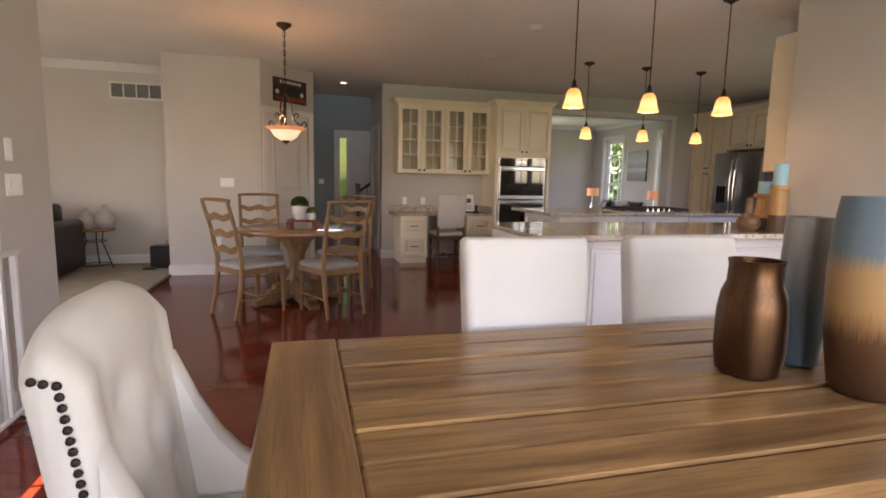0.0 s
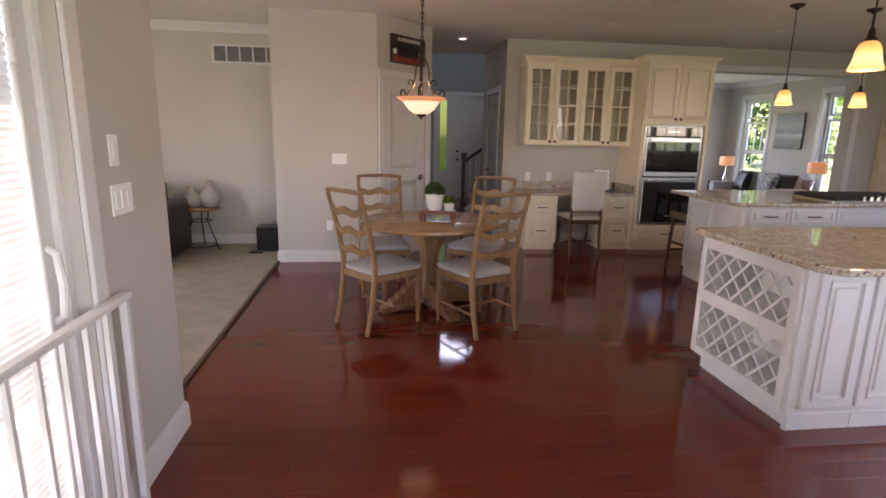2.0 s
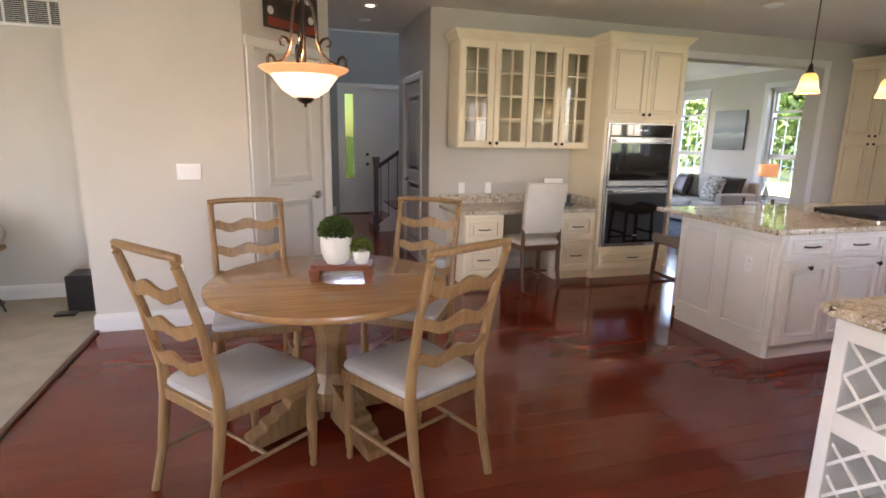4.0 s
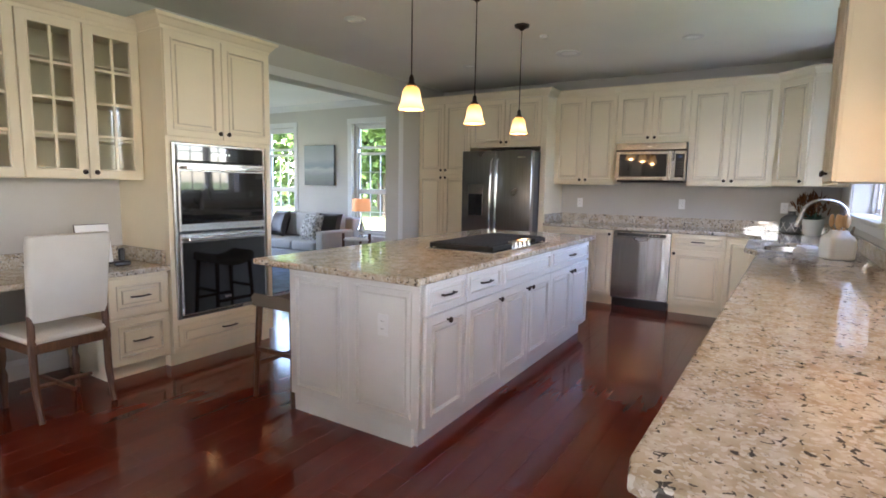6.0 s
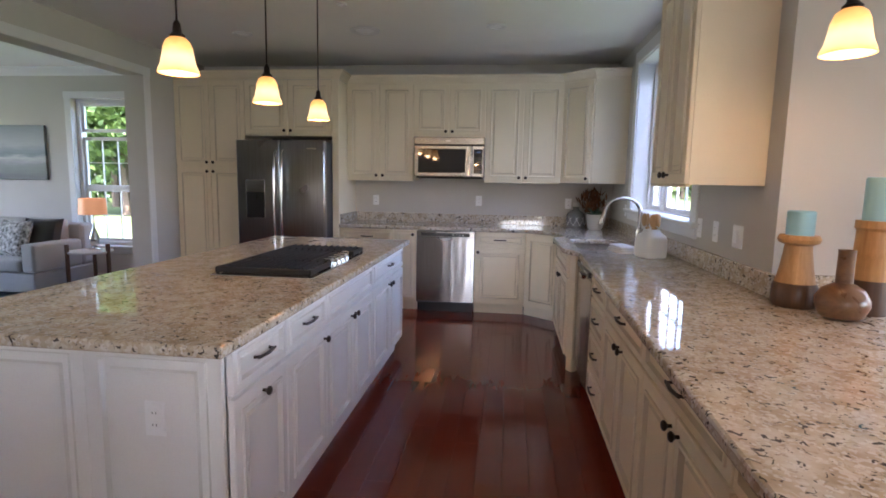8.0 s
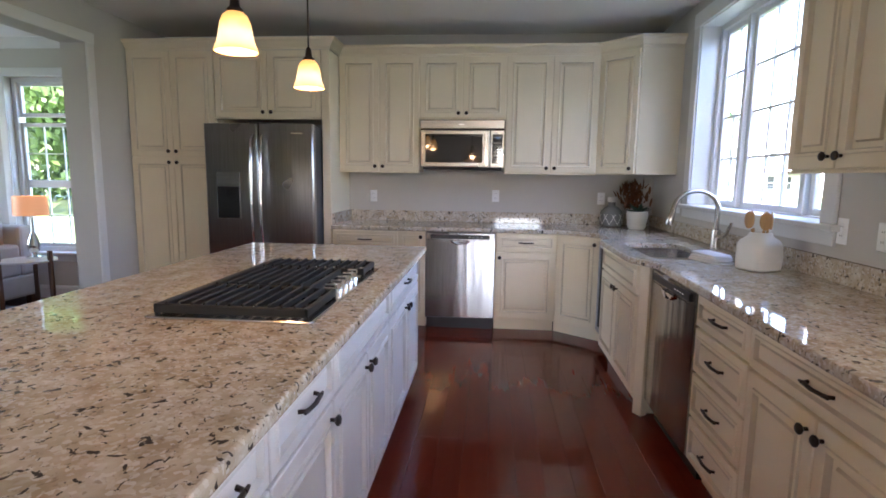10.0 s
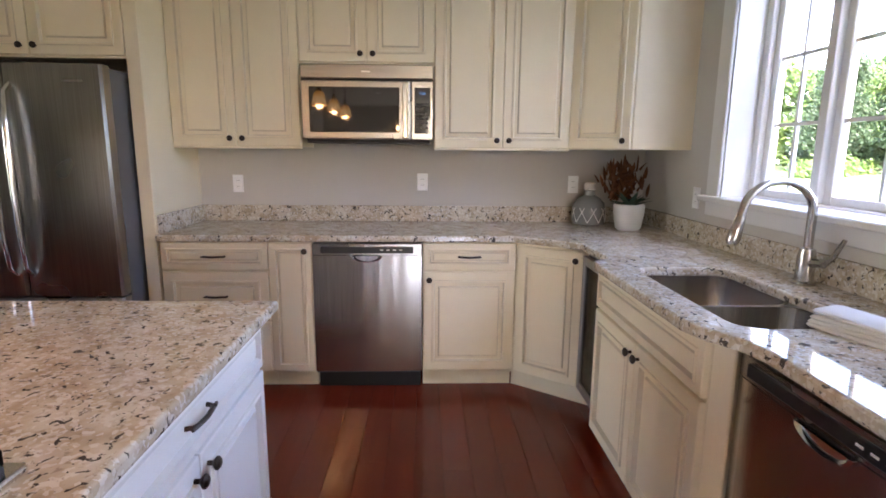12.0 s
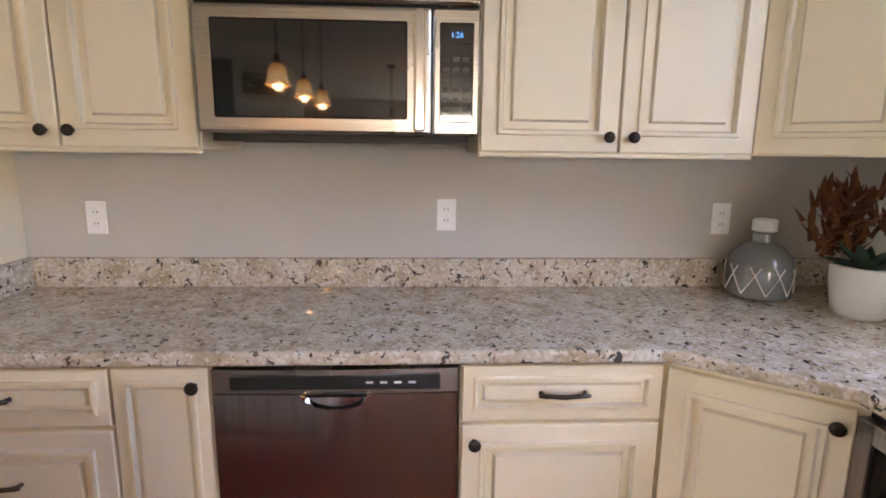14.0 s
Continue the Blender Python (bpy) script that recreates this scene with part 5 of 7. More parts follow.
# return-air vent high on the family room wall
t = thing("wall_vent", pose(-2.57, 7.70, 2.24), "white return-air grille high on the wall", "vent")
part("vent_frame", boxes((0, 0.80, -0.014, 0, 0, 0.025), (0, 0.80, -0.014, 0, 0.195, 0.22), (0, 0.025, -0.014, 0, 0.025, 0.195), (0.775, 0.80, -0.014, 0, 0.025, 0.195), bevel=0.003), M_TRIM, t)
for i in range(1, 5):
    part("divider", boxes((0.155 * i + 0.005, 0.155 * i + 0.02, -0.012, 0, 0.025, 0.195)), M_TRIM, t)
for i in range(11):
    part("slat", extruded([(0.025, 0.03 + i * 0.015), (0.775, 0.03 + i * 0.015), (0.775, 0.033 + i * 0.015), (0.025, 0.033 + i * 0.015)], 0.009, None, pose(0, -0.010, 0)), M_TRIM, t)
part("backing", boxes((0.02, 0.78, -0.002, 0.0, 0.02, 0.2)), M_IRON, t)

# ---- furniture ----


def smooth_cushion(x0, x1, y0, y1, z0, z1, puff=0.25, n=8, taper=0.0):
    """An upholstered pad with a domed top and soft edges; taper narrows the low-x side."""
    bm = bmesh.new()
    rings = []
    for j, (inset, z) in enumerate(((0.012, z0), (0.0, z0 + 0.3 * (z1 - z0)), (0.004, z0 + 0.6 * (z1 - z0)), (0.02, z0 + 0.8 * (z1 - z0)), (0.05, z0 + 0.93 * (z1 - z0)), (0.11, z1))):
        ring = []
        for x, y in rounded(x0 + inset, x1 - inset, y0 + inset, y1 - inset, max(0.02, 0.045 - inset * 0.2), 4):
            k = (x - x0) / (x1 - x0)
            cy = (y0 + y1) / 2
            ring.append((x, cy + (y - cy) * (1 - taper * (1 - k)), z))
        rings.append(ring)
    return lofted(rings, bm)


def ladder_chair(m, label):
    """A ladder-back chair: it faces local +x, back legs at x = 0."""
    t = thing("dining_chair", m, label, "chair", "chairs round the table")
    wb, wf, d, sh = 0.19, 0.225, 0.43, 0.455
    for s in (-1, 1):
        pts = [(-0.075, s * wb, 0.0), (-0.03, s * wb, 0.18), (0.0, s * wb, 0.40), (0.0, s * wb, 0.52), (-0.05, s * wb * 1.02, 0.78), (-0.115, s * wb * 1.04, 1.0), (-0.118, s * wb * 1.04, 1.015)]
        part("back_leg", tube(pts, [0.017, 0.02, 0.024, 0.022, 0.018, 0.016, 0.013], 10), M_OAK, t, "", True)
        part("finial", lathe([(0.012, 0), (0.019, 0.008), (0.013, 0.018), (0.02, 0.03), (0.014, 0.042)], 12), M_OAK, t, "", True, pose(-0.118, s * wb * 1.04, 1.0))
        prof = [(0.011, 0), (0.016, 0.012), (0.013, 0.03), (0.017, 0.06), (0.021, 0.16), (0.024, 0.27), (0.018, 0.30), (0.024, 0.315), (0.024, 0.33), (0.020, 0.34), (0.020, 0.41)]
        part("front_leg", lathe(prof, 14), M_OAK, t, "", True, pose(d - 0.01, s * (wf - 0.02), 0))
        part("stretcher", tube([(-0.03, s * wb, 0.17), (d - 0.01, s * (wf - 0.02), 0.17)], 0.009, 8), M_OAK, t)
    part("stretcher", tube([(0.19, -0.2, 0.17), (0.19, 0.2, 0.17)], 0.009, 8), M_OAK, t)
    part("seat_frame", slab([(-0.01, -wb), (d + 0.012, -wf), (d + 0.012, wf), (-0.01, wb)], 0.385, 0.435, bevel=0.006), M_OAK, t)
    part("seat", smooth_cushion(-0.005, d + 0.02, -wf - 0.004, wf + 0.004, 0.432, 0.495, taper=0.16), M_GREYSEAT, t, "grey-white upholstered seat", True)
    top = [(-0.118 - 0.02 * (1 - (k / 5) ** 2), 0.215 * k / 5, 1.045 + 0.006 * (1 - (k / 5) ** 2)) for k in range(-5, 6)]
    part("top_rail", tube(top, [0.013, 0.015, 0.016, 0.016, 0.016, 0.016, 0.016, 0.016, 0.016, 0.015, 0.013], 10), M_OAK, t, "", True)
    for z, x in ((0.90, -0.083), (0.755, -0.045), (0.61, -0.018)):
        up = [(y, z + 0.028 + 0.014 * math.cos(y / wb * math.pi * 2) * (1 if abs(y) < wb * 0.99 else 0.3)) for y in np.linspace(-wb, wb, 15)]
        lo = [(y, z - 0.022 + 0.016 * math.cos(y / wb * math.pi * 2) - (0.012 if abs(y) < 0.03 else 0)) for y in np.linspace(-wb, wb, 15)]
        bm = bmesh.new()
        n = len(up)
        vs = []
        for k in range(n):
            bow = -0.03 * (1 - (up[k][0] / wb) ** 2)
            vs.append([bm.verts.new((x + bow + dx, up[k][0], zz)) for dx, zz in ((-0.007, lo[k][1]), (0.007, lo[k][1]), (0.007 - 0.012, up[k][1]), (-0.007 - 0.012, up[k][1]))])
        for a, b in zip(vs, vs[1:]):
            for i in range(4):
                bm.faces.new((a[i], a[(i + 1) % 4], b[(i + 1) % 4], b[i]))
        bm.faces.new(vs[0])
        bm.faces.new(vs[-1])
        part("back_slat", bm, M_OAK, t, "", True)
    return t


first = ladder_chair(pose(-0.74, 4.555, 0, 0, 0, 39), "oak ladder-back dining chair with a grey-white seat")
copy_thing(first, pose(0.245, 4.385, 0, 0, 0, 116))
copy_thing(first, pose(-0.57, 5.74, 0, 0, 0, -84))
copy_thing(first, pose(0.46, 5.63, 0, 0, 0, 236))

# round pedestal table
t = thing("round_table", pose(-0.165, 5.04, 0), "round oak pedestal table with a warm planked top", "table")
part("tabletop", lofted([[(r * math.cos(a), r * math.sin(a), z) for a in (2 * math.pi * i / 56 for i in range(56))] for r, z in ((0.50, 0.712), (0.562, 0.715), (0.574, 0.722), (0.577, 0.735), (0.573, 0.747), (0.565, 0.752))]), M_OAKTOP, t, "", True)
part("collar", lathe([(0.30, 0.675), (0.30, 0.70), (0.33, 0.712)], 32), M_OAK, t, "", True)
col = [[(r * math.cos(a), r * math.sin(a), z) for a in (math.pi / 8 + 2 * math.pi * i / 8 for i in range(8))] for r, z in ((0.12, 0.10), (0.13, 0.2), (0.12, 0.22), (0.085, 0.28), (0.075, 0.40), (0.09, 0.50), (0.14, 0.60), (0.2, 0.67), (0.21, 0.68))]
part("pedestal", lofted(col), M_OAK, t)
for i in range(4):
    o = [(0.07, 0.05), (0.40, 0.0), (0.44, 0.0), (0.44, 0.045), (0.40, 0.065), (0.37, 0.075), (0.36, 0.10), (0.31, 0.115), (0.30, 0.145), (0.25, 0.155), (0.24, 0.19), (0.16, 0.21), (0.07, 0.25)]
    bm = extruded(o, 0.10, None, pose(0, -0.05, 0))
    bmesh.ops.recalc_face_normals(bm, faces=bm.faces)
    bmesh.ops.bevel(bm, geom=list(bm.edges), offset=0.004, segments=1, affect="EDGES")
    part("foot", bm, M_OAK, t, "", False, pose(0, 0, 0, 0, 0, 22 + 90 * i))

# tray with two pots on the round table
t = thing("wooden_riser", pose(-0.10, 5.02, 0.752, 0, 0, -14) @ Matrix.Diagonal((0.86, 0.9, 1, 1)), "red-stained wooden riser tray on turned-in feet", "riser")
part("board", slab(rounded(-0.17, 0.17, -0.085, 0.085, 0.02), 0.06, 0.085, bevel=0.006), M_REDWOOD, t)
for x in (-0.15, 0.15):
    part("foot", extruded([(x - 0.02, 0.0), (x + 0.02, 0.0), (x + 0.03, 0.06), (x - 0.03, 0.06)], 0.14, None, pose(0, -0.07, 0)), M_REDWOOD, t)


def leaf_mat(name, a, b):
    m, nt, p = nodes_of(name)
    g = nt.nodes.new("ShaderNodeNewGeometry")
    tone = ramp(nt, g.outputs["Random Per Island"], ((0, a), (1, b)))
    nt.links.new(tone, p.inputs["Base Color"])
    p.inputs["Roughness"].default_value = 0.6
    tl = nt.nodes.new("ShaderNodeBsdfTranslucent")
    nt.links.new(tone, tl.inputs[0])
    mx = nt.nodes.new("ShaderNodeMixShader")
    mx.inputs[0].default_value = 0.35
    nt.links.new(p.outputs[0], mx.inputs[1])
    nt.links.new(tl.outputs[0], mx.inputs[2])
    nt.links.new(mx.outputs[0], nt.nodes["Material Output"].inputs[0])
    return m


M_MOSS = leaf_mat("moss_leaf", (0.035, 0.075, 0.018), (0.12, 0.19, 0.05))
M_LIME = leaf_mat("lime_leaf", (0.09, 0.15, 0.02), (0.22, 0.30, 0.07))
M_TREE = leaf_mat("tree_leaf", (0.05, 0.10, 0.02), (0.12, 0.20, 0.05))
M_PINE = leaf_mat("pine_leaf", (0.015, 0.04, 0.015), (0.05, 0.09, 0.04))
M_ORANGE = leaf_mat("dried_leaf", (0.10, 0.035, 0.011), (0.20, 0.072, 0.022))
M_SUCC = leaf_mat("succulent_leaf", (0.03, 0.075, 0.05), (0.07, 0.13, 0.09))


def leaf_ball(r, n, size, flat=0.8, seed=1):
    """A clump of many small leaves pointing outward."""
    rng = random.Random(seed)
    bm = bmesh.new()
    for _ in range(n):
        z = rng.uniform(-0.3, 1)
        a = rng.uniform(0, 2 * math.pi)
        q = math.sqrt(max(0, 1 - z * z))
        d = Vector((q * math.cos(a), q * math.sin(a), z))
        c = d * r * rng.uniform(0.72, 1.06)
        c.z *= flat
        s = Vector((rng.uniform(-1, 1), rng.uniform(-1, 1), rng.uniform(-1, 1))).cross(d).normalized() * size * 0.4
        tip = c + (d + Vector((rng.uniform(-0.6, 0.6), rng.uniform(-0.6, 0.6), rng.uniform(-0.3, 0.6)))).normalized() * size
        mid = (c + tip) / 2
        bm.faces.new([bm.verts.new(v) for v in (c, mid + s, tip, mid - s)])
    return bm


def potted(name, m, pot_prof, ball, mat_leaf, label):
    t = thing(name, m, label, "plant")
    part("pot", lathe(pot_prof, 20), M_CERAMIC, t, "white ceramic pot", True)
    part("foliage", ball[0], mat_leaf, t, "", False, pose(0, 0, ball[1]))
    return t


potted("potted_plant", pose(-0.13, 5.02, 0.837), [(0.045, 0), (0.06, 0.02), (0.073, 0.06), (0.075, 0.11), (0.073, 0.135), (0.066, 0.135), (0.064, 0.12), (0.0, 0.115)], (leaf_ball(0.070, 1600, 0.02, 0.85, 4), 0.155), M_MOSS, "round green moss plant in a white pot on the riser")
potted("potted_plant", pose(-0.015, 4.985, 0.837), [(0.03, 0), (0.036, 0.015), (0.042, 0.05), (0.040, 0.062), (0.036, 0.055), (0.0, 0.053)], (leaf_ball(0.046, 800, 0.014, 0.85, 5), 0.078), M_LIME, "small lime-green plant in a white pot on the riser")

# long plank dining table
t = thing("dining_table", pose(0, 0, 0), "weathered brown plank dining table with breadboard ends", "dining table")
TX0, TX1, TY0, TY1, TZ = -0.19, 2.05, 0.18, 1.19, 0.762
n = 8
for i in range(n):
    y0 = TY0 + (TY1 - TY0) * i / n
    y1 = TY0 + (TY1 - TY0) * (i + 1) / n
    part("plank", boxes((TX0 + 0.192, TX1 - 0.192, y0 + 0.0035, y1 - 0.0035, TZ - 0.045, TZ + 0.0012 * math.sin(i * 2.3)), bevel=0.006), M_RUSTIC, t)
for x0, x1 in ((TX0, TX0 + 0.19), (TX1 - 0.19, TX1)):
    bm = boxes((-(TY1 - TY0) / 2, (TY1 - TY0) / 2, -0.095, 0.095, -0.05, 0.001), bevel=0.004)
    part("breadboard_end", bm, M_RUSTIC, t, "", False, pose((x0 + x1) / 2, (TY0 + TY1) / 2, TZ, 0, 0, 90))
part("apron", boxes((TX0 + 0.1, TX1 - 0.1, TY0 + 0.08, TY0 + 0.105, 0.62, 0.717), (TX0 + 0.1, TX1 - 0.1, TY1 - 0.105, TY1 - 0.08, 0.62, 0.717), (TX0 + 0.1, TX0 + 0.125, TY0 + 0.105, TY1 - 0.105, 0.62, 0.717), (TX1 - 0.125, TX1 - 0.1, TY0 + 0.105, TY1 - 0.105, 0.62, 0.717)), M_RUSTIC, t)
for x in (TX0 + 0.12, TX1 - 0.21):
    for y in (TY0 + 0.09, TY1 - 0.18):
        part("leg", boxes((x, x + 0.09, y, y + 0.09, 0, 0.62), bevel=0.006), M_RUSTIC, t)

# vases on the dining table
M_BRONZEVASE = brushed("brown_metal_glaze", (0.10, 0.052, 0.028), 0.38, 2)


def banded(name, stops):
    """A glaze whose bands run up a vase 0.4 m tall."""
    m, nt, p = nodes_of(name)
    c = nt.nodes.new("ShaderNodeTexCoord")
    sep = nt.nodes.new("ShaderNodeSeparateXYZ")
    nt.links.new(c.outputs["Object"], sep.inputs[0])
    ns = texture(nt, "ShaderNodeTexNoise", 30, (6, 6, 0.5), Detail=4.0)
    ad = nt.nodes.new("ShaderNodeMath")
    ad.operation = "MULTIPLY_ADD"
    ad.inputs[1].default_value = 0.06
    nt.links.new(ns.outputs[0], ad.inputs[0])
    nt.links.new(sep.outputs[2], ad.inputs[2])
    mr = nt.nodes.new("ShaderNodeMapRange")
    mr.inputs["From Max"].default_value = 0.48
    nt.links.new(ad.outputs[0], mr.inputs[0])
    nt.links.new(ramp(nt, mr.outputs[0], stops), p.inputs["Base Color"])
    p.inputs["Roughness"].default_value = 0.32
    bumped(nt, p, ns.outputs[0], 0.08)
    return m


M_VASE_A = banded("blue_amber_glaze", ((0.0, (0.035, 0.016, 0.010)), (0.35, (0.10, 0.045, 0.02)), (0.50, (0.42, 0.24, 0.10)), (0.68, (0.45, 0.27, 0.12)), (0.76, (0.14, 0.20, 0.24)), (1.0, (0.12, 0.19, 0.24))))
M_VASE_B = banded("grey_blue_glaze", ((0.0, (0.06, 0.12, 0.17)), (0.4, (0.10, 0.14, 0.17)), (0.75, (0.22, 0.21, 0.20)), (1.0, (0.36, 0.33, 0.29))))
solid("vase", lathe([(0.06, 0), (0.078, 0.012), (0.086, 0.07), (0.086, 0.17), (0.079, 0.22), (0.067, 0.25), (0.065, 0.295), (0.068, 0.31), (0.06, 0.31), (0.058, 0.26), (0.0, 0.25)], 28), M_BRONZEVASE, "brown metallic glazed jar vase on the dining table", "vase", pose(1.06, 0.67, 0.763), "table vases", smooth=True)
solid("vase", lathe([(0.045, 0), (0.055, 0.01), (0.061, 0.10), (0.062, 0.26), (0.060, 0.39), (0.057, 0.42), (0.051, 0.42), (0.051, 0.26), (0.0, 0.19)], 28), M_VASE_B, "tall grey-to-blue glazed vase on the dining table", "vase", pose(1.27, 0.71, 0.763), "table vases", smooth=True)
solid("vase", lathe([(0.065, 0), (0.075, 0.012), (0.095, 0.15), (0.10, 0.28), (0.094, 0.40), (0.086, 0.46), (0.077, 0.46), (0.077, 0.32), (0.0, 0.24)], 32), M_VASE_A, "tall vase with blue, amber and dark brown glaze bands", "vase", pose(1.25, 0.50, 0.763) @ Matrix.Scale(1.05, 4), "table vases", smooth=True)


def parson_chair(m, label):
    """A fully covered chair; it faces local -y, back at y = 0."""
    t = thing("slipcovered_chair", m, label, "chair", "covered dining chairs")
    rings = []
    for z, w, y0, y1 in ((0.40, 0.225, -0.10, 0.0), (0.55, 0.23, -0.095, 0.01), (0.80, 0.238, -0.075, 0.035), (1.00, 0.243, -0.055, 0.055), (1.045, 0.242, -0.045, 0.055), (1.058, 0.232, -0.03, 0.04)):
        rings.append([(x, y, z) for x, y in rounded(-w, w, y0, y1, 0.03 if z < 1.05 else 0.02, 4)])
    part("backrest", lofted(rings), M_WHITECLOTH, t, "", True)
    part("seat", lofted([[(x, y, z) for x, y in rounded(-0.235 + i, 0.235 - i, -0.52 + i, -0.06, 0.04, 4)] for z, i in ((0.36, 0.0), (0.44, 0.0), (0.475, 0.008), (0.49, 0.03))]), M_WHITECLOTH, t, "", True)
    part("skirt", lofted([[(x, y, z) for x, y in rounded(-0.235 + i, 0.235 - i, -0.52 + i, 0.0 - i, 0.03, 4)] for z, i in ((0.13, 0.0), (0.36, 0.005))]), M_WHITECLOTH, t)
    for x in (-0.2, 0.2):
        for y in (-0.48, -0.04):
            part("leg", boxes((x - 0.02, x + 0.02, y - 0.02, y + 0.02, 0, 0.14), bevel=0.003), M_WALNUT, t)
    return t


pc = parson_chair(pose(0.695, 1.34, 0, 0, 0, 0), "white slipcovered parsons chair pushed up to the dining table")
copy_thing(pc, pose(1.36, 1.34, 0))

# tufted wing chair at the table's end: faces +x
t = thing("tufted_chair", pose(-0.43, 0.68, 0, 0, 0, 0), "cream linen tufted wing chair with dark nailheads", "chair")


def tuft(y, z):
    s = 0.0
    for ty, tz in ((-0.11, 0.86), (0.11, 0.86), (0.0, 0.74), (-0.11, 0.62), (0.11, 0.62)):
        s += math.exp(-((y - ty) ** 2 + (z - tz) ** 2) / (2 * 0.028 ** 2))
    return s


bm = bmesh.new()
NY, NZ = 28, 26
half = lambda z: 0.243 + 0.02 * (z - 0.45)
grid_f, grid_b = [], []
for j in range(NZ + 1):
    v = j / NZ
    rowf, rowb = [], []
    for i in range(NY + 1):
        u = -1 + 2 * i / NY
        ztop = 1.03 - 0.056 * abs(u) ** 2.4
        z = 0.40 + (ztop - 0.40) * v
        y = u * half(z)
        lean = -0.13 * (z - 0.45)
        wing = 0.04 * max(0, abs(u) - 0.72) / 0.28
        edge = 0.03 * (max(0, v - 0.93) / 0.07)
        rowf.append(bm.verts.new((0.075 + lean + wing - 0.018 * tuft(y, z) - edge - 0.035 * abs(u) ** 7 + 0.012 * math.cos(u * 2), y, z)))
        rowb.append(bm.verts.new((-0.033 + lean + wing * 0.25 + edge * 0.8 + 0.022 * abs(u) ** 7, y * 1.02, z)))
    grid_f.append(rowf)
    grid_b.append(rowb)
for g_ in (grid_f, grid_b):
    for a, b in zip(g_, g_[1:]):
        for i in range(NY):
            bm.faces.new((a[i], a[i + 1], b[i + 1], b[i]))
crest = [bm.verts.new((a.co + b.co) / 2 + Vector((0, 0, 0.016))) for a, b in zip(grid_f[-1], grid_b[-1])]
for i in range(NY):
    bm.faces.new((grid_f[-1][i], grid_f[-1][i + 1], crest[i + 1], crest[i]))
    bm.faces.new((crest[i], crest[i + 1], grid_b[-1][i + 1], grid_b[-1][i]))
    bm.faces.new((grid_f[0][i], grid_f[0][i + 1], grid_b[0][i + 1], grid_b[0][i]))
for k in (0, NY):
    edge_mid = [bm.verts.new((grid_f[j][k].co + grid_b[j][k].co) / 2 + Vector((0, 0.012 if k else -0.012, 0))) for j in range(NZ)] + [crest[k]]
    for j in range(NZ):
        bm.faces.new((grid_f[j][k], grid_f[j + 1][k], edge_mid[j + 1], edge_mid[j]))
        bm.faces.new((edge_mid[j], edge_mid[j + 1], grid_b[j + 1][k], grid_b[j][k]))
part("backrest", bm, M_LINEN, t, "button-tufted cream linen back", 89)
for s in (-1, 1):
    # sloping arm from the back down to the seat front
    rings = []
    for k in range(9):
        q = k / 8
        x = 0.03 + 0.40 * q
        ztop = 0.50 + 0.34 * (1 - q) ** 3.2
        yc = s * (0.232 - 0.005 * q)
        rings.append([(x, yc - 0.03, 0.38), (x, yc + 0.03, 0.38), (x, yc + 0.032, ztop - 0.02), (x, yc + 0.015, ztop), (x, yc - 0.015, ztop), (x, yc - 0.032, ztop - 0.02)])
    part("arm", lofted(rings), M_LINEN, t, "", True)
    nails = [(0.05 - 0.13 * (z - 0.45), z) for z in np.linspace(0.44, 0.952, 30)]
    for k, (x, z) in enumerate(nails):
        part("nailhead", lathe([(0.0075, 0), (0.006, 0.004), (0.0, 0.0055)], 8), M_BRONZE, t, "", True, pose(x, s * (half(z) * 1.02 + 0.010), z, 90 if s < 0 else -90))
    for k in range(2):
        part("nailhead", lathe([(0.0075, 0), (0.006, 0.004), (0.0, 0.0055)], 8), M_BRONZE, t, "", True, pose(nails[-1][0] - 0.017 * (k + 1), s * (half(0.952) * 1.02 + 0.010 - 0.004 * k), 0.956 + 0.003 * k, 90 if s < 0 else -90))
part("seat", smooth_cushion(0.02, 0.50, -0.238, 0.238, 0.36, 0.485), M_LINEN, t, "", True)
for x in (0.04, 0.45):
    for y in (-0.225, 0.225):
        part("leg", tube([(x, y, 0.37), (x + (0.02 if x > 0.2 else -0.05), y, 0.0)], [0.024, 0.014], 8), M_WALNUT, t)

# desk chair
t = thing("desk_chair", pose(1.99, 6.98, 0, 0, 0, 3), "linen-backed walnut chair pulled up to the desk", "chair")
part("backrest", lofted([[(x, y, z) for x, y in rounded(-w, w, y0, y0 + 0.055, 0.02, 3)] for z, w, y0 in ((0.56, 0.195, 0.0), (0.60, 0.205, -0.008), (0.80, 0.21, -0.03), (1.0, 0.215, -0.06), (1.035, 0.21, -0.065), (1.04, 0.2, -0.06))]), M_LINEN, t, "upright cream linen back", True)
part("seat", smooth_cushion(-0.22, 0.22, 0.0, 0.44, 0.44, 0.50), M_LINEN, t, "", True)
part("seat_frame", boxes((-0.215, 0.215, 0.0, 0.43, 0.385, 0.44), bevel=0.005), M_WALNUT, t)
for x in (-0.195, 0.195):
    part("back_leg", tube([(x, -0.03, 0), (x, 0.015, 0.2), (x, 0.02, 0.42), (x, 0.02, 0.60)], [0.017, 0.021, 0.022, 0.018], 8), M_WALNUT, t)
    part("front_leg", lathe([(0.012, 0), (0.018, 0.03), (0.013, 0.05), (0.021, 0.12), (0.023, 0.2), (0.014, 0.24), (0.024, 0.30), (0.022, 0.40)], 12), M_WALNUT, t, "", True, pose(x, 0.39, 0))
part("stretcher", tube([(-0.19, 0.2, 0.13), (-0.07, 0.2, 0.135), (0, 0.2, 0.13), (0.07, 0.2, 0.135), (0.19, 0.2, 0.13)], [0.011, 0.017, 0.012, 0.017, 0.011], 8), M_WALNUT, t)
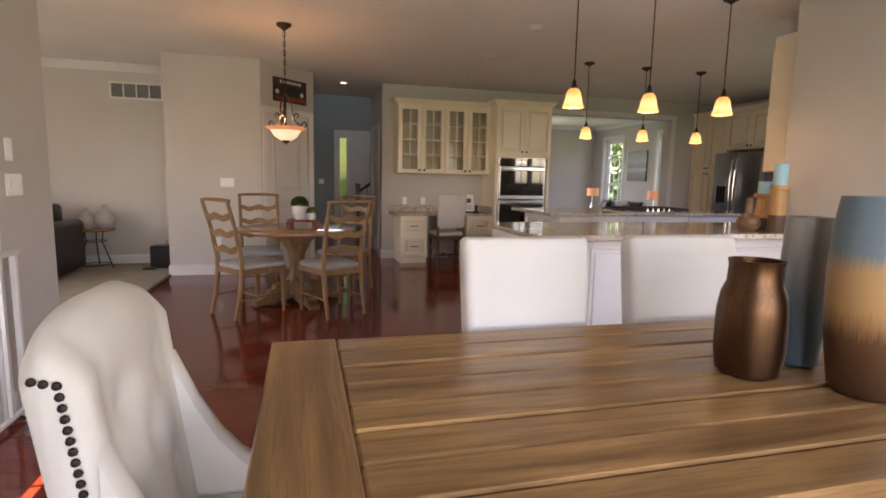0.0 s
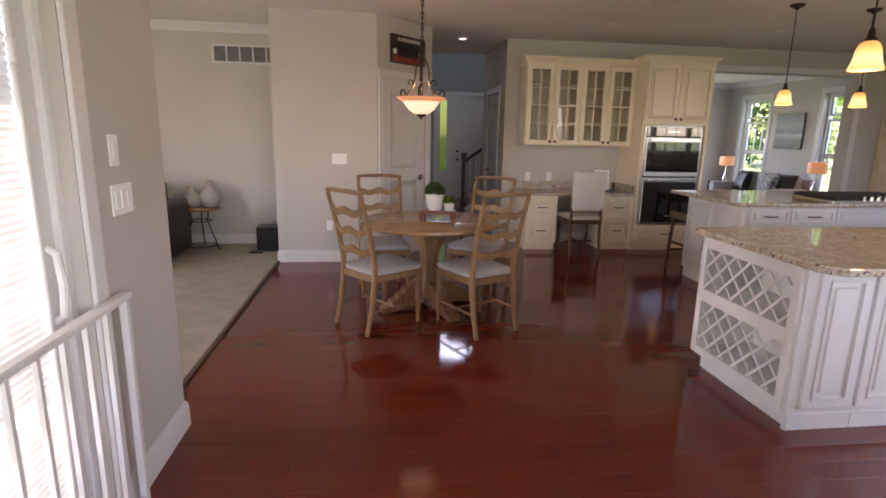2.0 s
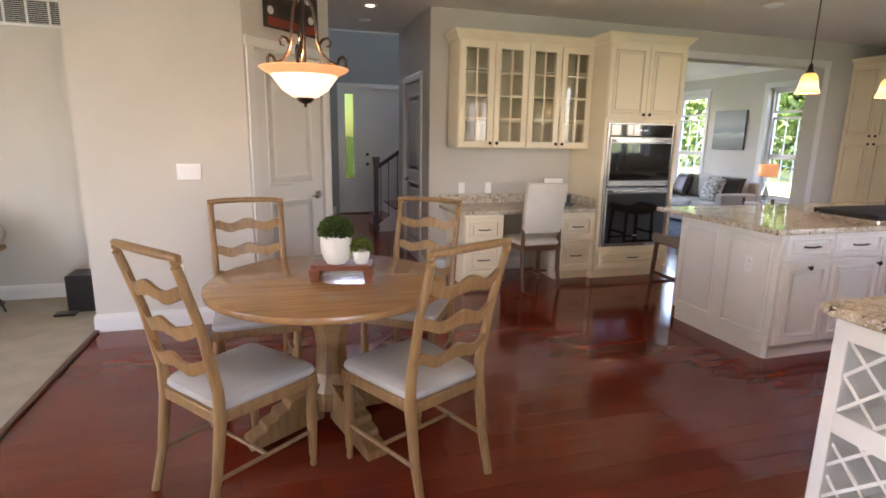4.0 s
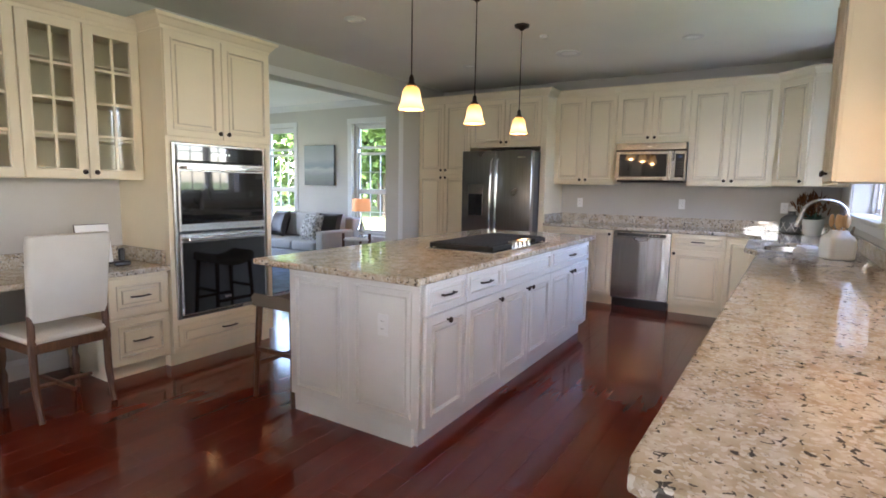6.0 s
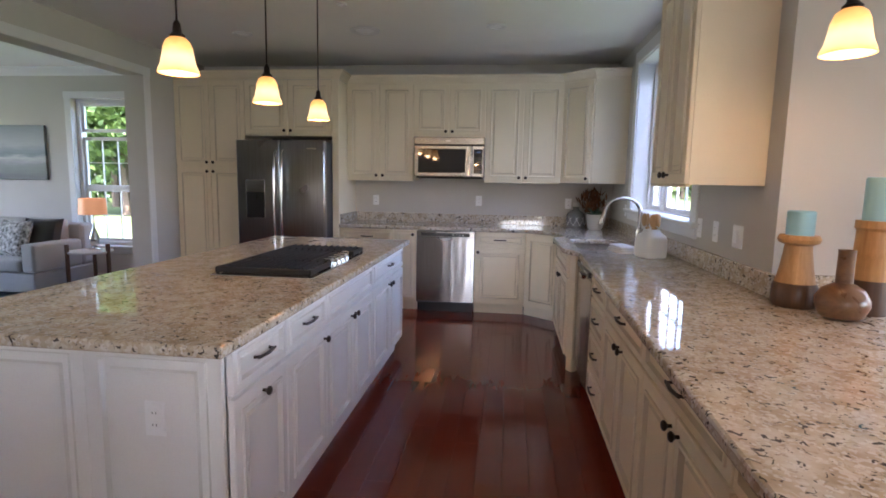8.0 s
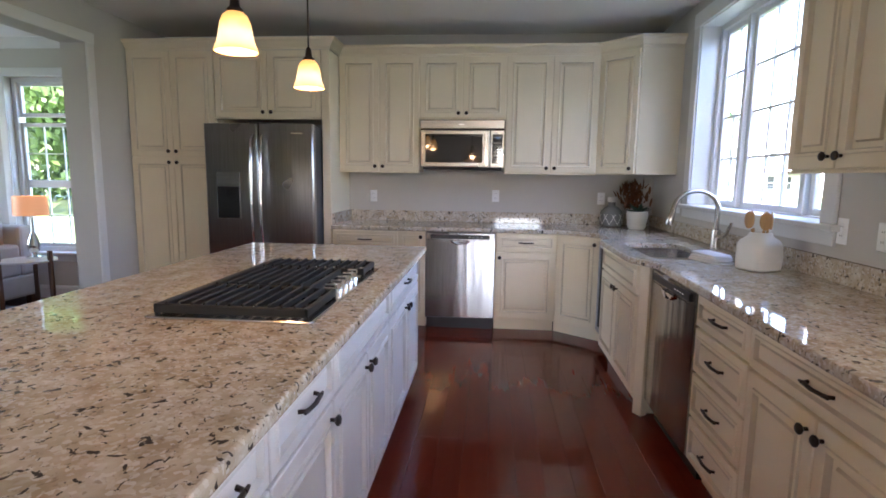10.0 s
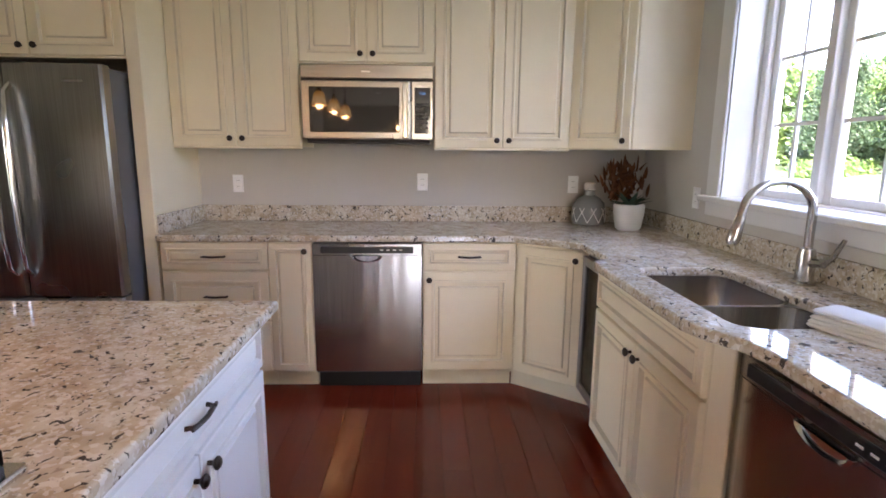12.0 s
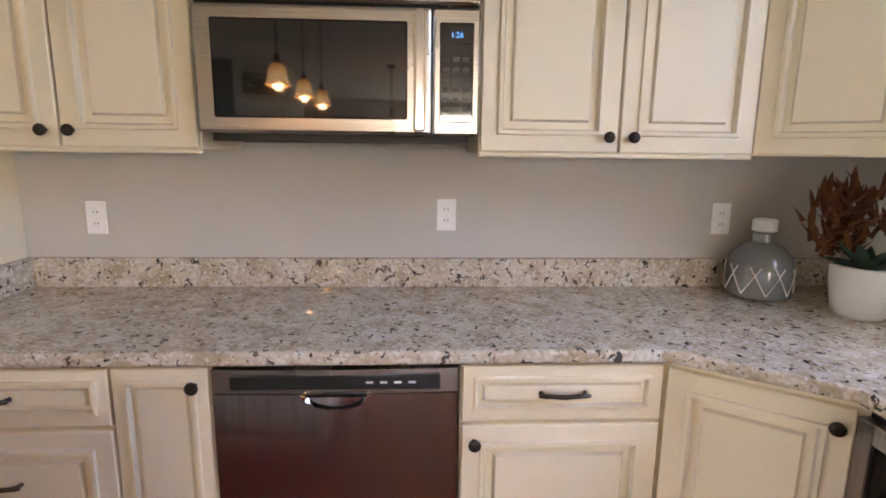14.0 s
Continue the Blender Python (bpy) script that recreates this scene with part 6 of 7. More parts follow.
part("stretcher", tube([(0, 0.01, 0.13), (0, 0.39, 0.13)], [0.012, 0.016], 8), M_WALNUT, t)

# counter stool
M_STOOL = paint("stool_cloth", (0.20, 0.16, 0.115), 0.9, 0.1, 320, 0.4)
for k, x in enumerate((2.92, 3.85)):
    t = thing("counter_stool", pose(x, 6.14, 0), "backless brown padded counter stool on dark legs", "stool", "island stools")
    bm = bmesh.new()
    rings = []
    for i in range(13):
        u = -1 + 2 * i / 12
        zc = 0.60 + 0.05 * u * u
        rings.append([(u * 0.215, -0.17, zc - 0.06), (u * 0.215, 0.17, zc - 0.06), (u * 0.215, 0.18, zc - 0.01), (u * 0.215, 0.15, zc + 0.018), (u * 0.215, -0.15, zc + 0.018), (u * 0.215, -0.18, zc - 0.01)])
    part("seat", lofted(rings), M_STOOL, t, "saddle-shaped brown padded seat", True)
    for sx in (-1, 1):
        for sy in (-1, 1):
            part("leg", tube([(sx * 0.18, sy * 0.145, 0.60), (sx * 0.205, sy * 0.17, 0.0)], [0.02, 0.016], 8), M_WALNUT, t)
    for sy in (-1, 1):
        part("stretcher", boxes((-0.2, 0.2, sy * 0.16 - 0.01, sy * 0.16 + 0.01, 0.2, 0.225)), M_WALNUT, t)
    for sx in (-1, 1):
        part("stretcher", boxes((sx * 0.195 - 0.01, sx * 0.195 + 0.01, -0.16, 0.16, 0.30, 0.325)), M_WALNUT, t)

# ---- living room ----
t = thing("sofa", pose(7.22, 11.15, 0, 0, 0, -90), "grey upholstered three-seat sofa with loose cushions", "sofa")
part("base", boxes((0, 1.85, -0.88, 0.0, 0.08, 0.30), bevel=0.02, seg=2), M_SOFA, t)
part("backrest", boxes((0, 1.85, -0.20, 0.0, 0.30, 0.80), bevel=0.035, seg=2), M_SOFA, t)
for x0 in (0.0, 1.69):
    part("arm", boxes((x0, x0 + 0.16, -0.88, -0.20, 0.30, 0.62), bevel=0.03, seg=2), M_SOFA, t)
for i in range(3):
    x0 = 0.165 + i * 0.507
    part("seat_cushion", boxes((x0, x0 + 0.50, -0.90, -0.22, 0.30, 0.45), bevel=0.035, seg=3), M_SOFA, t, "", True)
    part("back_cushion", boxes((x0, x0 + 0.50, -0.34, -0.17, 0.45, 0.86), bevel=0.05, seg=3), M_SOFA, t, "", True)
for x in (0.06, 1.79):
    for y in (-0.82, -0.06):
        part("foot", boxes((x - 0.03, x + 0.03, y - 0.03, y + 0.03, 0, 0.08)), M_WALNUT, t)


def pillow(m, mat, label):
    bm = bmesh.new()
    n = 10
    g2 = [[], []]
    for sd in (0, 1):
        for j in range(n + 1):
            row = []
            for i in range(n + 1):
                u, v = -1 + 2 * i / n, -1 + 2 * j / n
                h = 0.085 * ((1 - u ** 4) * (1 - v ** 4)) ** 0.5
                k = 1 - 0.06 * (1 - u * u) * abs(v) - 0.06 * (1 - v * v) * abs(u)
                row.append(bm.verts.new((u * 0.22 * k, (h + 0.002) * (1 if sd else -1), v * 0.22 * k)))
            g2[sd].append(row)
        for a, b in zip(g2[sd], g2[sd][1:]):
            for i in range(n):
                bm.faces.new((a[i], a[i + 1], b[i + 1], b[i]))
    bmesh.ops.remove_doubles(bm, verts=bm.verts, dist=0.005)
    return solid("cushion", bm, mat, label, "cushion", m, "sofa cushions", smooth=True)


M_PATTERN = paint("patterned_cloth", (0.50, 0.48, 0.45), 0.9, 0.5, 26, 0.3, big=30)
pillow(pose(6.80, 9.62, 0.655, -18, 0, -80), M_LEATHER, "dark brown scatter cushion on the sofa")
pillow(pose(6.66, 9.86, 0.64, -20, 0, -96), M_PATTERN, "grey patterned scatter cushion on the sofa")
pillow(pose(6.80, 10.75, 0.655, -18, 0, -100), M_LEATHER, "dark brown scatter cushion on the sofa")


def end_table_lamp(y):
    t = thing("end_table", pose(6.78, y, 0), "round walnut end table with a white top", "end table", "end tables")
    part("top", lathe([(0.22, 0.49), (0.235, 0.495), (0.235, 0.51), (0.22, 0.515)], 28), M_CERAMIC, t, "", True)
    for i in range(3):
        a = radians(30 + 120 * i)
        part("leg", boxes((-0.018, 0.018, -0.018, 0.018, 0, 0.60), bevel=0.004), M_WALNUT, t, "", False, pose(0.23 * math.cos(a), 0.23 * math.sin(a), 0, 0, 0, 30 + 120 * i))
    l = thing("table_lamp", pose(6.86, y, 0.515), "glass table lamp with a lit peach drum shade", "table lamp", "table lamps")
    part("lamp_base", lathe([(0.07, 0), (0.07, 0.015), (0.02, 0.03), (0.05, 0.08), (0.055, 0.14), (0.03, 0.22), (0.012, 0.26), (0.01, 0.40)], 20), M_CHROME, l, "", True)
    pr = [(0.145, 0.415), (0.138, 0.60), (0.135, 0.60), (0.142, 0.415)]
    part("shade", lofted([[(r * math.cos(a), r * math.sin(a), z) for a in (2 * math.pi * i / 28 for i in range(28))] for r, z in pr], cap=False), M_LAMPSHADE, l, "", True)
    part("bulb", lathe([(0.0, 0.44), (0.025, 0.46), (0.03, 0.49), (0.015, 0.53)], 10), M_BULB, l, "", True)


end_table_lamp(9.0)
end_table_lamp(11.42)
t = thing("coffee_table", pose(5.2, 10.1, 0), "dark low rectangular coffee table", "coffee table")
part("top", boxes((-0.3, 0.3, -0.55, 0.55, 0.40, 0.44), bevel=0.005), M_WALNUT, t)
for x in (-0.26, 0.26):
    for y in (-0.5, 0.5):
        part("leg", boxes((x - 0.025, x + 0.025, y - 0.025, y + 0.025, 0, 0.40)), M_WALNUT, t)
M_RUG = paint("blue_rug", (0.17, 0.22, 0.29), 0.95, 0.2, 90, 0.8, big=6)
solid("area_rug", slab(rounded(4.0, 6.9, 8.7, 11.6, 0.03), 0.0005, 0.012), M_RUG, "blue-grey patterned area rug in the living room", "rug")
# painting of a grey shore
t = thing("painting", pose(7.35, 10.70, 1.31, 0, 0, -90), "unframed grey seascape canvas on the wall", "painting")
m_, nt_, p_ = nodes_of("seascape")
c_ = nt_.nodes.new("ShaderNodeTexCoord")
s_ = nt_.nodes.new("ShaderNodeSeparateXYZ")
nt_.links.new(c_.outputs["Object"], s_.inputs[0])
n_ = texture(nt_, "ShaderNodeTexNoise", 5, (1, 1, 6), Detail=5.0)
a_ = nt_.nodes.new("ShaderNodeMath")
a_.operation = "MULTIPLY_ADD"
a_.inputs[1].default_value = 0.12
nt_.links.new(n_.outputs[0], a_.inputs[0])
nt_.links.new(s_.outputs[2], a_.inputs[2])
nt_.links.new(ramp(nt_, a_.outputs[0], ((0.06, (0.05, 0.06, 0.055)), (0.25, (0.16, 0.18, 0.17)), (0.33, (0.34, 0.36, 0.35)), (0.38, (0.12, 0.16, 0.17)), (0.5, (0.26, 0.29, 0.30)), (0.75, (0.17, 0.21, 0.23)))), p_.inputs["Base Color"])
part("canvas", boxes((0, 0.71, -0.035, 0, 0, 0.68), bevel=0.004), m_, t)

# ---- family room ----
t = thing("side_table", pose(-2.76, 7.42, 0), "round wire-legged side table with a pale top", "side table")
part("top", lathe([(0.235, 0.50), (0.24, 0.505), (0.24, 0.52), (0.23, 0.525)], 28), M_OAKTOP, t, "", True)
for i in range(3):
    a = radians(100 + 120 * i)
    part("leg", tube([(0.12 * math.cos(a), 0.12 * math.sin(a), 0.50), (0.10 * math.cos(a), 0.10 * math.sin(a), 0.36), (0.24 * math.cos(a), 0.24 * math.sin(a), 0.012)], 0.008, 8), M_IRON, t)
part("ring", tube([(0.13 * math.cos(q), 0.13 * math.sin(q), 0.36) for q in np.linspace(0, 2 * math.pi, 20)], 0.006, 6), M_IRON, t)
part("ring", tube([(0.17 * math.cos(q), 0.17 * math.sin(q), 0.05) for q in np.linspace(0, 2 * math.pi, 20)], 0.006, 6), M_IRON, t)
for x, y, s in ((-2.84, 7.40, 1.0), (-2.64, 7.46, 1.18)):
    solid("vase", lathe([(r * s, z * s) for r, z in ((0.05, 0), (0.085, 0.03), (0.105, 0.08), (0.095, 0.13), (0.055, 0.18), (0.025, 0.22), (0.022, 0.26), (0.028, 0.27), (0.018, 0.268), (0.0, 0.2))], 22, wobble=0.03), M_STUCCO, "rough grey-white ceramic bottle vase on the side table", "vase", pose(x, y, 0.525), "side table vases", smooth=True)
t = thing("leather_sofa", pose(-3.6, 6.45, 0), "dark leather sofa seen end on", "sofa")
part("base", boxes((-0.9, 0.55, -0.2, 0.8, 0.05, 0.42), bevel=0.04, seg=2), M_LEATHER, t)
part("backrest", boxes((-0.9, 0.55, 0.55, 0.85, 0.42, 0.86), bevel=0.06, seg=3), M_LEATHER, t, "", True)
part("arm", boxes((0.55, 0.78, -0.2, 0.85, 0.05, 0.66), bevel=0.06, seg=3), M_LEATHER, t, "", True)
t = thing("storage_box", pose(-1.93, 7.20, 0.012), "black box with a flap on the carpet", "box")
part("box", boxes((-0.13, 0.14, 0.0, 0.25, 0, 0.30), bevel=0.008), M_BLACK, t)
part("flap", boxes((-0.20, -0.05, -0.10, 0.0, 0.0, 0.02), bevel=0.004), M_BLACK, t)
part("strap", tube([(0.05, 0.1, 0.30), (0.06, 0.1, 0.36), (0.09, 0.1, 0.36), (0.10, 0.1, 0.30)], 0.006, 6), M_BLACK, t)

# ---- sliding door, railing, stairs ----
t = thing("sliding_door", pose(-1.635, 0, 0), "white sliding patio door with a closed white pleated blind", "sliding door")
part("door_frame", boxes((-0.05, 0.04, 0.15, 0.19, 0, 2.08), (-0.05, 0.04, 2.475, 2.515, 0, 2.08), (-0.05, 0.04, 0.19, 2.475, 2.03, 2.08), (-0.05, 0.04, 0.19, 2.475, 0, 0.035), bevel=0.004), M_TRIM, t)
for y0, y1, dx in ((1.30, 2.475, 0.0), (0.19, 1.36, -0.03)):
    p = part("door_panel", boxes((dx - 0.02, dx + 0.02, y0, y0 + 0.09, 0.035, 2.03), (dx - 0.02, dx + 0.02, y1 - 0.075, y1, 0.035, 2.03), (dx - 0.02, dx + 0.02, y0 + 0.09, y1 - 0.075, 1.95, 2.03), (dx - 0.02, dx + 0.02, y0 + 0.09, y1 - 0.075, 0.035, 0.15), bevel=0.004), M_TRIM, t)
    bm = bmesh.new()
    n = 150
    rows = []
    for i in range(n + 1):
        z = 0.15 + 1.80 * i / n
        x = dx + (0.006 if i % 2 else -0.002)
        rows.append((bm.verts.new((x, y0 + 0.092, z)), bm.verts.new((x, y1 - 0.077, z))))
    for a, b in zip(rows, rows[1:]):
        # invented slit: pleats left out here so sun draws a strip on the floor
        if not 0.57 < a[0].co.z < 0.62 or dx < 0:
            bm.faces.new((a[0], a[1], b[1], b[0]))
    mb = bpy.data.materials.get("blind_cloth")
    if not mb:
        mb, nt_, p_ = nodes_of("blind_cloth")
        p_.inputs["Base Color"].default_value = (0.82, 0.84, 0.86, 1)
        p_.inputs["Roughness"].default_value = 0.9
        tl = nt_.nodes.new("ShaderNodeBsdfTranslucent")
        tl.inputs[0].default_value = (0.86, 0.88, 0.90, 1)
        mx = nt_.nodes.new("ShaderNodeMixShader")
        ns_ = texture(nt_, "ShaderNodeTexNoise", 40, Detail=2.0)
        mr_ = nt_.nodes.new("ShaderNodeMapRange")
        mr_.inputs["To Min"].default_value, mr_.inputs["To Max"].default_value = 0.06, 0.075
        nt_.links.new(ns_.outputs[0], mr_.inputs[0])
        nt_.links.new(mr_.outputs[0], mx.inputs[0])
        nt_.links.new(p_.outputs[0], mx.inputs[1])
        nt_.links.new(tl.outputs[0], mx.inputs[2])
        nt_.links.new(mx.outputs[0], nt_.nodes["Material Output"].inputs[0])
    part("pleated_blind", bm, mb, p, "white pleated blind, drawn down")
    g = part("glass", boxes((dx + 0.012, dx + 0.016, y0 + 0.09, y1 - 0.075, 0.15, 1.95)), M_GLASS, p)
    g.visible_shadow = False
part("door_handle", tube([(0.02, 2.425, 0.84), (0.05, 2.42, 0.86), (0.062, 2.415, 0.96), (0.05, 2.42, 1.06), (0.02, 2.425, 1.08)], [0.012, 0.012, 0.014, 0.012, 0.012], 8), M_TRIM, t, "white pull handle", True)
for z in (1.62, 1.36):
    part("blind_slider", boxes((0.02, 0.034, 2.375, 2.393, z, z + 0.07), bevel=0.003), M_PLASTIC, t)
casing("door_trim", pose(-1.55, 0.15, 0, 0, 0, 90), 2.365, 2.08)

# unseen overhang, added and sized to put the blind's upper part in shade
solid("shade_eave", boxes((-2.53, -1.712, -2.46, 3.2, 2.62, 2.78), bevel=0.01), M_TRIM, "unseen white boxed eave added to shade the top of the patio door blind", "eave", kind="structure")

t = thing("safety_railing", pose(-1.505, 0, 0), "white metal safety railing across the sliding door", "railing")
part("top_rail", boxes((-0.022, 0.022, 0.17, 2.66, 0.845, 0.87), bevel=0.006), M_TRIM, t)
part("bottom_rail", boxes((-0.012, 0.012, 0.17, 2.64, 0.03, 0.05), bevel=0.003), M_TRIM, t)
y = 0.25
while y < 2.62:
    part("baluster", boxes((-0.008, 0.008, y - 0.008, y + 0.008, 0.05, 0.846)), M_TRIM, t)
    y += 0.125
for y in (0.19, 2.635):
    part("post", boxes((-0.014, 0.014, y - 0.014, y + 0.014, 0.0, 0.846), bevel=0.003), M_TRIM, t)
bpy.context.view_layer.update()

M_DARKRAIL = timber("dark_rail_wood", (0.05, 0.014, 0.010), (0.02, 0.007, 0.006), 0.3, 2, 6)
t = thing("staircase", pose(0.98, 10.45, 0), "staircase with near-black red rail, iron balusters and white skirt", "staircase")
for i in range(9):
    st = part("step", boxes((i * 0.26 + 0.02, (i + 1) * 0.26 + 0.05, 0.03, 1.0, i * 0.18 + 0.15, i * 0.18 + 0.18), bevel=0.006), M_PLANK, t)
    part("riser", boxes((i * 0.26 + 0.03, i * 0.26 + 0.05, 0.03, 1.0, i * 0.18, i * 0.18 + 0.15)), M_TRIM, st)
    for k in (0.07, 0.19):
        x = i * 0.26 + k
        part("baluster", tube([(x, 0.05, i * 0.18 + 0.18), (x, 0.05, 0.93 + 0.18 * x / 0.26)], 0.007, 6), M_IRON, t)
part("skirt", extruded([(0.0, 0.0), (0.30, 0.0), (2.4, 1.45), (2.4, 1.72), (0.0, 0.10)], 0.03), M_TRIM, t)
part("newel_post", boxes((-0.045, 0.045, 0.0, 0.09, 0, 0.25), (-0.035, 0.035, 0.01, 0.08, 0.25, 1.02), (-0.045, 0.045, 0.0, 0.09, 1.02, 1.10), (-0.055, 0.055, -0.01, 0.10, 1.10, 1.13), bevel=0.005), M_DARKRAIL, t)
part("handrail", tube([(0.02, 0.045, 0.98), (2.4, 0.045, 0.98 + 0.18 * 2.4 / 0.26)], 0.03, 8), M_DARKRAIL, t)

# sign over the pantry door
t = thing("wall_sign", D45 @ pose(0.20, 0, 2.22), "dark painted wooden sign with a red band over the pantry door", "sign")
part("board", boxes((0, 0.57, -0.03, 0, 0, 0.30), bevel=0.004), paint("sign_board", (0.05, 0.032, 0.025), 0.6, 0.5, 24, 0.3, big=9), t)
part("red_band", boxes((0.02, 0.55, -0.033, -0.029, 0.015, 0.075)), paint("sign_red", (0.28, 0.05, 0.03), 0.6, 0.3, 40, 0.2), t)
for i in range(8):
    part("letter_bar", boxes((0.10 + i * 0.048, 0.13 + i * 0.048, -0.033, -0.029, 0.235, 0.27)), M_CERAMIC, t)
part("dark_shape", slab([(0.12, -0.0), (0.20, 0.05), (0.33, 0.06), (0.42, 0.03), (0.45, -0.05), (0.36, -0.045), (0.22, -0.05)], 0, 0.003), M_IRON, t, "", False, pose(0, -0.030, 0.15, 90))
for x in (0.05, 0.48):
    part("pale_patch", slab(circle(0.03, 12), 0, 0.003), M_CERAMIC, t, "", False, pose(x, -0.030, 0.12, 90))

# ---- things on the worktops ----
M_BAMBOO = timber("pale_wood", (0.55, 0.33, 0.14), (0.36, 0.19, 0.07), 0.4, 2, 7)
M_DARKWOOD = timber("dark_turned_wood", (0.12, 0.06, 0.03), (0.05, 0.025, 0.014), 0.4, 2, 7)
M_CANDLE = paint("blue_wax", (0.30, 0.58, 0.70), 0.5, 0.05, 40, 0.05)
M_GOURD = timber("mottled_glaze", (0.24, 0.125, 0.06), (0.10, 0.05, 0.025), 0.28, 0, 2)
WT = 0.9145
t = thing("candle_holder", pose(3.49, 3.03, WT) @ Matrix.Diagonal((1.15, 1.15, 1.1, 1)), "turned pale wooden candle holder with a blue pillar candle", "candle holder", "candle holders")
part("foot", lathe([(0.066, 0), (0.072, 0.012), (0.070, 0.075), (0.064, 0.088)], 24), M_DARKWOOD, t, "dark stained foot", True)
part("stem", lathe([(0.064, 0.088), (0.060, 0.10), (0.052, 0.14), (0.044, 0.20), (0.042, 0.225), (0.062, 0.235), (0.066, 0.248), (0.060, 0.262), (0.0, 0.262)], 24), M_BAMBOO, t, "", True)
part("candle", lathe([(0.043, 0.262), (0.043, 0.345), (0.039, 0.35), (0.0, 0.345)], 22), M_CANDLE, t, "pale blue wax candle", True)
t = thing("candle_holder", pose(3.40, 2.81, WT) @ Matrix.Diagonal((0.98, 0.98, 1.1, 1)), "tall bamboo-like candle holder with a blue pillar candle", "candle holder", "candle holders")
part("foot", lathe([(0.062, 0), (0.064, 0.01), (0.062, 0.12)], 24, wobble=0.02), M_DARKWOOD, t, "dark bark-like foot", True)
part("stem", lathe([(0.062, 0.12), (0.060, 0.19), (0.066, 0.205), (0.063, 0.22), (0.060, 0.29), (0.068, 0.30), (0.066, 0.325), (0.0, 0.325)], 24, wobble=0.015), M_BAMBOO, t, "", True)
part("candle", lathe([(0.048, 0.325), (0.048, 0.465), (0.044, 0.472), (0.0, 0.466)], 22), M_CANDLE, t, "pale blue wax candle", True)
solid("vase", lathe([(0.045, 0), (0.07, 0.012), (0.086, 0.05), (0.086, 0.075), (0.068, 0.11), (0.042, 0.126), (0.028, 0.134), (0.027, 0.245), (0.029, 0.255), (0.023, 0.255), (0.022, 0.14), (0.0, 0.13)], 30), M_GOURD, "squat brown glazed vase with a straight neck on the worktop", "vase", pose(3.29, 2.965, WT), smooth=True)
# utensil crock
t = thing("utensil_crock", pose(4.85, 3.245, WT, 0, 0, 24), "white ceramic crock filled with wooden spoons", "crock")
part("crock", lofted([[(x, y, z) for x, y in rounded(-q, q, -q, q, k, 5)] for q, k, z in ((0.072, 0.03, 0.0), (0.080, 0.034, 0.006), (0.083, 0.036, 0.06), (0.081, 0.036, 0.125), (0.072, 0.036, 0.148), (0.054, 0.045, 0.168), (0.049, 0.046, 0.185), (0.044, 0.042, 0.187), (0.042, 0.040, 0.12), (0.005, 0.004, 0.118))]), M_CERAMIC, t, "", True)
for i, (dx, dy) in enumerate(((0.06, 0.02), (-0.05, 0.03), (0.02, -0.05), (-0.03, -0.03), (0.09, -0.03))):
    sp = tube([(dx * 0.2, dy * 0.2, 0.12), (dx * 0.7, dy * 0.7, 0.20)], 0.006, 6)
    c = Vector((dx * 0.95, dy * 0.95, 0.245))
    bmesh.ops.create_uvsphere(sp, u_segments=12, v_segments=8, radius=1, matrix=Matrix.Translation(c) @ Matrix.Rotation(radians(40 * i), 4, "Z") @ Matrix.Diagonal((0.028, 0.009, 0.045, 1)))
    part("spoon", sp, M_BAMBOO, t, "", True)
# folded towel
t = thing("folded_towel", pose(5.08, 3.38, WT, 0, 0, 20) @ Matrix.Diagonal((0.85, 0.9, 1.0, 1)), "folded white dish towel beside the sink", "towel")
for i in range(4):
    z = i * 0.012
    part("fold", lofted([[(x, y + 0.004 * math.sin(9 * x + i), zz + 0.003 * math.sin(14 * x + 2 * i)) for x, y in rounded(-0.12 + 0.006 * i + q, 0.12 - q, -0.075 + q, 0.075 - 0.005 * i - q, 0.02, 4)] for zz, q in ((z + 0.001, 0.004), (z + 0.006, 0.0), (z + 0.011, 0.005))]), M_WHITECLOTH, t, "", True)
# jar and succulent in the corner
t = thing("glass_jar", pose(7.20, 3.45, WT) @ Matrix.Diagonal((1.3, 1.3, 1.1, 1)), "grey glass bottle with a white line pattern and stopper", "bottle")
part("bottle", lathe([(0.06, 0), (0.078, 0.008), (0.08, 0.09), (0.074, 0.13), (0.05, 0.16), (0.026, 0.175), (0.025, 0.20), (0.03, 0.205)], 28), paint("grey_glass", (0.20, 0.21, 0.205), 0.12, 0.1, 60, 0.02), t, "", True)
part("stopper", lathe([(0.022, 0.205), (0.03, 0.21), (0.03, 0.24), (0.024, 0.246)], 16), M_CERAMIC, t, "", True)
for i in range(9):
    a0 = 2 * math.pi * i / 9
    for da in (0.5, -0.5):
        pts = [(0.0815 * math.cos(a0 + da * q), 0.0815 * math.sin(a0 + da * q), 0.02 + 0.085 * q) for q in np.linspace(0, 1, 6)]
        part("line", tube(pts, 0.0018, 5), M_CERAMIC, t)
t = thing("potted_succulent", pose(6.97, 3.275, WT) @ Matrix.Scale(1.22, 4), "green succulent and orange dried foliage in a white pot", "plant")
part("pot", lathe([(0.05, 0), (0.062, 0.012), (0.074, 0.09), (0.075, 0.125), (0.07, 0.13), (0.064, 0.12), (0.0, 0.115)], 26), M_CERAMIC, t, "white ceramic pot", True)


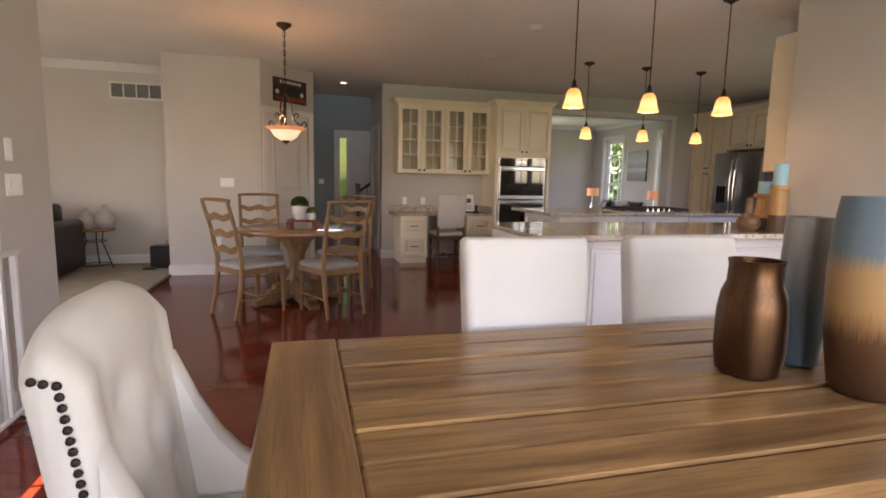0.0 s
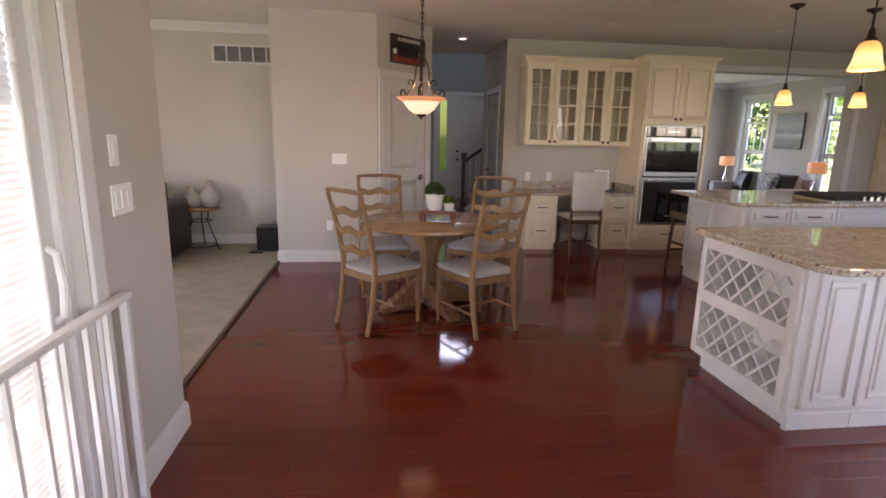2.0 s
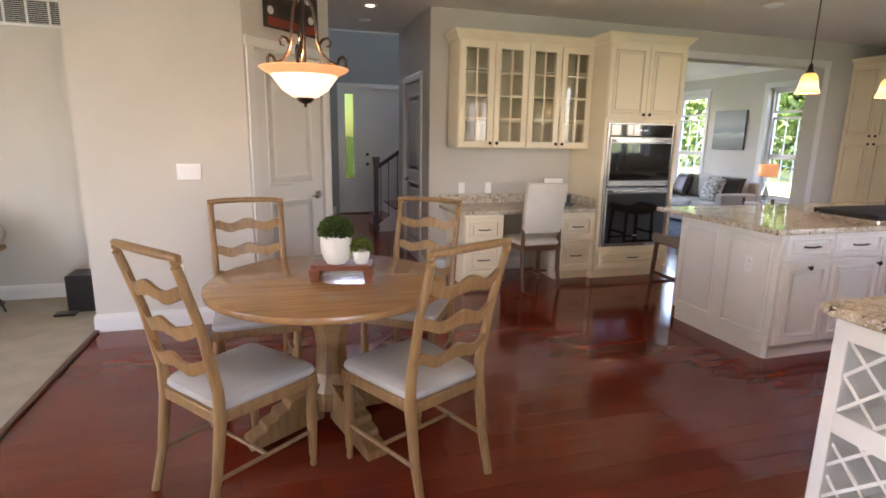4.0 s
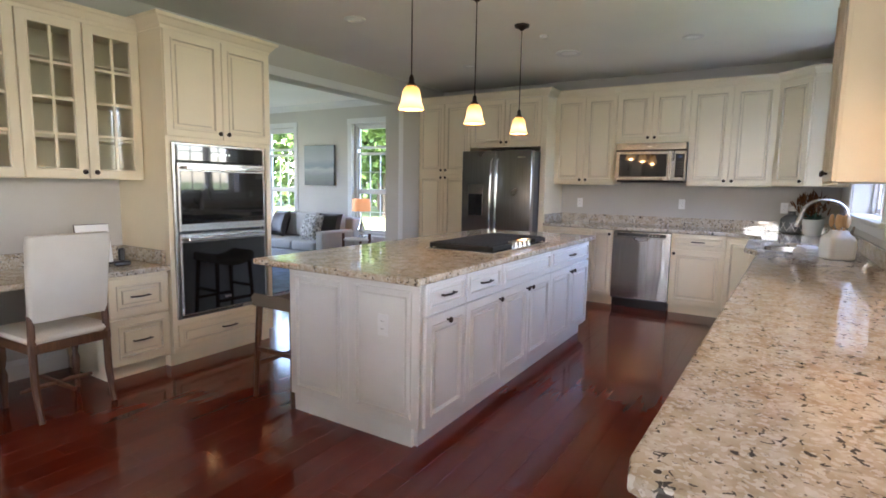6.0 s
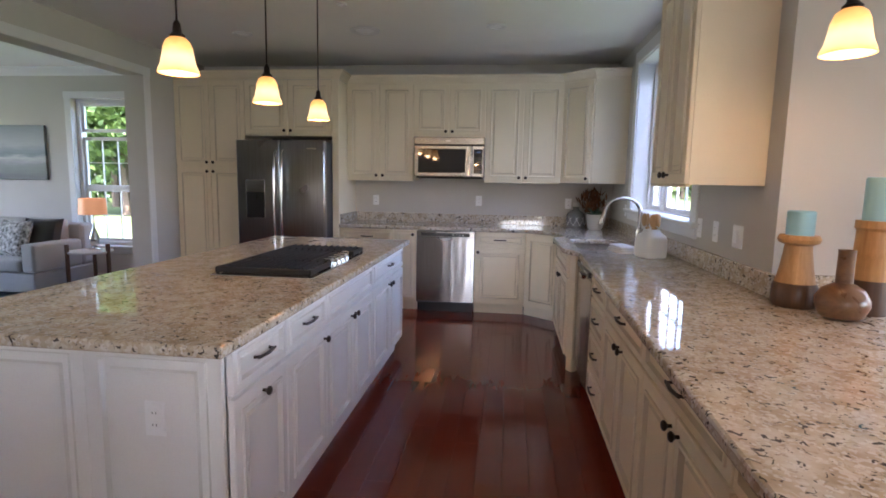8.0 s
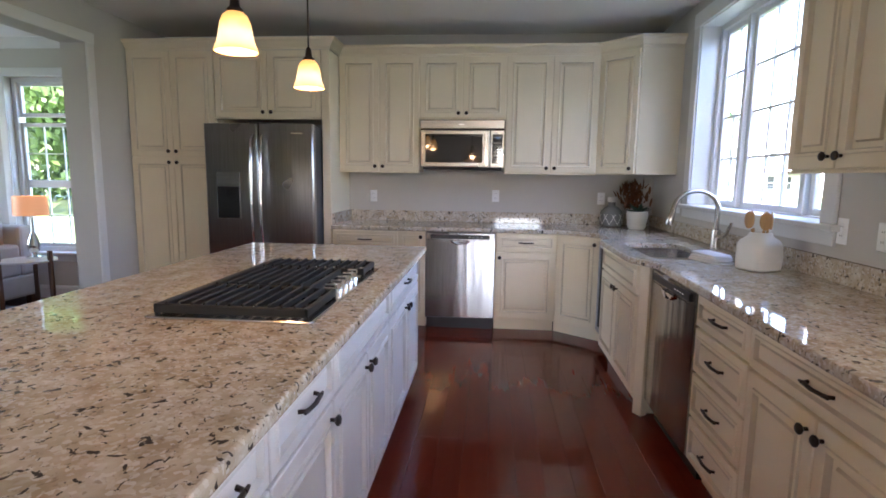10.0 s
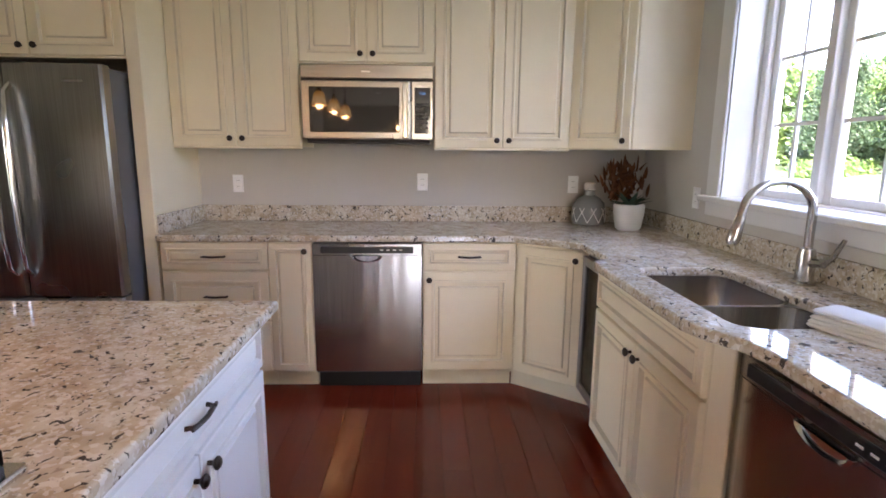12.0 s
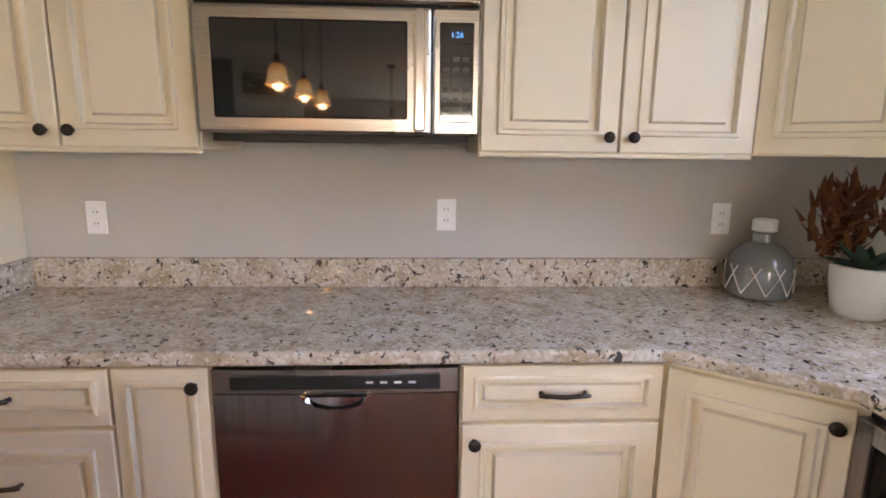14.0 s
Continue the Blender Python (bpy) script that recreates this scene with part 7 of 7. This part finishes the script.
def blade(length, width, m, droop, bm):
    pts = []
    for q in np.linspace(0, 1, 6):
        w = width * math.sin(math.pi * (0.15 + 0.85 * q)) ** 0.8 * (1 if q < 0.99 else 0.02)
        c = Vector((length * q, 0, -droop * q * q))
        pts.append([m @ (c + Vector((0, s * w, th))) for s, th in ((-1, 0.0), (0, -0.008 * (1 - q)), (1, 0.0), (0, 0.005 * (1 - q)))])
    lofted(pts, bm)


rng = random.Random(7)
for i in range(22):
    b = bmesh.new()
    blade(rng.uniform(0.09, 0.125), 0.015, pose(0, 0, 0.115, 0, -rng.uniform(12, 60), i * 137.5), rng.uniform(0, 0.03), b)
    part("leaf", b, M_SUCC, t, "", True)
for i in range(120):
    b = bmesh.new()
    blade(rng.uniform(0.05, 0.085), 0.009, pose(0.04 + rng.uniform(-0.02, 0.03), 0.03 + rng.gauss(0, 0.045), 0.14 + 0.16 * i / 120, 0, -rng.uniform(30, 88), i * 137.5), rng.uniform(-0.02, 0.03), b)
    part("dried_leaf", b, M_ORANGE, t, "orange dried leaf", True)
# card stand and phone on the desk
t = thing("card_stand", pose(2.42, 7.58, 0.751, -12, 0, -4), "white printed card in a black stand on the desk", "sign")
part("card", boxes((-0.105, 0.105, -0.004, 0.004, 0.012, 0.285)), M_PLASTIC, t)
part("stand", boxes((-0.11, 0.11, -0.02, 0.05, 0, 0.012), (-0.11, 0.11, 0.004, 0.008, 0.012, 0.29), bevel=0.002), M_BLACK, t)
part("print", boxes((-0.06, 0.06, -0.006, -0.003, 0.15, 0.22)), paint("print_ink", (0.12, 0.10, 0.09), 0.6, 0.6, 30), t)
for i in range(4):
    part("text_bar", boxes((-0.08, 0.08 - 0.02 * (i % 2), -0.006, -0.003, 0.05 + i * 0.022, 0.058 + i * 0.022)), M_FRIDGESIDE, t)
t = thing("desk_phone", pose(2.53, 7.47, 0.751, 0, 0, -20), "small black telephone on the desk", "telephone")
part("base", boxes((-0.05, 0.05, -0.04, 0.04, 0, 0.03), bevel=0.008), M_BLACK, t)
part("handset", boxes((-0.02, 0.02, -0.02, 0.02, 0.03, 0.12), bevel=0.01), M_BLACK, t)

# ---- outside ----
M_GRASS = paint("lawn", (0.10, 0.145, 0.045), 0.95, 0.25, 9, 0.6, big=0.25)
solid("ground", boxes((-700, 700, -700, 700, -0.9, -0.45)), M_GRASS, "mown green lawn reaching to the horizon", "ground", kind="structure")
M_BARK = timber("bark", (0.14, 0.10, 0.07), (0.06, 0.045, 0.03), 0.9, 2, 3)


def tree(m, height, spread, leaf, seed, label, conifer=False, leaves=14000, size=0.27):
    rng = random.Random(seed)
    t = thing("tree", m, label, "tree")
    trunk = [(0.15 * math.sin(q * 3 + seed), 0.12 * math.sin(q * 2), height * 0.85 * q) for q in np.linspace(0, 1, 8)]
    bm = tube(trunk, [max(0.04, 0.28 * (1 - q)) for q in np.linspace(0, 1, 8)], 8)
    tips = []
    for i in range(26):
        q = rng.uniform(0.15 if conifer else 0.22, 0.98)
        a = rng.uniform(0, 2 * math.pi)
        r = spread * ((1.05 - q) if conifer else math.sin(math.pi * min(1, 0.18 + q * 0.8)) ** 0.7) * rng.uniform(0.6, 1.05)
        p0 = Vector((0, 0, height * 0.85 * q))
        p1 = p0 + Vector((r * math.cos(a), r * math.sin(a), (-0.1 if conifer else 0.35) * r))
        tube([p0, (p0 + p1) / 2 + Vector((0, 0, 0.1)), p1], [0.08, 0.05, 0.02], 5, bm)
        tips += [(p0 * (1 - k) + p1 * k, 0.35 + 0.5 * k) for k in (0.35, 0.65, 0.95)]
    part("trunk", bm, M_BARK, t)
    bm = bmesh.new()
    per = max(1, leaves // len(tips))
    for c, rr in tips:
        for _ in range(per):
            d = Vector((rng.gauss(0, 1), rng.gauss(0, 1), rng.gauss(0, 0.7)))
            p = c + d * rr * spread * 0.22
            n = Vector((rng.uniform(-1, 1), rng.uniform(-1, 1), rng.uniform(-0.2, 1))).normalized()
            u = n.orthogonal().normalized() * size * rng.uniform(0.5, 1)
            v = n.cross(u).normalized() * size * rng.uniform(0.3, 0.6)
            bm.faces.new([bm.verts.new(x) for x in (p - u, p + v, p + u, p - v)])
    part("crown", bm, leaf, t, "leafy crown with gaps")
    return t


G0 = -0.46
ta = tree(pose(20, 12.5, G0), 11, 4.6, M_TREE, 3, "tall leafy green tree beyond the lawn")
tb = tree(pose(23, 7.0, G0), 12.5, 5.2, M_TREE, 5, "tall leafy green tree beyond the lawn")
tc = tree(pose(50, -44, G0), 13, 4.6, M_PINE, 8, "dark green conifer on the far side of the lawn", True, 15000, 0.24)
for k, (x, y, s, r) in enumerate(((21, 17.5, 0, 80), (24, 22, 1, 140), (27, 2.5, 0, 200), (26, 14.5, 1, 30), (30, 10, 0, 260), (30, 27, 1, 10), (33, 20, 0, 320), (36, 4, 1, 100), (80, -20, 1, 45), (88, -46, 0, 190), (78, -38, 1, 270), (84, -30, 0, 120), (66, -50, 1, 300))):
    copy_thing((ta, tb)[s], pose(x, y, G0, 0, 0, r))
for x, y, r in ((57, -37, 40), (63, -42, 90), (54, -41, 150), (70, -46, 200), (66, -53, 250)):
    copy_thing(tc, pose(x, y, G0, 0, 0, r))
hedge = thing("hedge_row", pose(0, 0, 0), "low green shrubs at the lawn's edge", "shrub", kind="stuff")
bm = bmesh.new()
rng = random.Random(11)
for i in range(3600):
    k = rng.random()
    c = Vector((44 + 12 * k + rng.gauss(0, 0.5), -25 - 14 * k + rng.gauss(0, 0.8), G0 + abs(rng.gauss(0, 0.55))))
    n = Vector((rng.uniform(-1, 1), rng.uniform(-1, 1), rng.uniform(-0.2, 1))).normalized()
    u = n.orthogonal().normalized() * 0.22
    v = n.cross(u).normalized() * 0.12
    bm.faces.new([bm.verts.new(x) for x in (c - u, c + v, c + u, c - v)])
part("foliage", bm, M_TREE, hedge)
woods = thing("woods", pose(3, 6, 0), "green leafy woods at the far edge of the lawn", "woods", kind="stuff")
verts, faces = [], []
for i in range(66000):
    near = i % 3 > 0
    az = radians(rng.uniform(-12, 82) if near else rng.uniform(-52, -12))
    dist = rng.uniform(38, 46) if near else rng.uniform(96, 112)
    top = (8.5 + 1.6 * math.sin(az * 17) + 1.1 * math.sin(az * 41)) * (1 if near else 1.5)
    c = Vector((dist * math.cos(az), dist * math.sin(az), G0 + top * rng.random() ** 0.8))
    n = Vector((rng.uniform(-1, 0.4), rng.uniform(-1, 1), rng.uniform(-0.2, 1))).normalized()
    s = (0.3 if near else 0.7) * rng.uniform(0.6, 1.2)
    u = n.orthogonal().normalized() * s
    v = n.cross(u).normalized() * s * 0.6
    k = len(verts)
    verts += [tuple(q) for q in (c - u, c + v, c + u, c - v)]
    faces.append((k, k + 1, k + 2, k + 3))
me = bpy.data.meshes.new("foliage")
me.from_pydata(verts, [], faces)
me.materials.append(M_TREE)
ob = new("foliage", me)
ob.parent = woods

# neighbour's house
M_SIDING = paint("house_siding", (0.74, 0.73, 0.70), 0.8, 0.05, 8, 0.2)
M_ROOF = paint("house_roof", (0.20, 0.18, 0.17), 0.9, 0.2, 12, 0.3)
hs = thing("house", pose(62.7, -28, G0, 0, 0, -62), "pale two-storey house with a gable roof across the lawn", "house")
part("wall", extruded([(-6, 0), (6, 0), (6, 5.4), (0, 8.6), (-6, 5.4)], 10), M_SIDING, hs)
for s in (-1, 1):
    part("roof", extruded([(s * 6.5, 5.05), (s * 6.5, 5.3), (0, 8.9), (0, 8.62)], 11, None, pose(0, -0.5, 0)), M_ROOF, hs)
part("chimney", boxes((2.5, 3.3, 4, 4.8, 6.5, 9.6)), paint("brick", (0.30, 0.15, 0.10), 0.9, 0.2, 10), hs)
M_DARKPANE = paint("dark_window", (0.06, 0.07, 0.08), 0.1, 0.1)
for x in (-4, -1.3, 1.4, 4):
    for z in (0.9, 3.4):
        wd = part("window", boxes((x - 0.6, x + 0.6, -0.06, 0.02, z, z + 1.5)), M_TRIM, hs)
        part("pane", boxes((x - 0.5, x + 0.5, -0.08, -0.05, z + 0.1, z + 0.72), (x - 0.5, x + 0.5, -0.08, -0.05, z + 0.8, z + 1.4)), M_DARKPANE, wd)
for y in (2, 5, 8):
    for z in (0.9, 3.4):
        for sx in (-6, 6):
            wd = part("window", boxes((sx - 0.06, sx + 0.06, y - 0.6, y + 0.6, z, z + 1.5)), M_TRIM, hs)
            part("pane", boxes((sx - 0.08, sx + 0.08, y - 0.5, y + 0.5, z + 0.1, z + 1.4)), M_DARKPANE, wd)
part("porch_roof", boxes((-5, 3, -2.4, 0, 2.6, 2.8)), M_ROOF, hs)
for x in (-4.8, -1, 2.8):
    part("porch_post", boxes((x - 0.1, x + 0.1, -2.3, -2.1, 0, 2.6)), M_TRIM, hs)

# ---- floor planks ----
PW = 0.127
rng = random.Random(21)


def plank_verts(x0, x1, y0, y1):
    b = 0.0005
    return [(x0, y0, -0.008), (x1, y0, -0.008), (x1, y1, -0.008), (x0, y1, -0.008), (x0, y0, -b), (x1, y0, -b), (x1, y1, -b), (x0, y1, -b), (x0 + b, y0 + b, 0), (x1 - b, y0 + b, 0), (x1 - b, y1 - b, 0), (x0 + b, y1 - b, 0)]


PF = [(0, 1, 5, 4), (1, 2, 6, 5), (2, 3, 7, 6), (3, 0, 4, 7), (4, 5, 9, 8), (5, 6, 10, 9), (6, 7, 11, 10), (7, 4, 8, 11), (8, 9, 10, 11)]
LENGTHS = (0.9, 1.25, 1.6, 2.0)
PM = []
for L in LENGTHS:
    me = bpy.data.meshes.new("plank")
    me.from_pydata(plank_verts(-L / 2 + 0.0002, L / 2 - 0.0002, -PW / 2 + 0.0002, PW / 2 - 0.0002), [], PF)
    me.materials.append(M_PLANK)
    PM.append(me)
far_v, far_f, count = [], [], 0
row = 0
y = -2.3
while y < 12.5:
    x = -1.70 - rng.uniform(0, 1.2)
    while x < 7.36:
        i = rng.randrange(4)
        L = LENGTHS[i]
        xc, yc = x + L / 2, y + PW / 2
        x += L
        if xc + L / 2 < -1.70 or (yc < 2.88 and xc - L / 2 > 3.66):
            continue
        near = (xc < 1.5 and -0.2 < yc < 5.2 and x - L > -1.70) or (2.6 < xc < 6.6 and 3.7 < yc < 5.05)
        if near and count < 300:
            ob = new("plank", PM[i])
            ob.matrix_basis = pose(xc, yc, 0)
            ob.parent = floor
            count += 1
        else:
            a, b = max(-1.70, xc - L / 2 + 0.0002), min(7.36 if yc > 2.88 else 3.70, xc + L / 2 - 0.0002)
            if b - a < 0.02:
                continue
            k = len(far_v)
            far_v += plank_verts(a, b, y + 0.0002, y + PW - 0.0002)
            far_f += [tuple(k + q for q in f) for f in PF]
    y += PW
    row += 1
me = bpy.data.meshes.new("planks")
me.from_pydata(far_v, [], far_f)
me.materials.append(M_PLANK_FAR)
ob = new("planks", me)
ob.parent = floor
tagged(ob, "dark cherry hardwood planks", kind="stuff")
